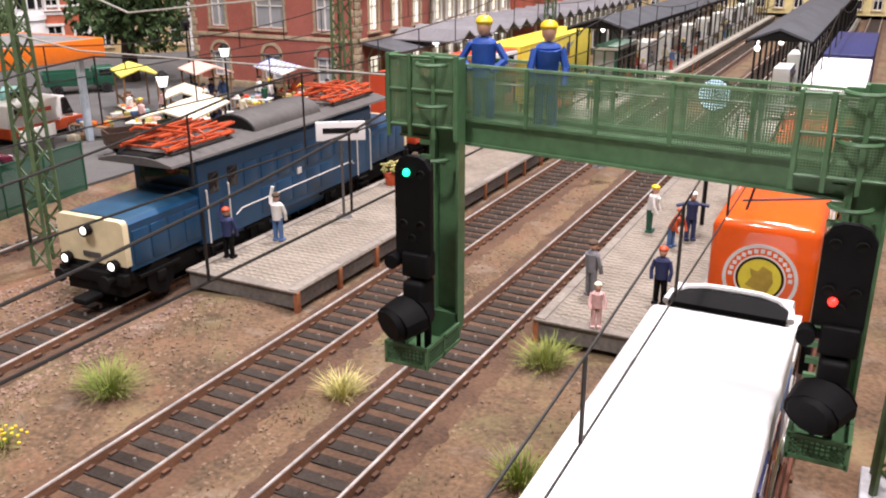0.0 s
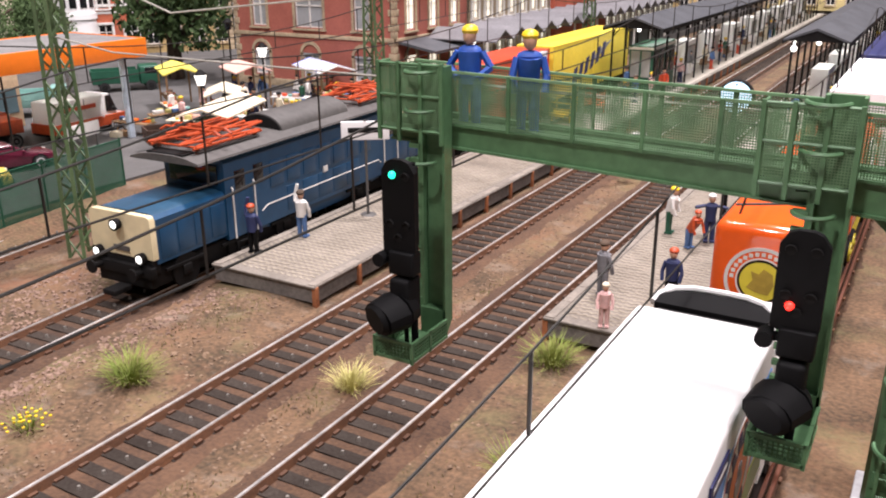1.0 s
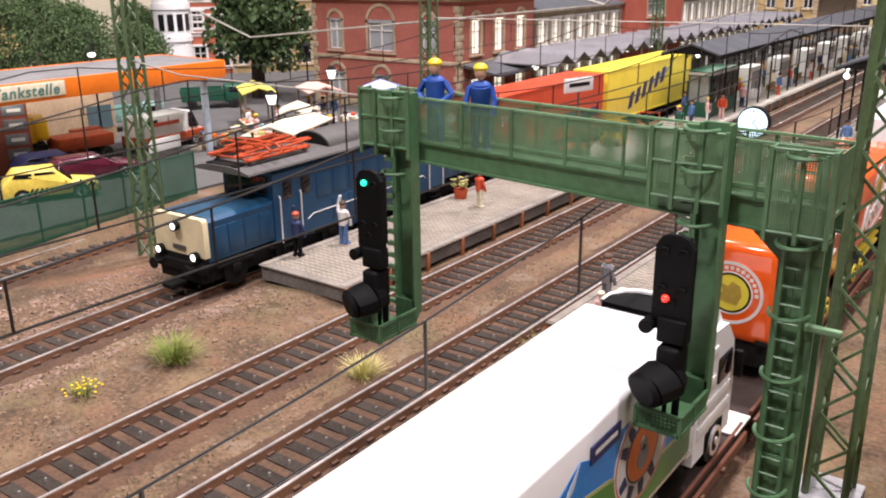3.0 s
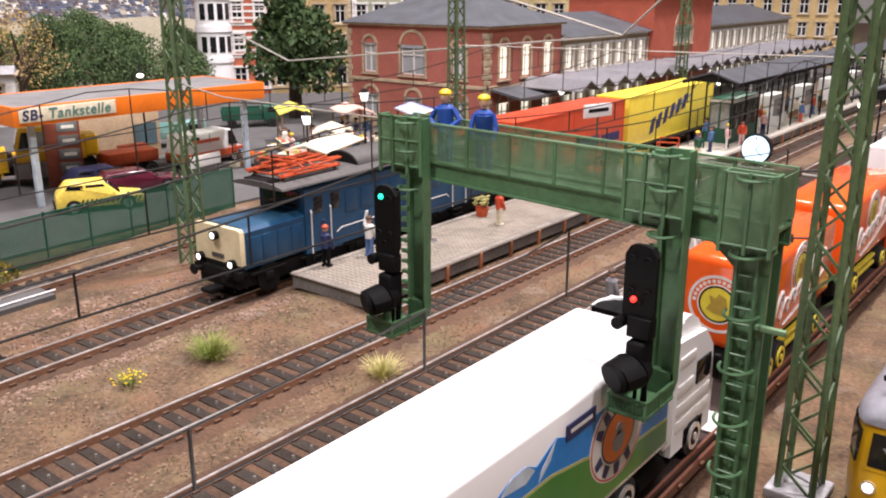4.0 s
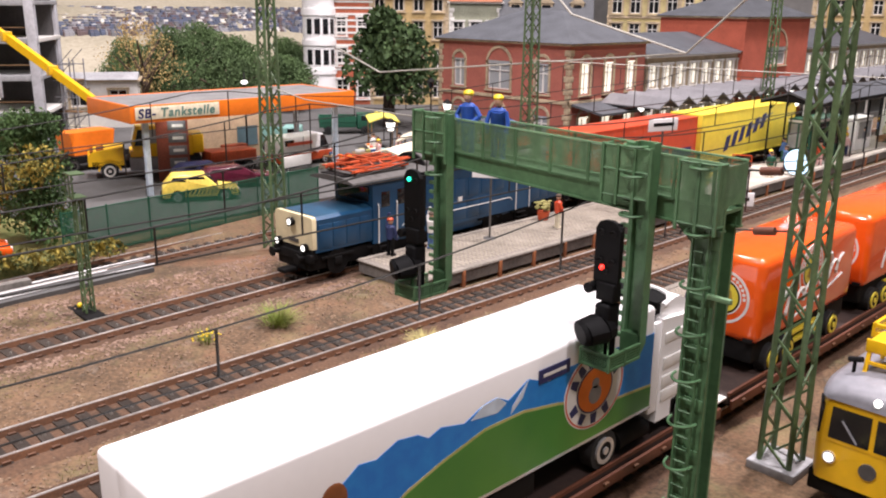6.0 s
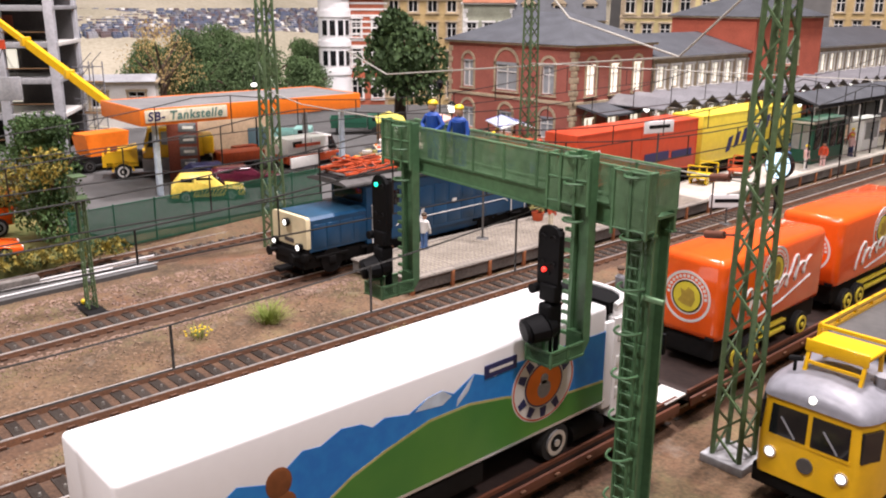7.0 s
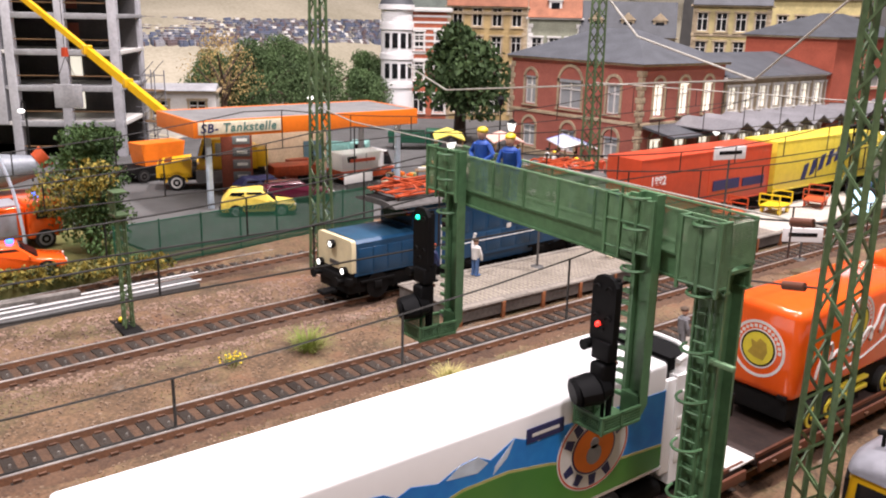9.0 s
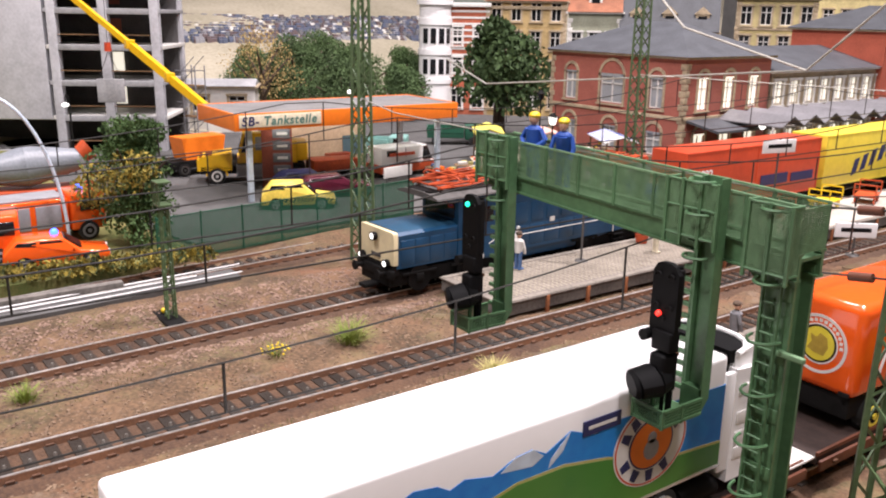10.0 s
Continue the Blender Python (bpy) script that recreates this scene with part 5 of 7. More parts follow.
span_cable([(-34.5, 41, 9.1), (-28.9, 41, 7.4), (-0.7, 41, 10.2), (4.0, 41, 14.4), (6.0, 41, 16.2)], "pale slack head-span cable across the tracks")
span_cable([(-12.6, 41, 15.2), (-9.3, 41, 12.3), (-0.7, 41, 10.2)], "pale head-span cable hung from a mast")
span_cable([(-11.6, 39.9, 9.3), (16.6, 56.0, 8.6)], "thin pale cross-span wire between masts", 0.035)
span_cable([(-12.1, 19.7, 8.6), (-9.0, 19.7, 8.2), (17.1, 17.9, 8.4)], "thin cross-span wire over the platforms", 0.03)

# ---- figures: plain painted figurines ----


def figurine(x, y, z, rz, top, legs, hat, label, h=1.95, arms="down", stoop=0.0):
    s = Shape()
    k = h / 1.95
    lean = stoop
    for sx in (-0.13, 0.13):
        s.rod((sx * k, 0, 0), (sx * 0.8 * k, 0.0, 0.95 * k), 0.085 * k, 0.12 * k, 8, 1)
        s.box(sx * k - 0.09 * k, sx * k + 0.09 * k, -0.2 * k, 0.1 * k, 0, 0.09 * k, 0.02, 1)
    s.rod((0, 0, 0.88 * k), (0, -lean, 1.5 * k), 0.2 * k, 0.24 * k, 10, 0)
    s.ball((0, -lean, 1.5 * k), 0.23 * k, 1.05, 0.75, 0.5, 10, 0)
    for sx in (-1, 1):
        sh = (sx * 0.24 * k, -lean, 1.48 * k)
        if arms == "up" and sx > 0:
            s.line([sh, (sx * 0.3 * k, -lean - 0.15, 1.75 * k), (sx * 0.22 * k, -lean - 0.2, 2.15 * k)], 0.075 * k, 6, 0)
        elif arms == "wide":
            s.line([sh, (sx * 0.62 * k, -lean - 0.1, 1.42 * k)], 0.075 * k, 6, 0)
        elif arms == "hips":
            s.line([sh, (sx * 0.42 * k, -lean, 1.2 * k), (sx * 0.2 * k, -lean - 0.15, 1.0 * k)], 0.075 * k, 6, 0)
        else:
            s.line([sh, (sx * 0.32 * k, -lean - 0.06, 1.15 * k), (sx * 0.28 * k, -lean - 0.16, 0.85 * k)], 0.07 * k, 6, 0)
    s.ball((0, -lean - 0.02, 1.78 * k), 0.15 * k, 0.9, 1, 1.15, 10, 2)
    s.ball((0, -lean, 1.88 * k), 0.165 * k, 1, 1.1, 0.7, 10, 3)
    me = mesh_of("figurine", s, [top, legs, skin, hat])
    ob = new("figurine", me)
    ob.matrix_basis = spot(x, y, z, 0, 0, rz)
    return tagged(ob, label, "figurine", "painted figurines")


red_cap = redc
figurine(-5.15, 21.9, 0.56, 190, cloth_navy, black, panto, "figurine in dark uniform and red cap waving", arms="up")
figurine(-4.7, 24.3, 0.56, 190, offwhite, cloth_jean, bark, "figurine in white shirt and jeans waving", arms="up")
figurine(-3.1, 32.7, 0.56, 160, redc, awning_c, bark, "figurine in dark red top on the platform")
figurine(10.25, 24.8, 0.56, 0, cloth_navy, black, panto, "figurine of a uniformed guard with red cap", arms="down")
figurine(8.05, 24.4, 0.56, 150, cloth_grey, cloth_grey, bark, "figurine in grey coat at the platform edge")
figurine(8.95, 22.1, 0.56, 20, cloth_pink, cloth_pink, awning_c, "small figurine in pink dress", 1.45)
figurine(8.1, 32.0, 0.56, 90, offwhite, dkgreen, helmet_y, "figurine with yellow hair and green skirt", stoop=0.15)
figurine(9.8, 31.7, 0.56, 20, cloth_navy, cloth_navy, offwhite, "figurine in navy coat with arms spread", arms="wide")
figurine(9.3, 30.6, 0.56, 60, panto, cloth_jean, panto, "figurine in orange top bending forward", 1.6, stoop=0.35)
figurine(9.35, 12.55, 8.6, 10, cloth_blue, cloth_blue, helmet_y, "worker figurine in blue overall and yellow helmet", 1.85, arms="hips")
figurine(10.5, 12.6, 8.6, 30, cloth_blue, cloth_blue, helmet_y, "worker figurine in blue overall leaning on the railing", 1.82, stoop=0.12)
mixc = [cloth_navy, cloth_grey, offwhite, cloth_pink, cloth_jean, redc, awning_c, dkgreen]
for k in range(34):
    yy = 56 + 1.9 * k
    figurine(rng.uniform(-5.2, -1.6), yy + rng.uniform(-0.8, 0.8), 0.56, rng.uniform(0, 360), rng.choice(mixc), rng.choice(mixc), rng.choice([bark, helmet_y, soft_black]), "waiting figurine on the long platform")
for k in range(16):
    figurine(rng.uniform(7.8, 11.0), 50 + 4 * k + rng.uniform(-1, 1), 0.56, rng.uniform(0, 360), rng.choice(mixc), rng.choice(mixc), rng.choice([bark, helmet_y, soft_black]), "waiting figurine on the second platform")

# ---- platform furniture ----


def name_sign(x, y, z, rz, label, w=2.6):
    t = thing("station_sign", label, "sign", x, y, 0.55, rz, group="station signs")
    part("sign_post", Shape().rod((0, 0, 0), (0, 0, z - 0.55), 0.06, n=8), roofgrey, t)
    part("sign_base", Shape().rod((0, 0, 0), (0, 0, 0.06), 0.38, 0.3, 14), roofgrey, t)
    part("sign_board", Shape().box(-w / 2, w / 2, -0.06, 0.06, z - 1.4, z - 0.6, 0.02), white, t, "white name board")
    bars = Shape()
    for s in (-1, 1):
        bars.box(-w * 0.36, w * 0.36, s * 0.07 - 0.005, s * 0.07 + 0.005, z - 1.08, z - 0.86)
    part("name_bar", bars, soft_black, t, "dark bar in place of the name")
    return t


name_sign(-4.1, 28.1, 4.75, 35, "white station name board on a grey pole", 2.05)
name_sign(-3.2, 43.2, 6.0, 75, "white station name board with dark bar further along", 2.4)
name_sign(0.0 + 3.1, 41.5, 2.4, 50, "low white board between the tracks", 2.2)
ck = thing("platform_clock", "round glowing platform clock on a dark post", "clock", 9.86, 33.85, 0.55)
part("clock_post", Shape().rod((0, 0, 0), (0, 0, 4.9), 0.09), soft_black, ck)
part("clock_case", Shape().rod((0, -0.17, 5.45), (0, 0.17, 5.45), 0.66, n=28), soft_black, ck)
part("clock_dial", Shape().rod((0, -0.2, 5.45), (0, -0.17, 5.45), 0.6, n=28), clock_l, ck, "bluish-white lit dial")
for k in range(12):
    a = 2 * math.pi * k / 12
    part("hour_mark", Shape().bar((0.44 * math.sin(a), -0.205, 5.45 + 0.44 * math.cos(a)), (0.53 * math.sin(a), -0.205, 5.45 + 0.53 * math.cos(a)), 0.05, 0.02), soft_black, ck)
for a, ln in ((0.6, 0.3), (2.3, 0.44)):
    part("clock_hand", Shape().bar((0, -0.21, 5.45), (ln * math.sin(a), -0.21, 5.45 + ln * math.cos(a)), 0.05, 0.02), soft_black, ck)
pot = thing("flower_pot", "terracotta tub with a leafy plant on the platform", "plant pot", -4.9, 33.6, 0.56)
part("tub", Shape().rod((0, 0, 0), (0, 0, 0.5), 0.3, 0.4, 12), panto, pot)
s = Shape()
for k in range(60):
    a, r = rng.uniform(0, 6.3), rng.uniform(0, 0.5)
    s.ball((r * math.cos(a), r * math.sin(a), 0.55 + rng.uniform(0, 0.6)), 0.11, 1, 1, 0.5, 5)
part("foliage", s, tuft2_m, pot, "pale yellow-green foliage")
for x, y, rz, m, lb in ((-4.5, 51.2, 10, helmet_y, "yellow luggage trolley on the platform"), (-4.0, 55.6, 20, panto, "orange luggage trolley on the platform"), (-5.0, 46.5, 5, panto, "small orange platform tractor")):
    t = thing("luggage_trolley", lb, "trolley", x, y, 0.56, rz, group="luggage trolleys")
    part("bed", Shape().box(-0.7, 0.7, -1.1, 1.1, 0.5, 0.62, 0.02), m, t)
    for a in (-1.1, 1.1):
        part("end_rail", Shape().bar((-0.7, a, 0.6), (-0.7, a, 1.4), 0.08, 0.08).bar((0.7, a, 0.6), (0.7, a, 1.4), 0.08, 0.08).bar((-0.7, a, 1.4), (0.7, a, 1.4), 0.08, 0.08).bar((-0.7, a, 1.0), (0.7, a, 1.0), 0.08, 0.08), m, t)
    for sx in (-0.6, 0.6):
        for sy in (-0.7, 0.7):
            part("wheel", Shape().rod((sx - 0.06, sy, 0.27), (sx + 0.06, sy, 0.27), 0.27, n=14), m, t)


def platform_canopy(cx, w, y0, y1, label, kiosk=False):
    t = thing("platform_canopy", label, "canopy", cx, y0, 0.55)
    ln = y1 - y0
    h = 5.2
    rf = Shape().prism([(-w / 2, h), (0, h + 0.75), (w / 2, h), (w / 2, h - 0.14), (0, h + 0.6), (-w / 2, h - 0.14)], "y", 0, ln)
    part("roof", rf, slate, t, "dark felt gable roof")
    part("gable", Shape().prism([(-w / 2, h - 0.1), (w / 2, h - 0.1), (0, h + 0.65)], "y", 0.1, 0.2), soft_black, t)
    for sx in (-1, 1):
        part("fascia", Shape().box(sx * w / 2 - 0.04, sx * w / 2 + 0.04, 0, ln, h - 0.3, h - 0.02), soft_black, t, "dark edge board")
    post = mesh_of("canopy_post", Shape().rod((0, 0, 0), (0, 0, h), 0.075, n=8).bar((0, 0, h - 0.8), (0.6, 0, h - 0.05), 0.06, 0.06).bar((0, 0, h - 0.8), (0, 0.6, h - 0.1), 0.06, 0.06), soft_black)
    for k in range(int(ln / 3)):
        for sx, r in ((-w * 0.36, 0), (w * 0.36, 180)):
            part("canopy_post", post, None, t, at=spot(sx, 0.4 + 3 * k, 0, 0, 0, r))
        # long glowing strips added to brighten the platform; the lamps are the balls below
        if k % 3 == 0:
            part("strip_light", Shape().box(-0.3, 0.3, 1 + 3 * k, 8.5 + 3 * k, h - 0.15, h - 0.08, 0.02), canopy_lit, t, "lit white strip added to brighten what stands below")
        if k % 2 == 0:
            part("canopy_lamp", Shape().ball((0, 1.5 + 3 * k, h - 0.3), 0.16), lit, t, "lit white lamp")
    for k in range(1 if kiosk else 0, int(ln / 9)):
        part("glazed_shelter", Shape().box(-w * 0.14, w * 0.14, 4 + 9 * k, 7.5 + 9 * k, 0, 2.9, 0.03), white, t, "pale glazed shelter")
        part("shelter_window", Shape().box(-w * 0.15, w * 0.15, 4.4 + 9 * k, 7.1 + 9 * k, 1.0, 2.5), grey_pane, t)
        part("bench", Shape().box(w * 0.18, w * 0.28, 8.4 + 9 * k, 11 + 9 * k, 0.42, 0.5).box(w * 0.18, w * 0.2, 8.4 + 9 * k, 11 + 9 * k, 0.5, 0.95), wood, t)
    if kiosk:
        part("platform_kiosk", Shape().box(-1.0, 0.9, 2.6, 8.6, 0, 3.6, 0.04), dkgreen, t, "dark green glazed waiting kiosk")
        for k in range(4):
            part("kiosk_window", Shape().box(0.86, 0.95, 2.9 + 1.42 * k, 4.0 + 1.42 * k, 1.2, 3.2, 0.02), pane_m, t)
        for k in range(2):
            part("kiosk_window", Shape().box(-0.85 + 0.85 * k, -0.15 + 0.85 * k, 2.55, 2.64, 1.2, 3.2, 0.02), grey_pane, t)
        part("kiosk_band", Shape().box(-1.04, 0.94, 2.56, 8.64, 3.3, 3.5), offwhite, t)
    return t


platform_canopy(-3.6, 4.6, 61.8, 150, "long dark platform canopy on slim posts with lamps", True)
platform_canopy(9.45, 4.0, 58.5, 150, "second dark platform canopy with pale shelters beneath")
solo("far_lamp", Shape().ball((8.2, 58.3, 5.2), 0.2).rod((8.2, 58.3, 5.3), (8.2, 58.3, 5.62), 0.06).rod((8.2, 58.3, 5.6), (8.2, 58.8, 5.62), 0.05), lit, "bright white lamp at the canopy end", "lamp")

# ---- grass tufts and flowers ----
flock = Shape()
for _ in range(7000):
    y = rng.uniform(-3, 26)
    x = rng.choice((rng.uniform(-4.8, -0.6), rng.uniform(2.4, 4.0), rng.uniform(7.0, 11.0), rng.uniform(-4.8, -0.6)))
    if noise.noise(Vector((x * 0.45, y * 0.3, 3.0))) < 0.08 or (y > 20 and x < 0) or (y > 21.5 and x > 6.5):
        continue
    z, a, hh = ground_height(x, y), rng.random() * 6.3, rng.uniform(0.04, 0.13)
    dx, dy = 0.022 * math.cos(a), 0.022 * math.sin(a)
    flock.add([(x - dx, y - dy, z - 0.02), (x + dx, y + dy, z - 0.02), (x + rng.uniform(-0.06, 0.06), y + rng.uniform(-0.06, 0.06), z + hh)], [(0, 1, 2)])
solo("grass_flock", flock, mat("dry_flock", (0.20, 0.18, 0.06), 0.9, 0, 3, 0.4), "thin patches of dry grass flock on the gravel", "grass", kind="stuff", smooth=0)



def tuft(x, y, m, n, h, spread, label, flowers=None):
    z = ground_height(x, y) - 0.05
    s = Shape()
    for _ in range(n):
        a, r = rng.uniform(0, 6.3), rng.uniform(0, spread * 0.5)
        bx, by = r * math.cos(a), r * math.sin(a)
        o = rng.uniform(0.1, 1.0) * spread
        hh = h * rng.uniform(0.35, 1.15) * (1 - 0.35 * r / spread)
        wv = 0.014
        a += rng.uniform(-0.7, 0.7)
        p = (-math.sin(a) * wv, math.cos(a) * wv)
        mid = (bx + 0.35 * o * math.cos(a), by + 0.35 * o * math.sin(a), hh * 0.65)
        tip = (bx + o * math.cos(a), by + o * math.sin(a), hh)
        s.add([(bx - p[0], by - p[1], 0), (bx + p[0], by + p[1], 0), (mid[0] + p[0] * 0.8, mid[1] + p[1] * 0.8, mid[2]), (mid[0] - p[0] * 0.8, mid[1] - p[1] * 0.8, mid[2]), tip], [(0, 1, 2, 3), (3, 2, 4)])
    if flowers is None:
        return solo("grass_tuft", s, m, label, "grass tuft", at=spot(x, y, z), group="grass tufts", smooth=0)
    t = thing("flowering_plant", label, "plant", x, y, z)
    part("leaves", s, m, t, smooth=0)
    f = Shape()
    for _ in range(26):
        a, r = rng.uniform(0, 6.3), rng.uniform(0, spread)
        f.ball((r * math.cos(a), r * math.sin(a), rng.uniform(0.4, 1.0) * h), 0.05, 1, 1, 0.7, 5)
    part("blossoms", f, flowers, t, "tiny yellow blossoms")
    return t


tuft(-2.25, 13.3, tuft_m, 300, 0.9, 1.15, "bright green grass tuft on the bank")
tuft(3.45, 16.3, tuft2_m, 240, 0.8, 0.85, "pale yellowish grass tuft between the tracks")
tuft(7.9, 20.6, tuft_m, 320, 0.85, 1.05, "green grass tuft at the platform end")
tuft(9.5, 14.6, tuft_m, 220, 0.85, 0.85, "yellow-green grass tuft beside the truck train")
tuft(-3.4, 1.2, tuft_m, 170, 0.7, 0.7, "green grass tuft near the front edge")
tuft(-2.45, 10.1, tuft_m, 60, 0.55, 0.7, "small plant with yellow blossoms", helmet_y)
tuft(18.8, 11.5, tuft2_m, 120, 0.6, 0.5, "dry grass tuft behind the gantry")
rk = Shape().ball((9.1, 3.0, -0.2), 0.35, 1.4, 0.8, 0.5, 9)
solo("stone", rk, kerb_m, "pale loose stone beside the rails", "stone")
wr = thing("signal_rods", "white point rods laid beside the siding", "rods", -13.0, 6, 0)
for dx, a, b in ((0.25, -16, 7.2), (-1.05, -16, 7.6), (-0.55, -16, 5.0)):
    part("rod", Shape().line([(dx + 0.13 * 8, a, 0.02), (dx - 0.12 * (b - 2), b, 0.02)], 0.036, 6), white, wr)

solo("cinder_path", Shape().prism([(-13.3, -10), (-11.3, -10), (-13.0, 13), (-15.1, 13)], "z", -0.35, -0.06), asphalt, "dark cinder strip under the point rods", "path", kind="structure")

# ---- town: ground, fence, hedge, trees ----
TOWN = 0.4
solo("street", Shape().prism([(-18.6, 12.6), (-18.9, 36), (-14.5, 44), (-13.5, 160), (-100, 160), (-100, 10), (-31, 10)], "z", -0.2, TOWN), asphalt, "dark grey asphalt street and forecourt", "street", kind="structure")
solo("lawn", Shape().prism([(-17.3, 12.4), (-30.9, 10.0), (-90, 9.9), (-90, -30), (-15.9, -30), (-16.1, 8)], "z", -0.2, TOWN - 0.06), grass_m, "mossy green lawn", "lawn", kind="structure")


def fence(p, q, n, h, label):
    t = thing("mesh_fence", label, "fence", p[0], p[1], 0.2)
    d = Vector((q[0] - p[0], q[1] - p[1], 0))
    post = mesh_of("fence_post", Shape().rod((0, 0, 0), (0, 0, h + 0.1), 0.05, n=6), dkgreen)
    for k in range(n + 1):
        part("fence_post", post, None, t, at=Matrix.Translation(d * (k / n) * CM))
    for z in (0.1, h):
        part("fence_rail", Shape().rod((0, 0, z), (d.x, d.y, z), 0.035, n=5), dkgreen, t)
    w = Shape()
    ln = d.length
    u = d.normalized()
    step = 0.15
    k = -h
    while k < ln:
        for s in (0, 1):
            a0, a1 = max(k, 0), min(k + h, ln)
            if a1 > a0:
                za, zb = a0 - k, a1 - k
                if s:
                    za, zb = h - za, h - zb
                w.bar((u.x * a0, u.y * a0, za), (u.x * a1, u.y * a1, zb), 0.036, 0.036)
        k += step
    tagged(part("wire_mesh", w, mat("mesh_green", (0.02, 0.13, 0.07), 0.6), t, "green diamond wire mesh", smooth=0), kind="stuff")
    return t


fence((-16.3, 9.9), (-18.4, 27.0), 7, 2.4, "green wire mesh fence along the siding")



def leafy(s, c, rx, ry, rz, n, size, slot=0, hollow=0.45):
    """Small crossed leaf blades spread through a bumpy ellipsoid."""
    for _ in range(n):
        while True:
            d = Vector((rng.uniform(-1, 1), rng.uniform(-1, 1), rng.uniform(-1, 1)))
            if hollow < d.length < 1:
                break
        lump = 0.82 + 0.28 * noise.noise(Vector((d.x * 2.2 + c[0], d.y * 2.2 + c[1], d.z * 2.2)))
        p = Vector((c[0] + d.x * rx * lump, c[1] + d.y * ry * lump, c[2] + d.z * rz * lump))
        q = Euler((rng.uniform(0, 6.3), rng.uniform(0, 6.3), rng.uniform(0, 6.3))).to_matrix()
        z = size * rng.uniform(0.6, 1.4)
        s.add([p + q @ Vector(v) * z for v in ((-0.5, 0, 0), (0, -0.35, 0.1), (0.6, 0, 0), (0, 0.35, 0.1))], [(0, 1, 2, 3)], slot)
    return s


def tree(x, y, h, r, m, label, n=1500, size=0.38, m2=None, base=TOWN, low=0.38, clumps=11, loose=1.3):
    t = thing("tree", label, "tree", x, y, base, group="trees")
    tr = Shape().rod((0, 0, -0.1), (0, 0, h * 0.5), r * 0.1, r * 0.06, 8)
    for k in range(7):
        a = k * 2.4
        tr.rod((0, 0, h * (0.25 + 0.04 * k)), (r * 0.6 * math.cos(a), r * 0.6 * math.sin(a), h * (0.5 + 0.05 * k)), r * 0.045, r * 0.015, 6)
    part("trunk", tr, bark, t)
    s = Shape()
    for k in range(clumps):
        a, e = k * 2.4, rng.uniform(0.15, 0.6)
        zz = h * (low + (0.88 - low) * (k / (clumps - 1)))
        rr = r * (0.62 if k < clumps * 0.6 else 0.42)
        leafy(s, (rr * e * loose * math.cos(a), rr * e * loose * math.sin(a), zz), rr * 0.75, rr * 0.75, rr * 0.6, n // clumps, size, 1 if k % 3 == 1 and k < clumps * 0.7 else 0, 0.25)
    part("crown", s, [m, m2 or m], t, "uneven crown of small leaves", smooth=0)
    return t


tree(-20.3, 10.0, 7.4, 3.5, leaf_m, "small tree with green and yellow autumn leaves", 11000, 0.2, leaf2_m, low=0.16, clumps=22, loose=1.9)
tree(-42.5, 53.5, 12.2, 7.2, leaf_m, "large dark green tree beside the station", 5200, 0.55)
shrub_m = mat("shrub_leaves", (0.10, 0.165, 0.055), 0.85, 0, 1, 0.4, 0, (0.05, 0.085, 0.03), 0.25)
tree(-63, 36.5, 11.4, 5.0, leaf3_m, "sparse golden-brown autumn tree", 2000, 0.2, clumps=16, loose=1.7)
for k, (x, y, h, r) in enumerate(((-70, 44, 9.5, 7), (-66, 50, 8.5, 6.5), (-74, 50, 10, 7), (-60, 53, 6.5, 5), (-70, 60, 8, 6), (-78, 42, 8, 6), (-66, 40, 7, 5), (-62, 46, 7, 6))):
    tree(x, y, h, r, shrub_m, "olive green shrubby tree at the edge of the hillside", 11000, 0.24, shrub_m)
hd = Shape()
for k in range(14):
    f = k / 13
    leafy(hd, (-16.4 - 2.2 * f + 1.2, 11.8 - 13 * f, 0.75), 0.95, 0.9, 0.6, 220, 0.2, hollow=0.5)
solo("hedge", hd, leaf2_m, "clipped mossy green hedge beside the rails", "hedge", smooth=0)
rg = Shape().box(-14.6, -14.1, -6, 7.5, -0.3, 0.25, 0.03)
solo("retaining_wall", rg, wall_m, "low grey retaining wall under the hedge", "wall", kind="structure")

# ---- petrol station ----
ps = thing("petrol_station_canopy", "orange petrol station canopy with grey roof on slim posts", "petrol station", -29.3, 27.6, TOWN, -1.5)
part("roof_slab", Shape().box(-3.6, 3.3, -9.1, 8.1, 5.2, 6.0), mat("felt_roof", (0.22, 0.215, 0.21), 0.85, 0, 5, 0.2, 0.2), ps, "grey flat roof")
for nm, a in (("fascia", (3.3, 3.45, -9.25, 8.25)), ("fascia", (-3.75, -3.6, -9.25, 8.25)), ("fascia", (-3.6, 3.3, -9.25, -9.1)), ("fascia", (-3.6, 3.3, 8.1, 8.25))):
    part(nm, Shape().box(*a, 4.92, 6.04, 0.02), fasciam, ps, "orange fascia board")
part("soffit", Shape().box(-3.55, 3.25, -9.05, 8.05, 5.15, 5.2), offwhite, ps)
sg = part("sign_panel", Shape().box(3.46, 3.52, -8.95, -3.1, 5.12, 5.94, 0.02), awning_c, ps, "cream sign panel")
words("SB-", 0.82, navy, ps, spot(3.53, -8.8, 5.25, 90, 0, 90), spacing=1.1, shear=0.15)
words("Tankstelle", 0.82, teal_dark, ps, spot(3.53, -7.3, 5.25, 90, 0, 90), spacing=1.12, shear=0.15)
for y in (-8.0, 7.0):
    for x, m in ((2.6, iceblue), (-2.8, railcar_g))[:1 if y < 0 else 2]:
        part("canopy_post", Shape().box(x - 0.18, x + 0.18, y - 0.18, y + 0.18, 0, 5.16, 0.04), m, ps)
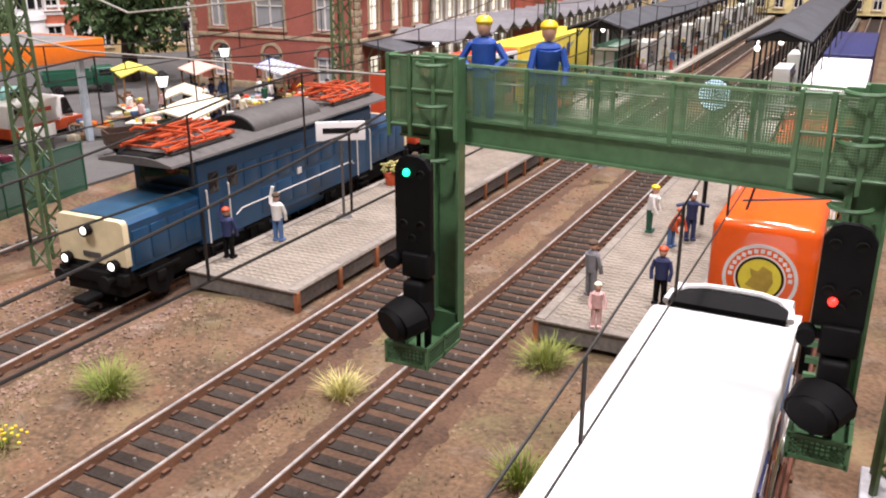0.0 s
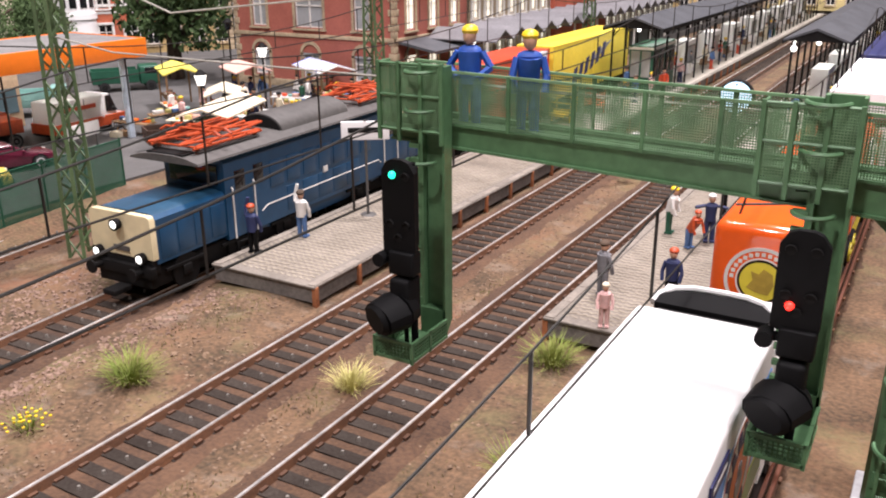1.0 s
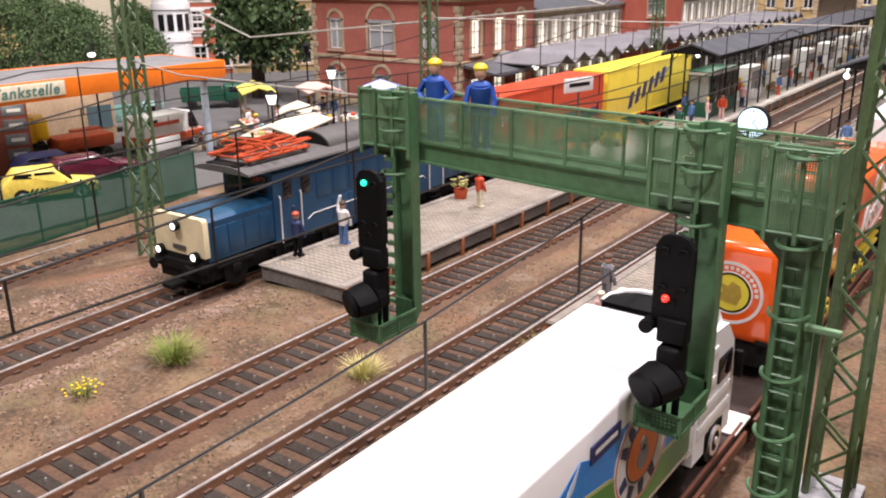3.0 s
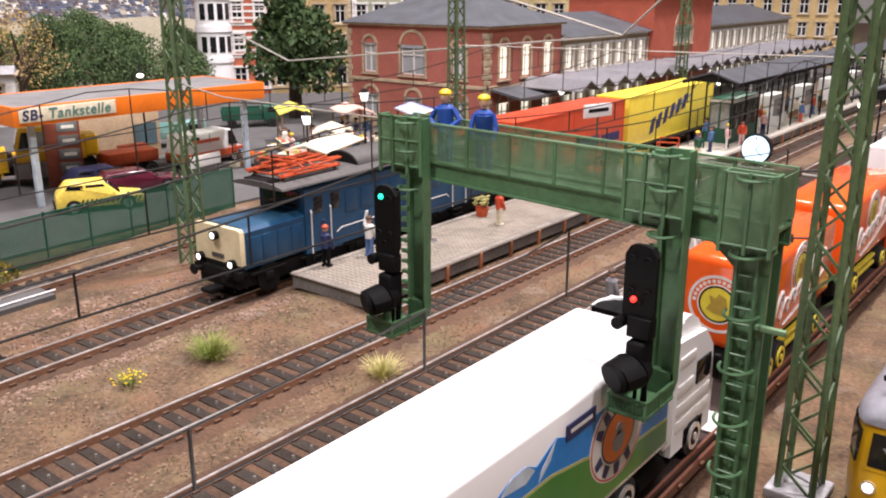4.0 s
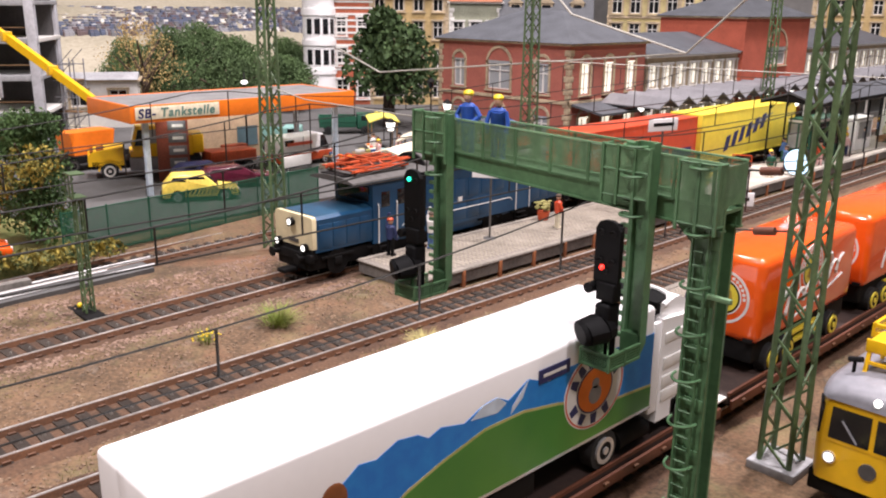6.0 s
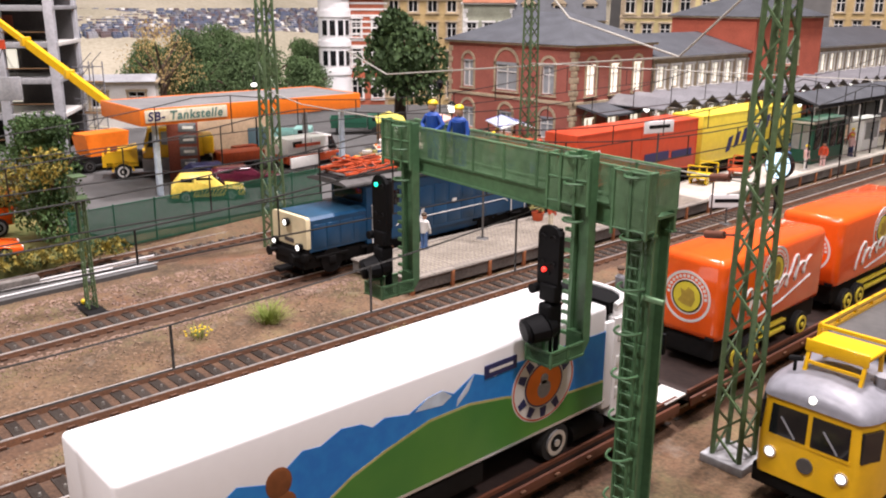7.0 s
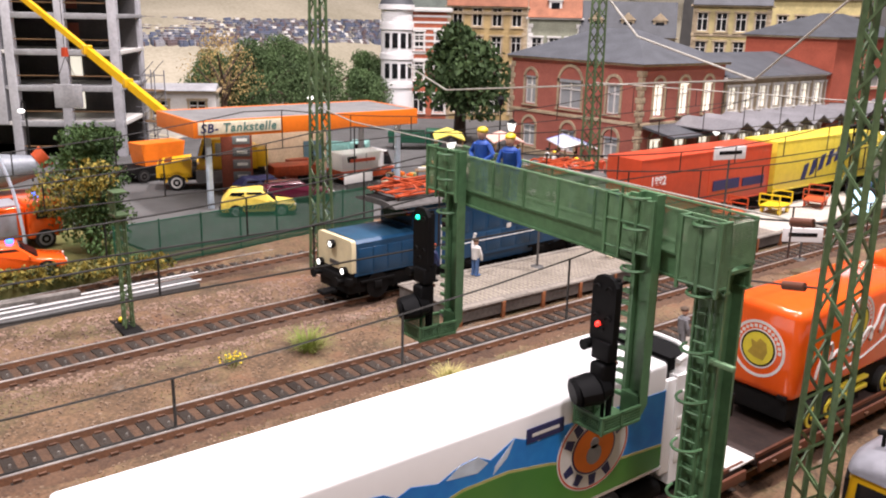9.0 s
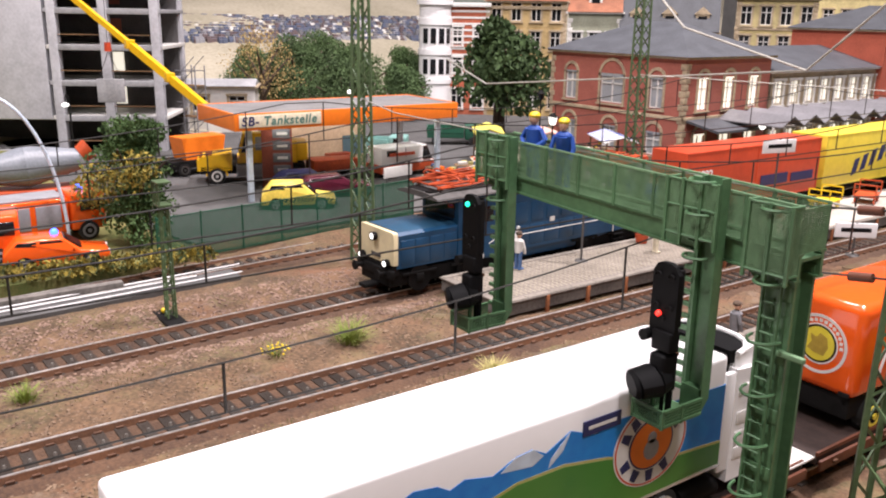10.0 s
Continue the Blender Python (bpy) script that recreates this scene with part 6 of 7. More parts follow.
kk = thing("petrol_kiosk", "tan petrol station kiosk with a dark window", "kiosk", -37.2, 28.6, TOWN)
part("kiosk_body", Shape().box(-1.5, 1.5, -2.0, 5.0, 0, 3.6, 0.03), mat("tan_wall", (0.52, 0.38, 0.24), 0.7), kk)
part("kiosk_window", Shape().box(1.45, 1.55, 2.8, 4.7, 1.0, 2.6), glass_mat("kiosk_glass", (0.10, 0.16, 0.18)), kk)
pb = thing("price_board", "tall rust-brown price board with four dark panels", "sign", -30.6, 23.2, TOWN, -22)
part("board", Shape().box(-0.15, 0.15, -1.1, 1.1, 0, 4.6, 0.03), mat("board_brown", (0.26, 0.06, 0.035), 0.5), pb)
for k in range(4):
    part("price_panel", Shape().box(0.14, 0.2, -0.3, 0.95, 1.0 + 0.88 * k, 1.65 + 0.88 * k, 0.02), cloth_grey, pb, "dark grey price panel")
    part("price_bar", Shape().box(0.19, 0.22, 0.0, 0.75, 1.22 + 0.88 * k, 1.42 + 0.88 * k), offwhite, pb, "pale bar in place of the price")
for k in range(2):
    pu = thing("fuel_pump", "orange and grey fuel pump on the forecourt", "fuel pump", -33.0, 29.5 + 5 * k, TOWN, 0, group="fuel pumps")
    part("pump_body", Shape().box(-0.4, 0.4, -1.0, 1.0, 0, 1.7, 0.05), panto, pu)
    part("pump_face", Shape().box(0.38, 0.45, -0.8, 0.8, 0.7, 1.2), soft_black, pu)


def car(name, x, y, rz, m, label, ln=4.7, w=1.95, h=1.6, kind="hatch", glass=pane_m, category="car"):
    t = thing(name, label, category, x, y, TOWN, rz, group="parked vehicles")
    a = ln / 2
    if kind == "van":
        prof = [(-a, 0.35), (a, 0.35), (a, 1.0), (a * 0.82, 1.15), (a * 0.62, h), (-a, h)]
        win = [(a * 0.5, 1.25), (a * 0.8, 1.2), (a * 0.64, h - 0.12), (a * 0.5, h - 0.12)]
    else:
        prof = [(-a, 0.3), (a, 0.3), (a, 0.75), (a * 0.45, 0.95), (a * 0.12, h), (-a * 0.72, h), (-a * 0.98, 0.95)]
        win = [(-a * 0.82, 0.98), (a * 0.32, 0.98), (a * 0.06, h - 0.1), (-a * 0.68, h - 0.1)]
    bm = bmesh.new()
    fr = [bm.verts.new((-w / 2, p, q)) for p, q in prof]
    f = bm.faces.new(fr)
    ex = bmesh.ops.extrude_face_region(bm, geom=[f])
    for v in ex["geom"]:
        if isinstance(v, bmesh.types.BMVert):
            v.co.x = w / 2
    for v in bm.verts:
        if v.co.z > 1.0:
            v.co.x *= 0.86
    bmesh.ops.bevel(bm, geom=bm.edges[:], offset=0.09, segments=2, profile=0.5, affect="EDGES")
    bm.verts.index_update()
    s = Shape().add([v.co for v in bm.verts], [[q.index for q in fc.verts] for fc in bm.faces])
    bm.free()
    part("body", s, m, t, smooth=50)
    if kind == "van":
        panes = [win]
        screen = [(a * 0.83, 1.2), (a * 0.65, h - 0.1), (a * 0.68, h - 0.08), (a * 0.87, 1.22)]
    else:
        panes = [[(-a * 0.86, 1.02), (-a * 0.36, 1.0), (-a * 0.36, h - 0.1), (-a * 0.7, h - 0.1)], [(-a * 0.3, 1.0), (a * 0.34, 1.0), (a * 0.08, h - 0.1), (-a * 0.3, h - 0.1)]]
        screen = [(a * 0.44, 1.0), (a * 0.14, h - 0.06), (a * 0.17, h - 0.04), (a * 0.48, 1.02)]
    for sx in (-1, 1):
        for w_pts in panes:
            part("side_window", Shape().prism(w_pts, "x", sx * w * 0.43 - 0.05, sx * w * 0.43 + 0.05), glass, t)
    part("windscreen", Shape().prism(screen, "x", -w * 0.36, w * 0.36), pane_m, t)
    for e, nm in ((a, "front_bumper"), (-a, "rear_bumper")):
        part(nm, Shape().box(-w * 0.47, w * 0.47, e - 0.1, e + 0.1, 0.3, 0.5, 0.05), soft_black, t)
    for sx in (-1, 1):
        part("mirror", Shape().box(sx * (w * 0.5 + 0.06) - 0.07, sx * (w * 0.5 + 0.06) + 0.07, a * 0.3, a * 0.3 + 0.1, 0.98, 1.14, 0.03), m, t)
        for yy in (-a * 0.6, a * 0.62):
            part("wheel_arch", Shape().ring((sx * (w / 2 - 0.01), yy, 0.36), "x", 0.0, 0.45, sx * 0.03, 16), soft_black, t)
            wheel("wheel", t, sx * (w / 2 - 0.1), yy, 0.36, 0.36, sx * 0.26, chrome, Matrix())
    li = Shape()
    for sx in (-0.7, 0.7):
        li.box(sx * w / 2 - 0.15, sx * w / 2 + 0.15, a - 0.04, a + 0.03, 0.55, 0.75, 0.02)
    part("headlamp", li, offwhite, t)
    return t


hb = car("hatchback", -24.0, 21.6, -25, mat("pale_yellow", (0.80, 0.60, 0.10), 0.35), "yellow hatchback with dark sill stripe by the fence", 4.8, 2.0, 1.7)
for k in range(14):
    y = -1.1 + 0.24 * k
    part("sill_stripe", Shape().prism([(y, 0.52), (y + 0.1, 0.52), (y + 0.24, 0.78), (y + 0.14, 0.78)], "x", 0.98, 1.03), soft_black, hb, "black slanted warning stripe")
car("saloon_car", -26.0, 25.4, -12, maroon, "dark maroon saloon car on the forecourt", 5.2, 2.0, 1.5)
car("saloon_car", -28.4, 24.6, -12, navy, "dark blue saloon car at the pumps", 5.0, 2.0, 1.5)
v = car("delivery_van", -30.4, 33.9, 3, white, "white and orange delivery van", 5.4, 2.2, 2.4, "van", category="van")
part("rear_side_window", Shape().box(0.9, 1.0, -2.2, -1.3, 1.55, 2.15, 0.03), pane_m, v)
part("sliding_door_line", Shape().box(0.93, 1.0, -0.4, -0.36, 1.1, 2.3), railcar_g, v)
part("orange_band", Shape().box(-1.13, 1.13, -2.8, 2.75, 0.4, 1.05, 0.05), panto, v)
part("lettering_bar", Shape().box(1.06, 1.12, -2.0, 0.4, 1.7, 1.95), redc, v)
for x, y, rz, m, lb in ((-38.4, 36.4, -40, teal, "pale green tipping trailer"), (-41.5, 47, -35, dkgreen, "dark green farm trailer"), (-21.3, 33.9, -30, teal, "pale green pickup truck with dark brown bed")):
    t = thing("farm_trailer" if m is not teal or y > 36 else "pickup_truck", lb, "trailer", x, y, TOWN, rz, group="market vehicles")
    if y < 36:
        t.matrix_basis = t.matrix_basis @ Matrix.Scale(0.82, 4)
    part("bed", Shape().box(-1.0, 1.0, -2.6, 1.0, 0.7, 1.2, 0.03), m if y > 36 else dark_wood, t)
    part("bed_sides", Shape().box(-1.05, -0.95, -2.6, 1.0, 1.2, 1.75).box(0.95, 1.05, -2.6, 1.0, 1.2, 1.75).box(-1.0, 1.0, -2.65, -2.55, 1.2, 1.75), m if y > 36 else dark_wood, t)
    part("cab", Shape().box(-0.95, 0.95, 1.1, 2.7, 0.5, 2.0, 0.15), m, t)
    part("cab_window", Shape().box(-0.97, 0.97, 1.5, 2.45, 1.35, 1.85, 0.05), pane_m, t)
    for sx in (-1, 1):
        for yy in (-1.7, 1.9):
            wheel("wheel", t, sx * 0.9, yy, 0.42, 0.42, sx * 0.3, tyre_m, Matrix())
for x, y, m, lb in ((-26.5, 31.0, offwhite, "white bollard board by the fence"),):
    t = thing("advert_board", lb, "sign", x, y, TOWN, 10)
    part("panel", Shape().box(-0.05, 0.05, -1.4, 1.4, 0.7, 1.5, 0.02), m, t)
    for yy in (-1.1, 1.1):
        part("leg", Shape().bar((0, yy, 0), (0, yy, 0.8), 0.08, 0.08), roofgrey, t)


# yellow truck crane
cr = thing("truck_crane", "yellow mobile crane with its long boom raised", "crane", -33.9, 23.2, TOWN, 158)
part("carrier", Shape().box(-1.3, 1.3, -3.4, 4.3, 0.75, 1.35, 0.06), soft_black, cr, "dark carrier frame")
part("bonnet", Shape().prism([(2.0, 1.0), (4.5, 1.0), (4.5, 1.75), (4.1, 2.05), (2.0, 2.3)], "x", -1.3, 1.3), railcar_y, cr, "yellow low driver's bonnet", smooth=30)
part("bonnet_window", Shape().prism([(3.4, 2.1), (4.3, 1.95), (4.34, 2.0), (3.4, 2.16)], "x", -1.1, 1.1), pane_m, cr)
part("mudguard", Shape().ring((-1.3, 3.1, 0.62), "x", 0.66, 0.8, 0.5, 16, 0, 0.0, math.pi), railcar_y, cr)
for yy in (-1.0, 0.15, 1.2):
    part("tool_box", Shape().box(-1.42, -0.9, yy - 0.5, yy + 0.5, 0.55, 1.45, 0.05), railcar_g, cr, "grey tool box")
part("superstructure", Shape().prism([(-2.8, 1.5), (1.6, 1.5), (1.6, 1.9), (0.2, 2.3), (-0.8, 3.1), (-2.8, 3.1)], "x", -1.2, 1.2), railcar_y, cr, "yellow crane upper works", smooth=30)
part("operator_cab", Shape().prism([(-0.6, 1.7), (1.4, 1.7), (1.5, 2.5), (1.15, 3.75), (-0.6, 3.75)], "x", -1.4, -0.2), railcar_y, cr, "yellow operator's cab", smooth=30)
part("operator_window", Shape().prism([(0.45, 2.35), (1.3, 2.35), (1.02, 3.5), (0.45, 3.5)], "x", -1.44, -1.37), pane_m, cr)
part("operator_window", Shape().box(-1.44, -1.37, -0.4, 0.25, 2.5, 3.5, 0.02), grey_pane, cr)
part("cab_roof_window", Shape().prism([(1.18, 3.6), (1.5, 2.5), (1.54, 2.5), (1.22, 3.6)], "x", -1.3, -0.3), pane_m, cr)
part("counterweight", Shape().box(-1.25, 1.25, -3.6, -2.7, 1.6, 3.0, 0.15), railcar_y, cr)
part("winch_drum", Shape().rod((-0.7, -1.7, 3.25), (0.7, -1.7, 3.25), 0.35, n=14), railcar_g, cr)
for yy in (-2.7, -1.6, 3.1):
    for sx in (-1, 1):
        wheel("wheel", cr, sx * 1.15, yy, 0.6, 0.6, sx * 0.4, offwhite, Matrix())
ob = thing("orange_hopper", "orange-brown hopper truck parked behind the crane", "truck", -39.5, 20.5, TOWN, 10)
part("hopper", Shape().prism([(-1.6, 1.2), (1.6, 1.2), (1.9, 2.9), (-1.9, 2.9)], "x", -1.0, 1.0), fasciam, ob, smooth=0)
part("chassis", Shape().box(-1.2, 1.2, -3.0, 3.0, 0.6, 1.2, 0.04), soft_black, ob)
for yy in (-1.9, 1.9):
    for sx in (-1, 1):
        wheel("wheel", ob, sx * 1.05, yy, 0.5, 0.5, sx * 0.35, roofgrey, Matrix())
fl = thing("flatbed_cart", "orange flatbed cart on the forecourt", "cart", -31.2, 28.0, TOWN, -8)
part("cart_bed", Shape().box(-1.0, 1.0, -1.8, 1.8, 0.9, 1.7, 0.04), panto, fl)
for yy in (-1.2, 1.2):
    for sx in (-1, 1):
        wheel("wheel", fl, sx * 0.85, yy, 0.45, 0.45, sx * 0.3, roofgrey, Matrix())
# glowing strips added for the white glints under the soffit, to brighten the forecourt
for yy in (-4.5, 0.5, 5.5):
    part("canopy_light", Shape().box(-1.3, 1.3, yy - 0.4, yy + 0.4, 5.07, 5.15, 0.02), canopy_lit, ps, "lit white strip added to brighten what stands below")
boom = Shape().bar((-36.2, 20.6, 5.4), (-43.0, 16.7, 10.3), 0.5, 0.56)
boom.bar((-43.0, 16.7, 10.3), (-50.0, 12.7, 15.3), 0.36, 0.42)
for f in (0.0, 0.5, 0.98):
    c = Vector((-36.2, 20.6, 5.4)).lerp(Vector((-43.0, 16.7, 10.3)), f)
    boom.box(c.x - 0.34, c.x + 0.34, c.y - 0.34, c.y + 0.34, c.z - 0.36, c.z + 0.36, 0.05)
bo = part("boom", boom, railcar_y, cr, "long yellow telescopic boom")
bo.matrix_parent_inverse = cr.matrix_basis.inverted()

# market stalls


def stall(x, y, rz, w, d, h, m, label, stripes=None, frame_m=wood):
    t = thing("market_stall", label, "market stall", x, y, TOWN, rz, group="market stalls")
    part("awning", Shape().prism([(-d / 2, h - 0.45), (0, h), (d / 2, h - 0.45), (d / 2, h - 0.55), (0, h - 0.1), (-d / 2, h - 0.55)], "x", -w / 2, w / 2), m, t)
    if stripes:
        s = Shape()
        for k in range(int(w / 0.6)):
            a = -w / 2 + 0.6 * k
            for sg in (-1, 1):
                v = [(a, 0, h + 0.01), (a + 0.28, 0, h + 0.01), (a + 0.28, sg * d / 2, h - 0.44), (a, sg * d / 2, h - 0.44)]
                s.add(v, [(0, 1, 2, 3)])
        part("awning_stripes", s, stripes, t, smooth=0)
    for sx in (-1, 1):
        for sy in (-1, 1):
            part("stall_post", Shape().bar((sx * w * 0.46, sy * d * 0.42, 0), (sx * w * 0.46, sy * d * 0.42, h - 0.5), 0.12, 0.12), frame_m, t)
    part("counter", Shape().box(-w * 0.45, w * 0.45, -d * 0.4, -d * 0.1, 0.7, 0.9, 0.02), frame_m, t)
    g = Shape()
    for k in range(16):
        g.ball((rng.uniform(-w * 0.42, w * 0.42), rng.uniform(-d * 0.38, -d * 0.12), 0.98), 0.13, 1, 1, 0.8, 6, k % 3)
    part("goods", g, [redc, tuft2_m, offwhite], t, "small colourful goods")
    return t


stall(-31.5, 43.4, -35, 4.6, 2.6, 3.2, awning_y, "market stall with yellow lettered awning")
stall(-20.6, 36.6, -70, 6.0, 3.2, 2.5, awning_c, "market stall with flat cream awning")
stall(-28.6, 47.4, -30, 4.2, 2.8, 3.0, awning_p, "wooden market stall with pink roof")
stall(-24.2, 51.2, -30, 5.6, 3.0, 2.9, white, "market stall with blue and white striped awning", cloth_blue)
stall(-26.0, 42.2, -50, 4.0, 2.4, 2.2, awning_c, "low market stall with pale cloth")
for k in range(26):
    figurine(rng.uniform(-30, -19), rng.uniform(38, 51), TOWN, rng.uniform(0, 360), rng.choice(mixc), rng.choice(mixc), rng.choice([bark, helmet_y, soft_black]), "small figurine at the market")
for k in range(14):
    bx = Shape().box(-0.35, 0.35, -0.3, 0.3, 0, 0.35, 0.02)
    ob = solo("market_crate", bx, rng.choice([wood, awning_c, teal, panto]), "small crate of market goods", "crate", at=spot(rng.uniform(-28, -19), rng.uniform(33, 47), TOWN, 0, 0, rng.uniform(0, 90)), group="market crates")


goods_m = [redc, tuft2_m, offwhite, awning_p, cloth_jean, helmet_y, fasciam, teal]
for x, y, rz, m in ((-24.6, 37.6, 20, awning_c), (-27.4, 38.6, 60, wood), (-23.2, 40.6, -20, offwhite), (-26.6, 45.2, 10, awning_p), (-22.4, 45.4, 40, wood), (-29.6, 40.8, -30, awning_c), (-24.4, 47.4, 15, offwhite), (-20.6, 41.6, 30, awning_c), (-27.2, 35.4, 5, wood), (-21.4, 49.0, -15, awning_y)):
    t = thing("market_table", "trestle table heaped with colourful market goods", "table", x, y, TOWN, rz, group="market tables")
    part("table_top", Shape().box(-1.4, 1.4, -0.5, 0.5, 0.72, 0.8, 0.02), m, t)
    for sx in (-1.2, 1.2):
        part("trestle", Shape().bar((sx, -0.4, 0), (sx, 0.0, 0.72), 0.08, 0.08).bar((sx, 0.4, 0), (sx, 0.0, 0.72), 0.08, 0.08), wood, t)
    for k in range(9):
        gx, gy, e = rng.uniform(-1.2, 1.2), rng.uniform(-0.38, 0.38), rng.uniform(0.1, 0.24)
        part("goods_box", Shape().box(gx - e, gx + e, gy - 0.13, gy + 0.13, 0.8, 0.85 + e, 0.04), rng.choice(goods_m), t)


def street_lamp(x, y, h, label, gooseneck=False, glass=lit):
    t = thing("street_lamp", label, "street lamp", x, y, TOWN, 0, group="street lamps")
    if gooseneck:
        part("lamp_post", Shape().line([(0, 0, 0), (0, 0, h), (0.15, -0.1, h + 0.45), (0.5, -0.3, h + 0.55), (0.75, -0.45, h + 0.1)], 0.07, 7), soft_black, t)
        part("lamp_glass", Shape().ball((0.75, -0.45, h - 0.15), 0.26, 1, 1, 0.6, 10), lit, t, "lit white lamp")
    else:
        part("lamp_post", Shape().rod((0, 0, 0), (0, 0, h - 0.6), 0.09, 0.06, 8), soft_black, t)
        part("lamp_glass", Shape().rod((0, 0, h - 0.6), (0, 0, h), 0.2, 0.36, 6), glass, t, "lit white lantern glass" if glass is lit else "dull unlit lantern glass")
        part("lamp_cap", Shape().rod((0, 0, h), (0, 0, h + 0.3), 0.42, 0.1, 6), soft_black, t)
    return t


street_lamp(-22.5, 42.6, 4.9, "black street lamp with lit lantern by the market")
street_lamp(-21.2, 35.6, 4.1, "black street lamp with lit lantern behind the locomotive")
street_lamp(-33.8, 51.4, 5.4, "unlit black street lamp beside the station", glass=pane_m)
street_lamp(-33.5, 31.0, 6.6, "black gooseneck lamp behind the petrol station", True)
street_lamp(-43, 12.0, 5.6, "black lamp at the building site", True)

# fire brigade and site vehicles


def fire_engine(x, y, rz, label, ladder):
    t = thing("fire_engine", label, "fire engine", x, y, TOWN - 0.06, rz, group="emergency vehicles")
    part("body", Shape().box(-1.2, 1.2, -3.6, 1.6, 0.6, 2.5, 0.08), orange, t)
    part("cab", Shape().box(-1.2, 1.2, 1.7, 3.6, 0.6, 2.7, 0.15), orange, t)
    part("cab_window", Shape().box(-1.23, 1.23, 2.2, 3.4, 1.7, 2.4, 0.05), pane_m, t)
    for sx in (-1, 1):
        for k in range(3):
            part("roller_shutter", Shape().box(sx * 1.2 - 0.03, sx * 1.2 + 0.03, -3.3 + 1.6 * k, -2.0 + 1.6 * k, 0.95, 2.2, 0.02), railcar_g, t, "grey roller shutter")
        for yy in (-2.3, 2.6):
            wheel("wheel", t, sx * 1.05, yy, 0.55, 0.55, sx * 0.35, railcar_g, Matrix())
    part("blue_light", Shape().rod((0, 2.6, 2.7), (0, 2.6, 2.95), 0.18, n=10), blue_l, t, "glowing blue beacon")
    if ladder:
        ld = Shape()
        for sx in (-0.35, 0.35):
            ld.bar((sx, -3.4, 3.2), (sx, 3.0, 6.2), 0.08, 0.12)
        for k in range(14):
            f = k / 13
            ld.bar((-0.35, -3.4 + 6.4 * f, 3.2 + 3.0 * f), (0.35, -3.4 + 6.4 * f, 3.2 + 3.0 * f), 0.06, 0.06)
        part("turntable_ladder", ld, railcar_g, t)
        part("turntable", Shape().rod((0, -3.0, 2.4), (0, -3.0, 3.3), 0.7, 0.5, 12), railcar_g, t)
    part("roof_deck", Shape().box(-1.0, 1.0, -3.4, 1.5, 2.5, 2.62, 0.02), railcar_g, t)
    return t


fire_engine(-23.7, 5.4, 4, "orange-red fire engine with grey shutters on the lawn", False)
fire_engine(-20.6, 0.6, -10, "orange-red fire engine with a raised ladder", True)
c2 = car("estate_car", -18.2, 5.4, -8, orange, "orange-red emergency car with blue beacon", 4.9, 2.0, 1.6)
part("blue_light", Shape().ball((0, 0, 1.72), 0.2), blue_l, c2, "glowing blue beacon")
cm = thing("concrete_mixer_truck", "orange mixer truck with a blue-grey drum", "truck", -33.5, 7.0, TOWN - 0.06, 172)
part("chassis", Shape().box(-1.2, 1.2, -4, 4, 0.5, 1.2, 0.05), panto, cm)
part("drum", Shape().rod((0, -3.2, 2.9), (0, 0, 2.6), 0.7, 1.35, 18).rod((0, 0, 2.6), (0, 2.0, 2.4), 1.35, 0.9, 18), mat("drum", (0.24, 0.26, 0.29), 0.4), cm)
part("cab", Shape().box(-1.2, 1.2, 2.4, 4.2, 1.0, 3.2, 0.12), panto, cm)
part("chute", Shape().rod((0, -3.3, 3.2), (0, -3.9, 3.6), 0.6, 0.75, 10), panto, cm)
for yy in (-2.8, -1.6, 2.8):
    for sx in (-1, 1):
        wheel("wheel", cm, sx * 1.05, yy, 0.55, 0.55, sx * 0.35, railcar_g, Matrix())
ar = Shape()
pts = []
for k in range(13):
    a = math.radians(8 * k)
    pts.append((-22.2 + 0.6 * (1 - math.cos(a)) - 2 * (k / 12) ** 2, 6.9 - 3.4 * (1 - math.cos(a)), TOWN + 8.2 * math.sin(a)))
solo("arched_lamp_post", ar.tube(pts, 0.09, 8), iceblue, "curved pale metal lamp post on the lawn", "lamp post")

# ---- buildings ----


def facade(s, origin, u, n_out, w, h, holes, depth=0.25):
    """A wall sheet with real rectangular openings and reveals; u runs along it, n_out points outwards."""
    o, u, n_out = Vector(origin), Vector(u), Vector(n_out)
    us = sorted({0.0, w} | {c for hl in holes for c in hl[:2]})
    vs = sorted({0.0, h} | {c for hl in holes for c in hl[2:4]})
    up = Vector((0, 0, 1))
    for a, b in zip(us, us[1:]):
        for c, d in zip(vs, vs[1:]):
            if any(x0 < (a + b) / 2 < x1 and z0 < (c + d) / 2 < z1 for x0, x1, z0, z1 in holes):
                continue
            s.add([o + u * a + up * c, o + u * b + up * c, o + u * b + up * d, o + u * a + up * d], [(0, 1, 2, 3)])
    for x0, x1, z0, z1 in holes:
        c = [(x0, z0), (x1, z0), (x1, z1), (x0, z1)]
        for (a, za), (b, zb) in zip(c, c[1:] + c[:1]):
            s.add([o + u * a + up * za, o + u * b + up * zb, o + u * b + up * zb - n_out * depth, o + u * a + up * za - n_out * depth], [(0, 1, 2, 3)])


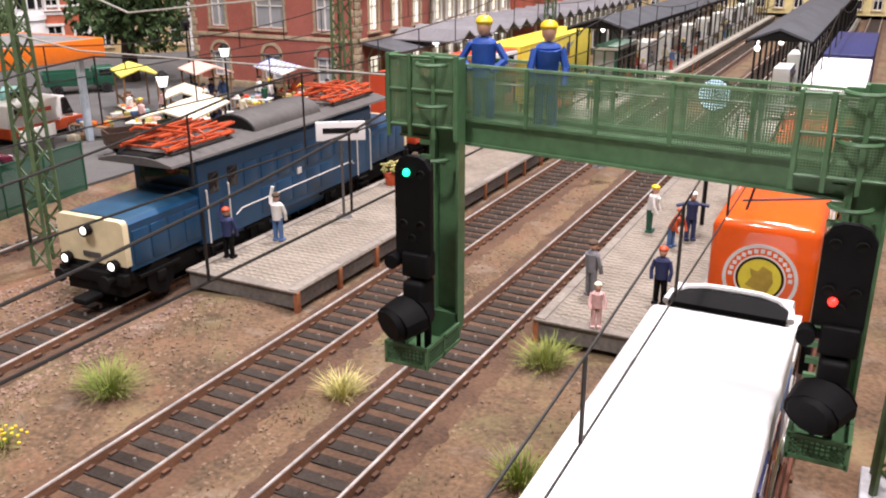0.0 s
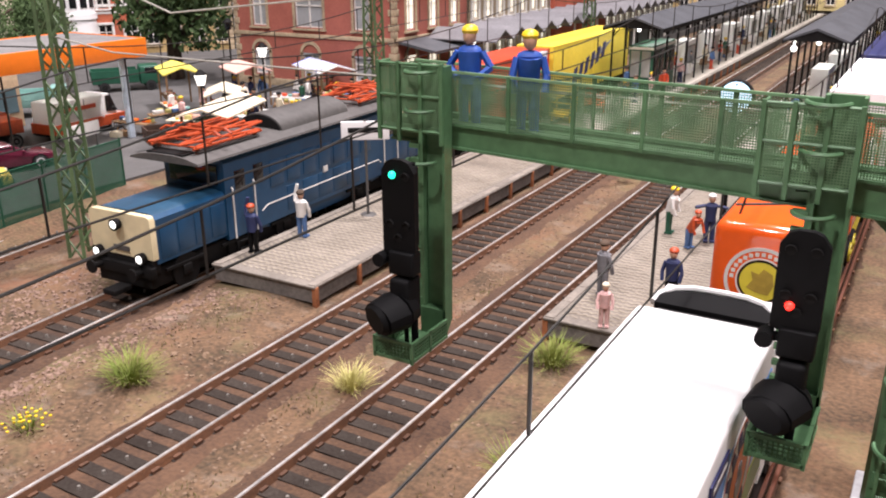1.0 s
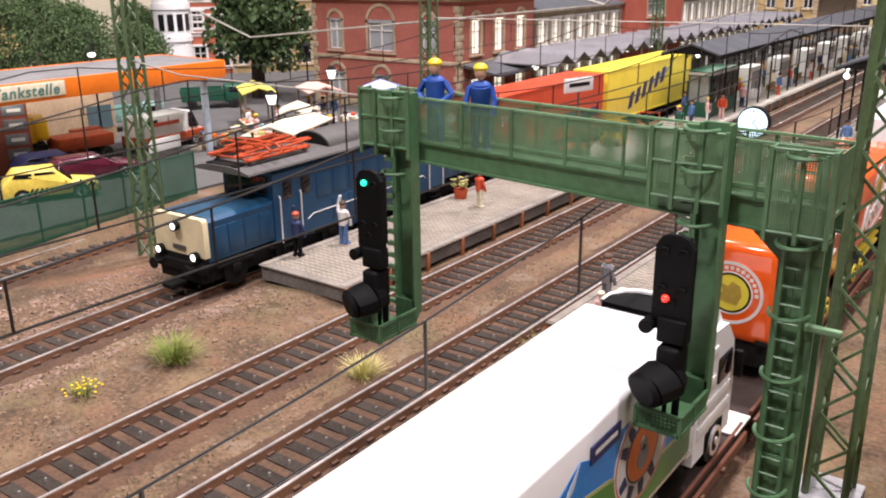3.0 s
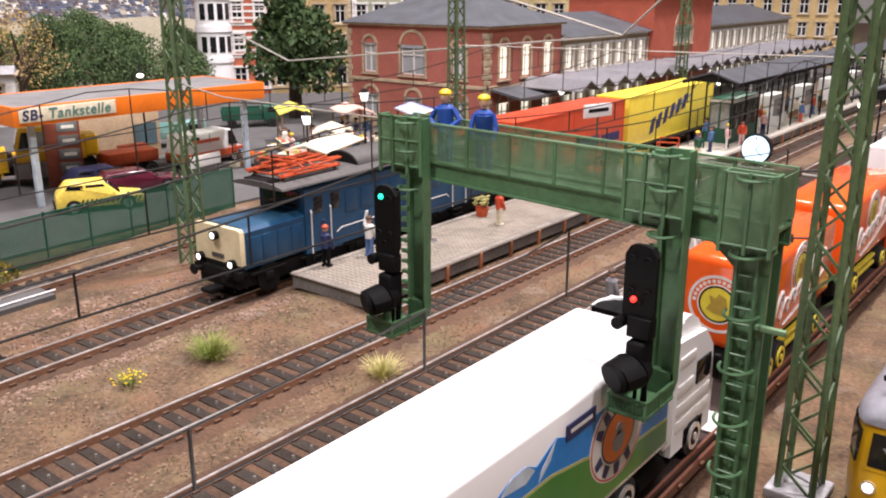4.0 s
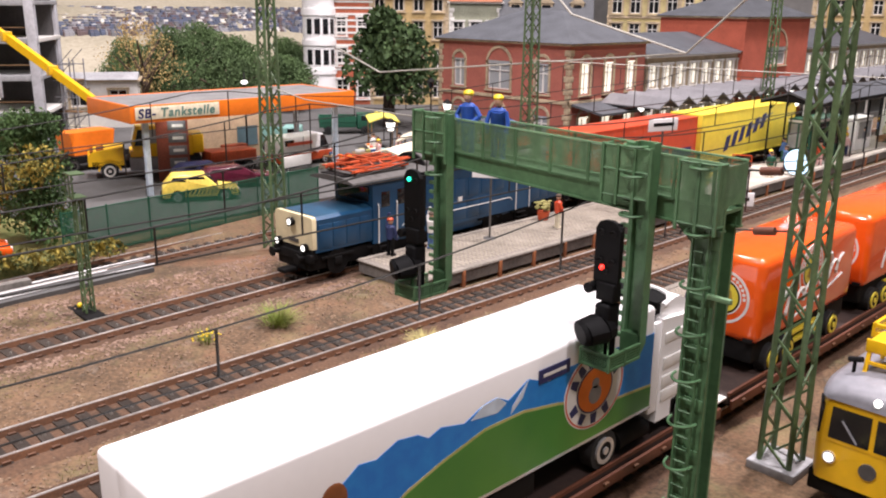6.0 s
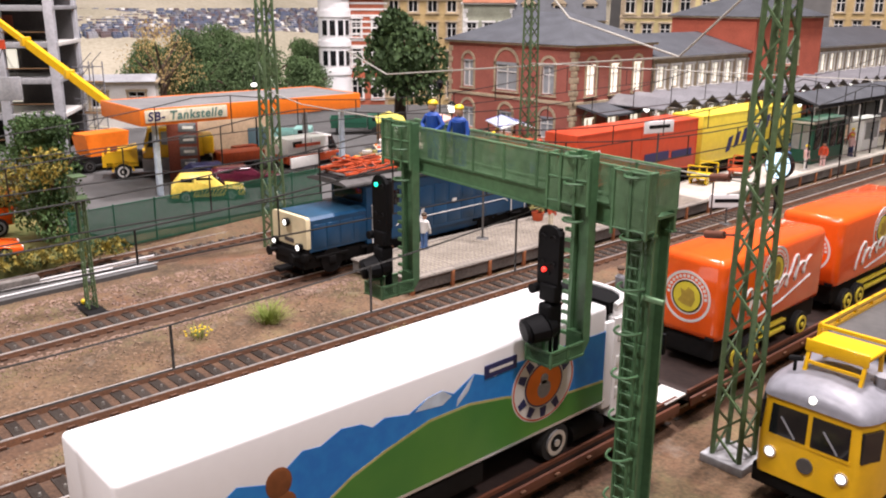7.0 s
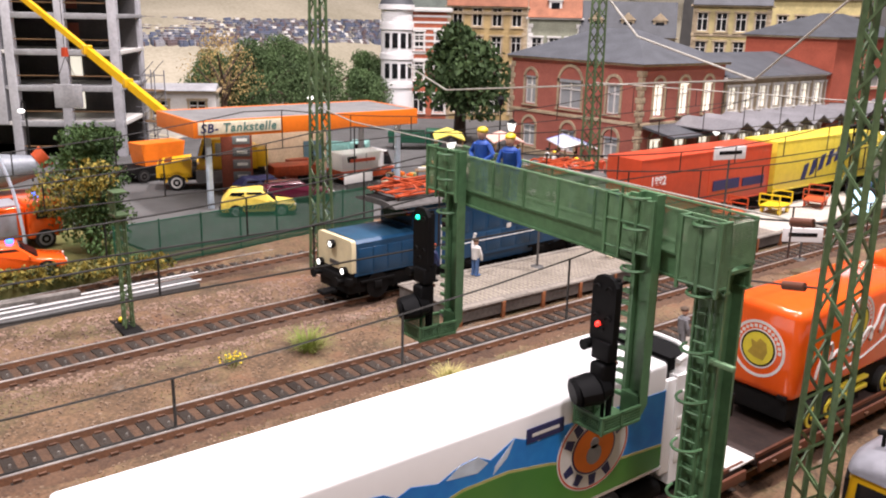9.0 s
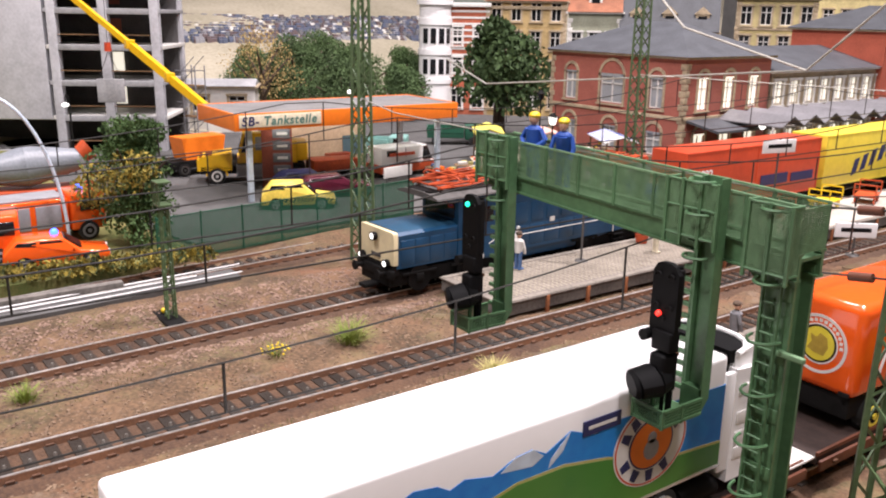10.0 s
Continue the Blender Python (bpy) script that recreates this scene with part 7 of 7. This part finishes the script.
def window(parent, origin, u, n_out, hole, frame_m, trim_m, glass, arched=False):
    o, u, n_out = Vector(origin), Vector(u), Vector(n_out)
    x0, x1, z0, z1 = hole
    rz = math.degrees(math.atan2(u.y, u.x))
    at = Matrix.Translation((o + u * (x0 + x1) / 2 + Vector((0, 0, z0))) * CM) @ spot(0, 0, 0, 0, 0, rz)
    hw, h = (x1 - x0) / 2, z1 - z0
    key = (round(hw, 2), round(h, 2), frame_m.name, trim_m.name, glass.name, arched)
    if key not in WINDOWS:
        pane = Shape().box(-hw, hw, 0.2, 0.24, 0, h)
        fr = Shape()
        for x in (-hw, 0, hw):
            fr.box(x - 0.06, x + 0.06, 0.1, 0.2, 0, h)
        for z in (0.05, h * 0.66, h - 0.05):
            fr.box(-hw, hw, 0.1, 0.2, z - 0.05, z + 0.05)
        tr = Shape()
        tr.box(-hw - 0.22, -hw, -0.1, 0.06, -0.1, h)
        tr.box(hw, hw + 0.22, -0.1, 0.06, -0.1, h)
        tr.box(-hw - 0.3, hw + 0.3, -0.2, 0.06, -0.22, -0.08)
        if arched:
            tr.ring((0, -0.1, h - hw * 0.2), "y", hw, hw + 0.25, 0.16, 10, 0, 0, math.pi)
            tr.ring((0, 0.02, h - hw * 0.2), "y", 0, hw, 0.04, 10, 1, 0, math.pi)
        else:
            tr.box(-hw - 0.3, hw + 0.3, -0.18, 0.06, h, h + 0.22)
        WINDOWS[key] = (mesh_of("pane", pane, glass, 0), mesh_of("window_frame", fr, frame_m, 0), mesh_of("window_trim", tr, [trim_m, glass], 0))
    p, f, t = WINDOWS[key]
    wob = part("window", t, None, parent, at=at)
    part("pane", p, None, wob)
    part("window_frame", f, None, wob)
    return wob


WINDOWS = {}


def row(n, w, ww, z0, z1, margin=None):
    mg = w / n / 2 if margin is None else margin
    step = (w - 2 * mg) / max(1, n - 1)
    return [(mg + step * k - ww / 2, mg + step * k + ww / 2, z0, z1) for k in range(n)]


def building(name, label, x, y, rz, w, d, h, wall, front, side, trim=sandstone, frame_m=offwhite, glass=pane_m, roof="gable", roof_m=slate, rh=3.0, bands=(), arched=(), side_glass=None, category="house", quoins=True, over=0.35, base=TOWN, dormers=0):
    """Front-left corner at (x, y); the front runs along local x, the right side along local y."""
    t = thing(name, label, category, x, y, base, rz)
    s = Shape()
    faces = (((0, 0, 0), (1, 0, 0), (0, -1, 0), w, front, glass), ((w, 0, 0), (0, 1, 0), (1, 0, 0), d, side, side_glass or glass), ((w, d, 0), (-1, 0, 0), (0, 1, 0), w, [], glass), ((0, d, 0), (0, -1, 0), (-1, 0, 0), d, [], glass))
    for o, u, n, ln, holes, g in faces:
        facade(s, o, u, n, ln, h, holes)
        for hl in holes:
            window(t, o, u, n, hl, frame_m, trim, g, hl[2] in arched)
    part("wall", s, wall, t, smooth=0)
    # black box added inside the walls in place of unlit rooms
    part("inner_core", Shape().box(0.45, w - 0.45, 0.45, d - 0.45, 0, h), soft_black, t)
    for z0, z1, proud in bands:
        b = Shape().box(-proud, w + proud, -proud, 0.02, z0, z1, 0.02)
        b.box(w - 0.02, w + proud, -proud, d, z0, z1, 0.02)
        part("string_course", b, trim, t)
    if quoins:
        q = Shape()
        for k in range(int(h / 0.55)):
            e = 0.55 if k % 2 else 0.36
            for xa, xb in ((0 - 0.06, e), (w - e, w + 0.06)):
                q.box(xa, xb, -0.07, 0.03, 0.55 * k, 0.55 * k + 0.5, 0.02)
            q.box(w - 0.03, w + 0.07, 0, e, 0.55 * k, 0.55 * k + 0.5, 0.02)
        tagged(part("quoin_work", q, trim, t, "sandstone corner quoins"), kind="stuff")
    part("cornice", Shape().box(-over, w + over, -over, d + over, h, h + 0.22, 0.04), trim, t)
    e = over + 0.15
    r = Shape()
    z = h + 0.22
    if roof == "hip":
        k = min(w, d) / 2
        a, b = ((k, d / 2, z + rh), (w - k, d / 2, z + rh)) if w >= d else ((w / 2, k, z + rh), (w / 2, d - k, z + rh))
        c = [(-e, -e, z), (w + e, -e, z), (w + e, d + e, z), (-e, d + e, z)]
        if w >= d:
            r.add(c + [a, b], [(0, 1, 5, 4), (1, 2, 5), (2, 3, 4, 5), (3, 0, 4), (3, 2, 1, 0)])
        else:
            r.add(c + [a, b], [(0, 1, 4), (1, 2, 5, 4), (2, 3, 5), (3, 0, 4, 5), (3, 2, 1, 0)])
    elif roof == "gable":
        r.prism([(-e, z), (d / 2, z + rh), (d + e, z)], "x", -0.1, w + 0.1)
    elif roof == "mansard":
        r.prism([(-e, z), (1.1, z + rh), (d - 1.1, z + rh), (d + e, z)], "x", -0.1, w + 0.1)
    part("roof", r, roof_m, t, smooth=0)
    for k in range(dormers):
        xx = w * (k + 0.5) / dormers
        dm = Shape().box(xx - 0.8, xx + 0.8, 0.1, 2.0, z + 0.4, z + 2.0, 0.03).prism([(xx - 1.0, z + 2.0), (xx + 1.0, z + 2.0), (xx, z + 2.9)], "y", 0.0, 2.2)
        dob = part("dormer", dm, trim, t)
        part("dormer_window", Shape().box(xx - 0.5, xx + 0.5, 0.04, 0.12, z + 0.7, z + 1.8), glass, dob)
    return t


# the station
curtain_m = glass_mat("curtained_pane", (0.34, 0.36, 0.37))
front = row(3, 16, 1.5, 4.9, 7.5, 2.8) + row(3, 16, 1.7, 0.9, 2.9, 2.8)
front[1] = (6.6, 9.4, 4.9, 7.5)
st = building("station_building", "red two-storey station with sandstone trim and slate hip roof", -36.2, 54.8, 0, 16.2, 11.5, 9.1, brick, front, row(3, 11.5, 1.3, 4.9, 7.6, 2.3) + row(3, 11.5, 1.5, 0.5, 2.9, 2.3), roof="hip", rh=2.7, bands=((4.1, 4.4, 0.12), (0.0, 0.6, 0.1)), arched=(0.9, 0.5, 4.9), glass=curtain_m, side_glass=litwin, category="station")
part("porch_roof", Shape().prism([(16.2, 4.0), (19.6, 3.4), (19.6, 3.6), (16.2, 4.2)], "y", 0.4, 8.0), slate, st, "dark porch roof")
wing = building("station_wing", "long pale station wing with slate roof and tall lit windows", -33, 66.6, 0, 13, 64, 7.7, sandstone, [], row(26, 64, 1.3, 4.9, 7.0) + row(26, 64, 1.3, 0.6, 2.6), roof="gable", rh=0.0, quoins=False, side_glass=litwin, category="station", trim=offwhite, roof_m=slate)
wr2 = Shape().prism([(-0.6, 7.9), (6.5, 9.8), (13.6, 7.9)], "y", -0.3, 64.3)
part("wing_roof", wr2, slate, wing, "long slate gable roof", smooth=0)
gc = thing("forecourt_canopy", "pale ribbed glass canopy along the station", "canopy", -19.6, 58, TOWN)
glass_roof_m = mat("dull_glass", (0.20, 0.195, 0.205), 0.35)
for k in range(24):
    yy = 1 + 3.0 * k
    rb = Shape().prism([(yy, 4.1), (yy + 1.5, 4.9), (yy + 3.0, 4.1), (yy + 3.0, 4.0), (yy + 1.5, 4.75), (yy, 4.0)], "x", 0, 6.2)
    part("roof_ridge", rb, glass_roof_m, gc, "grey ridged glass roof", smooth=0)
cp = mesh_of("canopy_column", Shape().rod((0, 0, 0), (0, 0, 4.0), 0.14, 0.1, 8), offwhite)
for k in range(12):
    part("canopy_column", cp, None, gc, at=spot(5.4, 1 + 6 * k, 0))
    part("canopy_lamp", Shape().ball((3.0, 3 + 6 * k, 3.7), 0.3), lit, gc, "lit white lamp")
building("station_hall", "tall red station hall with dark hip roof", -30.0, 84.2, 0, 10.6, 15.7, 11.3, mat("hall_red", (0.50, 0.115, 0.065), 0.85, 0, 5, 0.15), [], row(1, 15.7, 4.6, 6.2, 8.2), roof="hip", rh=2.4, category="station", arched=(6.2,), side_glass=grey_pane, quoins=False)

# the row of town houses on the far side of the street
fl = [0.5, 4.3, 7.8, 11.2]


def floors(n, w, ww, tall=2.2):
    return [hl for z in fl for hl in row(n, w, ww, z + 0.4, z + 0.4 + tall)]


cw = thing("corner_tower_house", "white and red corner house with a round bay tower", "house", -64.6, 58.4, TOWN, 54)
s = Shape()
hl = row(2, 5.2, 1.1, 4.9, 7.1) + row(2, 5.2, 1.1, 8.6, 10.8) + row(2, 5.2, 1.3, 0.8, 3.2)
facade(s, (3.4, 0, 0), (1, 0, 0), (0, -1, 0), 5.2, 13.6, hl)
for h4 in hl:
    window(cw, (3.4, 0, 0), (1, 0, 0), (0, -1, 0), h4, offwhite, offwhite, pane_m)
part("wall", s, mat("house_red", (0.45, 0.12, 0.06), 0.85), cw, smooth=0)
part("core", Shape().box(0.5, 8.6, 0.4, 8, 0, 13.6), offwhite, cw)
for z0, z1, r in ((0, 3.9, 2.0), (3.9, 4.5, 2.15), (4.5, 7.4, 2.0), (7.4, 8.1, 2.15), (8.1, 11.0, 2.0), (11.0, 11.8, 2.15), (11.8, 13.4, 2.0), (13.4, 14.0, 2.3)):
    tw = Shape().rod((1.9, 0.3, z0), (1.9, 0.3, z1), r, n=20)
    part("bay_drum" if r < 2.1 else "bay_band", tw, white, cw, "white round bay")
part("bay_roof", Shape().rod((1.9, 0.3, 14.0), (1.9, 0.3, 18.0), 2.2, 0.3, 16), slate, cw)
for z in (4.9, 8.6):
    for a in (-125, -95, -65, -35):
        ca, sa = math.cos(radians(a)), math.sin(radians(a))
        wdw = Shape().box(-0.34, 0.34, -0.05, 0.08, 0.2, 2.0, 0.02)
        part("bay_window", wdw, pane_m, cw, at=spot(1.9 + 2.0 * ca, 0.3 + 2.0 * sa, z, 0, 0, a + 90))
for k in range(13):
    part("stone_band", Shape().box(3.4, 8.65, -0.06, 0.03, 4.3 + 0.75 * k, 4.55 + 0.75 * k), offwhite, cw, "white stone band")
part("roof", Shape().prism([(-0.4, 13.6), (1.5, 18), (7, 18), (8.4, 13.6)], "x", 2.6, 8.8), mat("green_slate", (0.09, 0.11, 0.09), 0.7, 0, 8, 0.3), cw, smooth=0)
part("cornice", Shape().box(3.0, 8.8, -0.4, 0.1, 13.2, 13.7, 0.05), offwhite, cw)

building("town_house", "ochre four-storey town house with red tile roof and dormers", -59.8, 65.1, 49, 9.8, 8, 13.8, ochre, floors(4, 9.8, 1.15), [], roof="mansard", roof_m=tile_m, rh=3.2, bands=((4.2, 4.5, 0.12), (13.0, 13.4, 0.2)), dormers=3)
building("town_house", "grey-green town house with red tile roof", -53.2, 72.7, 46, 6.4, 8, 12.6, mat("sage_render", (0.34, 0.35, 0.26), 0.85), floors(3, 6.4, 1.15)[:9], [], roof="mansard", roof_m=tile_m, rh=3.0, bands=((4.2, 4.5, 0.12),), trim=offwhite, dormers=1)
building("town_house", "dark-roofed town house behind the station", -48.8, 77.2, 42, 11.5, 8, 10.5, ochre, floors(4, 11.5, 1.15)[:12], [], roof="mansard", roof_m=slate, rh=4.2, dormers=3)
building("town_house", "yellow rendered town house with dark roof", -40.2, 88.0, 35, 9.0, 8, 14.5, yellow_r, floors(4, 9.0, 1.2), [], roof="mansard", roof_m=slate, rh=3.2, bands=((4.2, 4.5, 0.12), (11.0, 11.3, 0.12)))
building("town_house", "tall yellow town house with sandstone trim", -54, 118, 25, 18, 10, 16.0, yellow_r, floors(7, 18, 1.3), [], roof="mansard", roof_m=slate, rh=3.4)
building("town_house", "ochre town house with red roof at the far end", -36, 138, 15, 22, 10, 15.0, ochre, floors(8, 22, 1.3), [], roof="mansard", roof_m=tile_m, rh=3.4)
building("town_house", "pale town house far behind the canopies", -12, 158, 0, 30, 10, 14.0, yellow_r, floors(10, 30, 1.3), [], roof="mansard", roof_m=tile_m, rh=3.4)
building("town_house", "brick town house far beyond the platforms", 20, 160, -10, 30, 10, 13.0, brick, floors(10, 30, 1.3), [], roof="mansard", roof_m=slate, rh=3.4)
building("site_office", "white low site office with dark windows", -62.0, 27.0, 62, 7.5, 4, 4.6, offwhite, row(2, 7.5, 1.6, 2.2, 3.8), [], roof="gable", rh=0.6, roof_m=concrete, quoins=False, category="hut")

# the concrete building shell
bs = thing("building_shell", "grey concrete building shell with open floors", "building site", -58.5, 26.5, TOWN, 238)
for k in range(7):
    part("floor_slab", Shape().box(0, 22, -0.2, 9, 3.1 * k - 0.35 if k else -0.1, 3.1 * k, 0.03), offwhite if k % 2 else concrete, bs)
    if k:
        part("slab_edge", Shape().box(-0.1, 9.3, 8.9, 9.15, 3.1 * k - 0.45, 3.1 * k + 0.05, 0.03), concrete, bs)
pale_c = mat("pale_concrete", (0.52, 0.52, 0.55), 0.8, 0, 4, 0.15)
col = mesh_of("concrete_column", Shape().box(-0.38, 0.38, -0.4, 0.5, 0, 19, 0.04), pale_c)
for x in (0.4, 4.8, 9.2, 16, 21.6):
    for y in (0.4, 8.7):
        part("concrete_column", col, None, bs, at=spot(x, y, 0))
part("stair_shaft", Shape().box(9.9, 15.2, 8.2, 9.2, 2.8, 20, 0.05), pale_c, bs, "blank concrete shaft wall")
# the back wall's dark colour stands in for shade inside the open floors
part("back_wall", Shape().box(0.2, 22, 1.5, 1.8, 0, 19), mat("interior_shade", (0.10, 0.095, 0.095), 0.9), bs, "inner wall coloured dark for the shade between the floors")
for k in range(6):
    part("guard_rail", Shape().bar((0, 9.0, 3.1 * k + 0.9), (9.2, 9.0, 3.1 * k + 0.9), 0.08, 0.08), wood, bs)
    part("lit_room", Shape().box(5.4, 7.1, 1.85, 1.95, 3.1 * k + 0.4, 3.1 * k + 2.2), litwin if k in (1, 2) else brick, bs)
    part("side_window", Shape().box(16.6, 18.2, 9.0, 9.1, 3.1 * k + 0.6, 3.1 * k + 2.4), pane_m, bs)
part("panel_wall", Shape().box(15.6, 22, 8.6, 9.0, 0, 19, 0.03), concrete, bs)
sc = thing("scaffold_tower", "thin grey metal scaffold tower beside the building shell", "scaffold", -57.0, 26.0, TOWN, 30)
for sx in (-1.6, 0, 1.6):
    for sy in (-0.7, 0.7):
        part("standard", Shape().rod((sx, sy, 0), (sx, sy, 7.2), 0.06, n=6), railcar_g, sc)
for k in range(5):
    for sy in (-0.7, 0.7):
        part("ledger", Shape().rod((-1.7, sy, 0.7 + 1.5 * k), (1.7, sy, 0.7 + 1.5 * k), 0.05, n=6), railcar_g, sc)
        part("cross_brace", Shape().rod((-1.6 if k % 2 else 0, sy, 0.7 + 1.5 * k), (0 if k % 2 else 1.6, sy, 2.1 + 1.5 * k), 0.04, n=5), railcar_g, sc)
    if k % 2:
        part("deck_board", Shape().box(-1.65, 1.65, -0.6, 0.6, 0.76 + 1.5 * k, 0.84 + 1.5 * k), wood, sc)
hk = thing("crane_load", "grey concrete panel hanging from an orange hook", "crane load", -47.3, 16.4, 8.3, 238)
part("panel", Shape().box(-1.1, 1.1, 0.3, 0.55, -2.9, -1.0, 0.05), concrete, hk)
part("hook_block", Shape().rod((0, 0.4, 1.2), (0, 0.4, 1.9), 0.3, 0.25, 10), redc, hk)
part("cable", Shape().line([(0, 0.4, 1.9), (0, 0.4, 6.5)], 0.03).line([(0, 0.4, 1.2), (-0.9, 0.4, -1.0)], 0.03).line([(0, 0.4, 1.2), (0.9, 0.4, -1.0)], 0.03), wire_m, hk)

# ---- far hillside and hall ----
hill = Shape()
rs = [88, 100, 112, 125, 140, 160, 190, 240, 320]
zs = [0.3, 1.0, 3.0, 7.5, 11.0, 15.0, 21.0, 30.0, 40.0]
angs = [radians(a) for a in range(127, 205, 3)]


def set_back(a):
    """The slope stands further back behind the town houses."""
    return max(0.0, 154 - math.degrees(a)) * 2.2


v = [(26 + (r + set_back(a)) * math.cos(a), -3 + (r + set_back(a)) * math.sin(a), z + (0.5 + 0.01 * r) * noise.noise(Vector((r * 0.06, a * 9, 1)))) for r, z in zip(rs, zs) for a in angs]
n = len(angs)
hill.add(v, [(j * n + i, j * n + i + 1, (j + 1) * n + i + 1, (j + 1) * n + i) for j in range(len(rs) - 1) for i in range(n - 1)])
solo("hillside", hill, sand_m, "pale sandy hillside behind the town", "hillside", kind="structure", smooth=180)
lot = Shape()
for k in range(1500):
    a = radians(rng.uniform(139, 164))
    r = 129.5 + 1.35 * rng.randrange(11) + rng.uniform(-0.25, 0.25)
    z = np.interp(r, rs, zs)
    r += set_back(a)
    x, y = 26 + r * math.cos(a), -3 + r * math.sin(a)
    e, tone = rng.uniform(0.45, 0.62), rng.choice((0, 0, 0, 0, 1, 1, 1, 3, 3, 3, 2, 4))
    lot.box(x - e, x + e, y - 0.4, y + 0.4, z - 0.5, z + 0.22, 0.08, tone)
    lot.box(x - e * 0.5, x + e * 0.45, y - 0.34, y + 0.34, z + 0.2, z + 0.5, 0.06, tone)
solo("car_park", lot, [mat("lot_blue", (0.10, 0.12, 0.18), 0.6), cloth_grey, railcar_g, mat("lot_brown", (0.14, 0.10, 0.10), 0.6), offwhite], "distant car park full of small cars", "parked cars", kind="stuff", smooth=0)
bush = Shape()
for k in range(40):
    a = radians(rng.uniform(125, 178))
    r = rng.uniform(170, 215)
    leafy(bush, (26 + r * math.cos(a), -3 + r * math.sin(a), np.interp(r, rs, zs) + 1.5), 6, 6, 3, 60, 1.6, hollow=0.3)
solo("far_woods", bush, shrub_m, "olive woods high on the far hillside", "woods", kind="stuff", smooth=0)
bk = Shape()
bk.box(-330, 330, 330, 334, -60, 260)
bk.box(-334, -330, -330, 334, -60, 260)
bk.box(330, 334, -330, 334, -60, 260)
bk.box(-330, 330, -334, -330, -60, 260)
solo("backdrop", bk, mat("hall_wall", (0.55, 0.54, 0.52), 0.9, 0, 0.3, 0.15, 0, None, 0.02), "plain pale hall wall behind the layout", "wall", kind="structure")

# ---- small pieces of the setting, last ----
track("middle station track with rusty rails, dark sleepers and contact studs", lambda y: 0.825, -12, 190, (-4, 48))
track("station track with rusty rails beside the second platform", lambda y: 5.355, -12, 190, (-4, 44))
track("far station track under the blue locomotive", track_one, -16, 190, (-4, 30))
track("siding track along the green fence", track_zero, -20, 70, (2, 30))
track("track under the truck train", lambda y: 13.6, -14, 190, (-14, -2))
track("track of the yellow railcar", lambda y: 20.5, 2, 190, (2, 17))
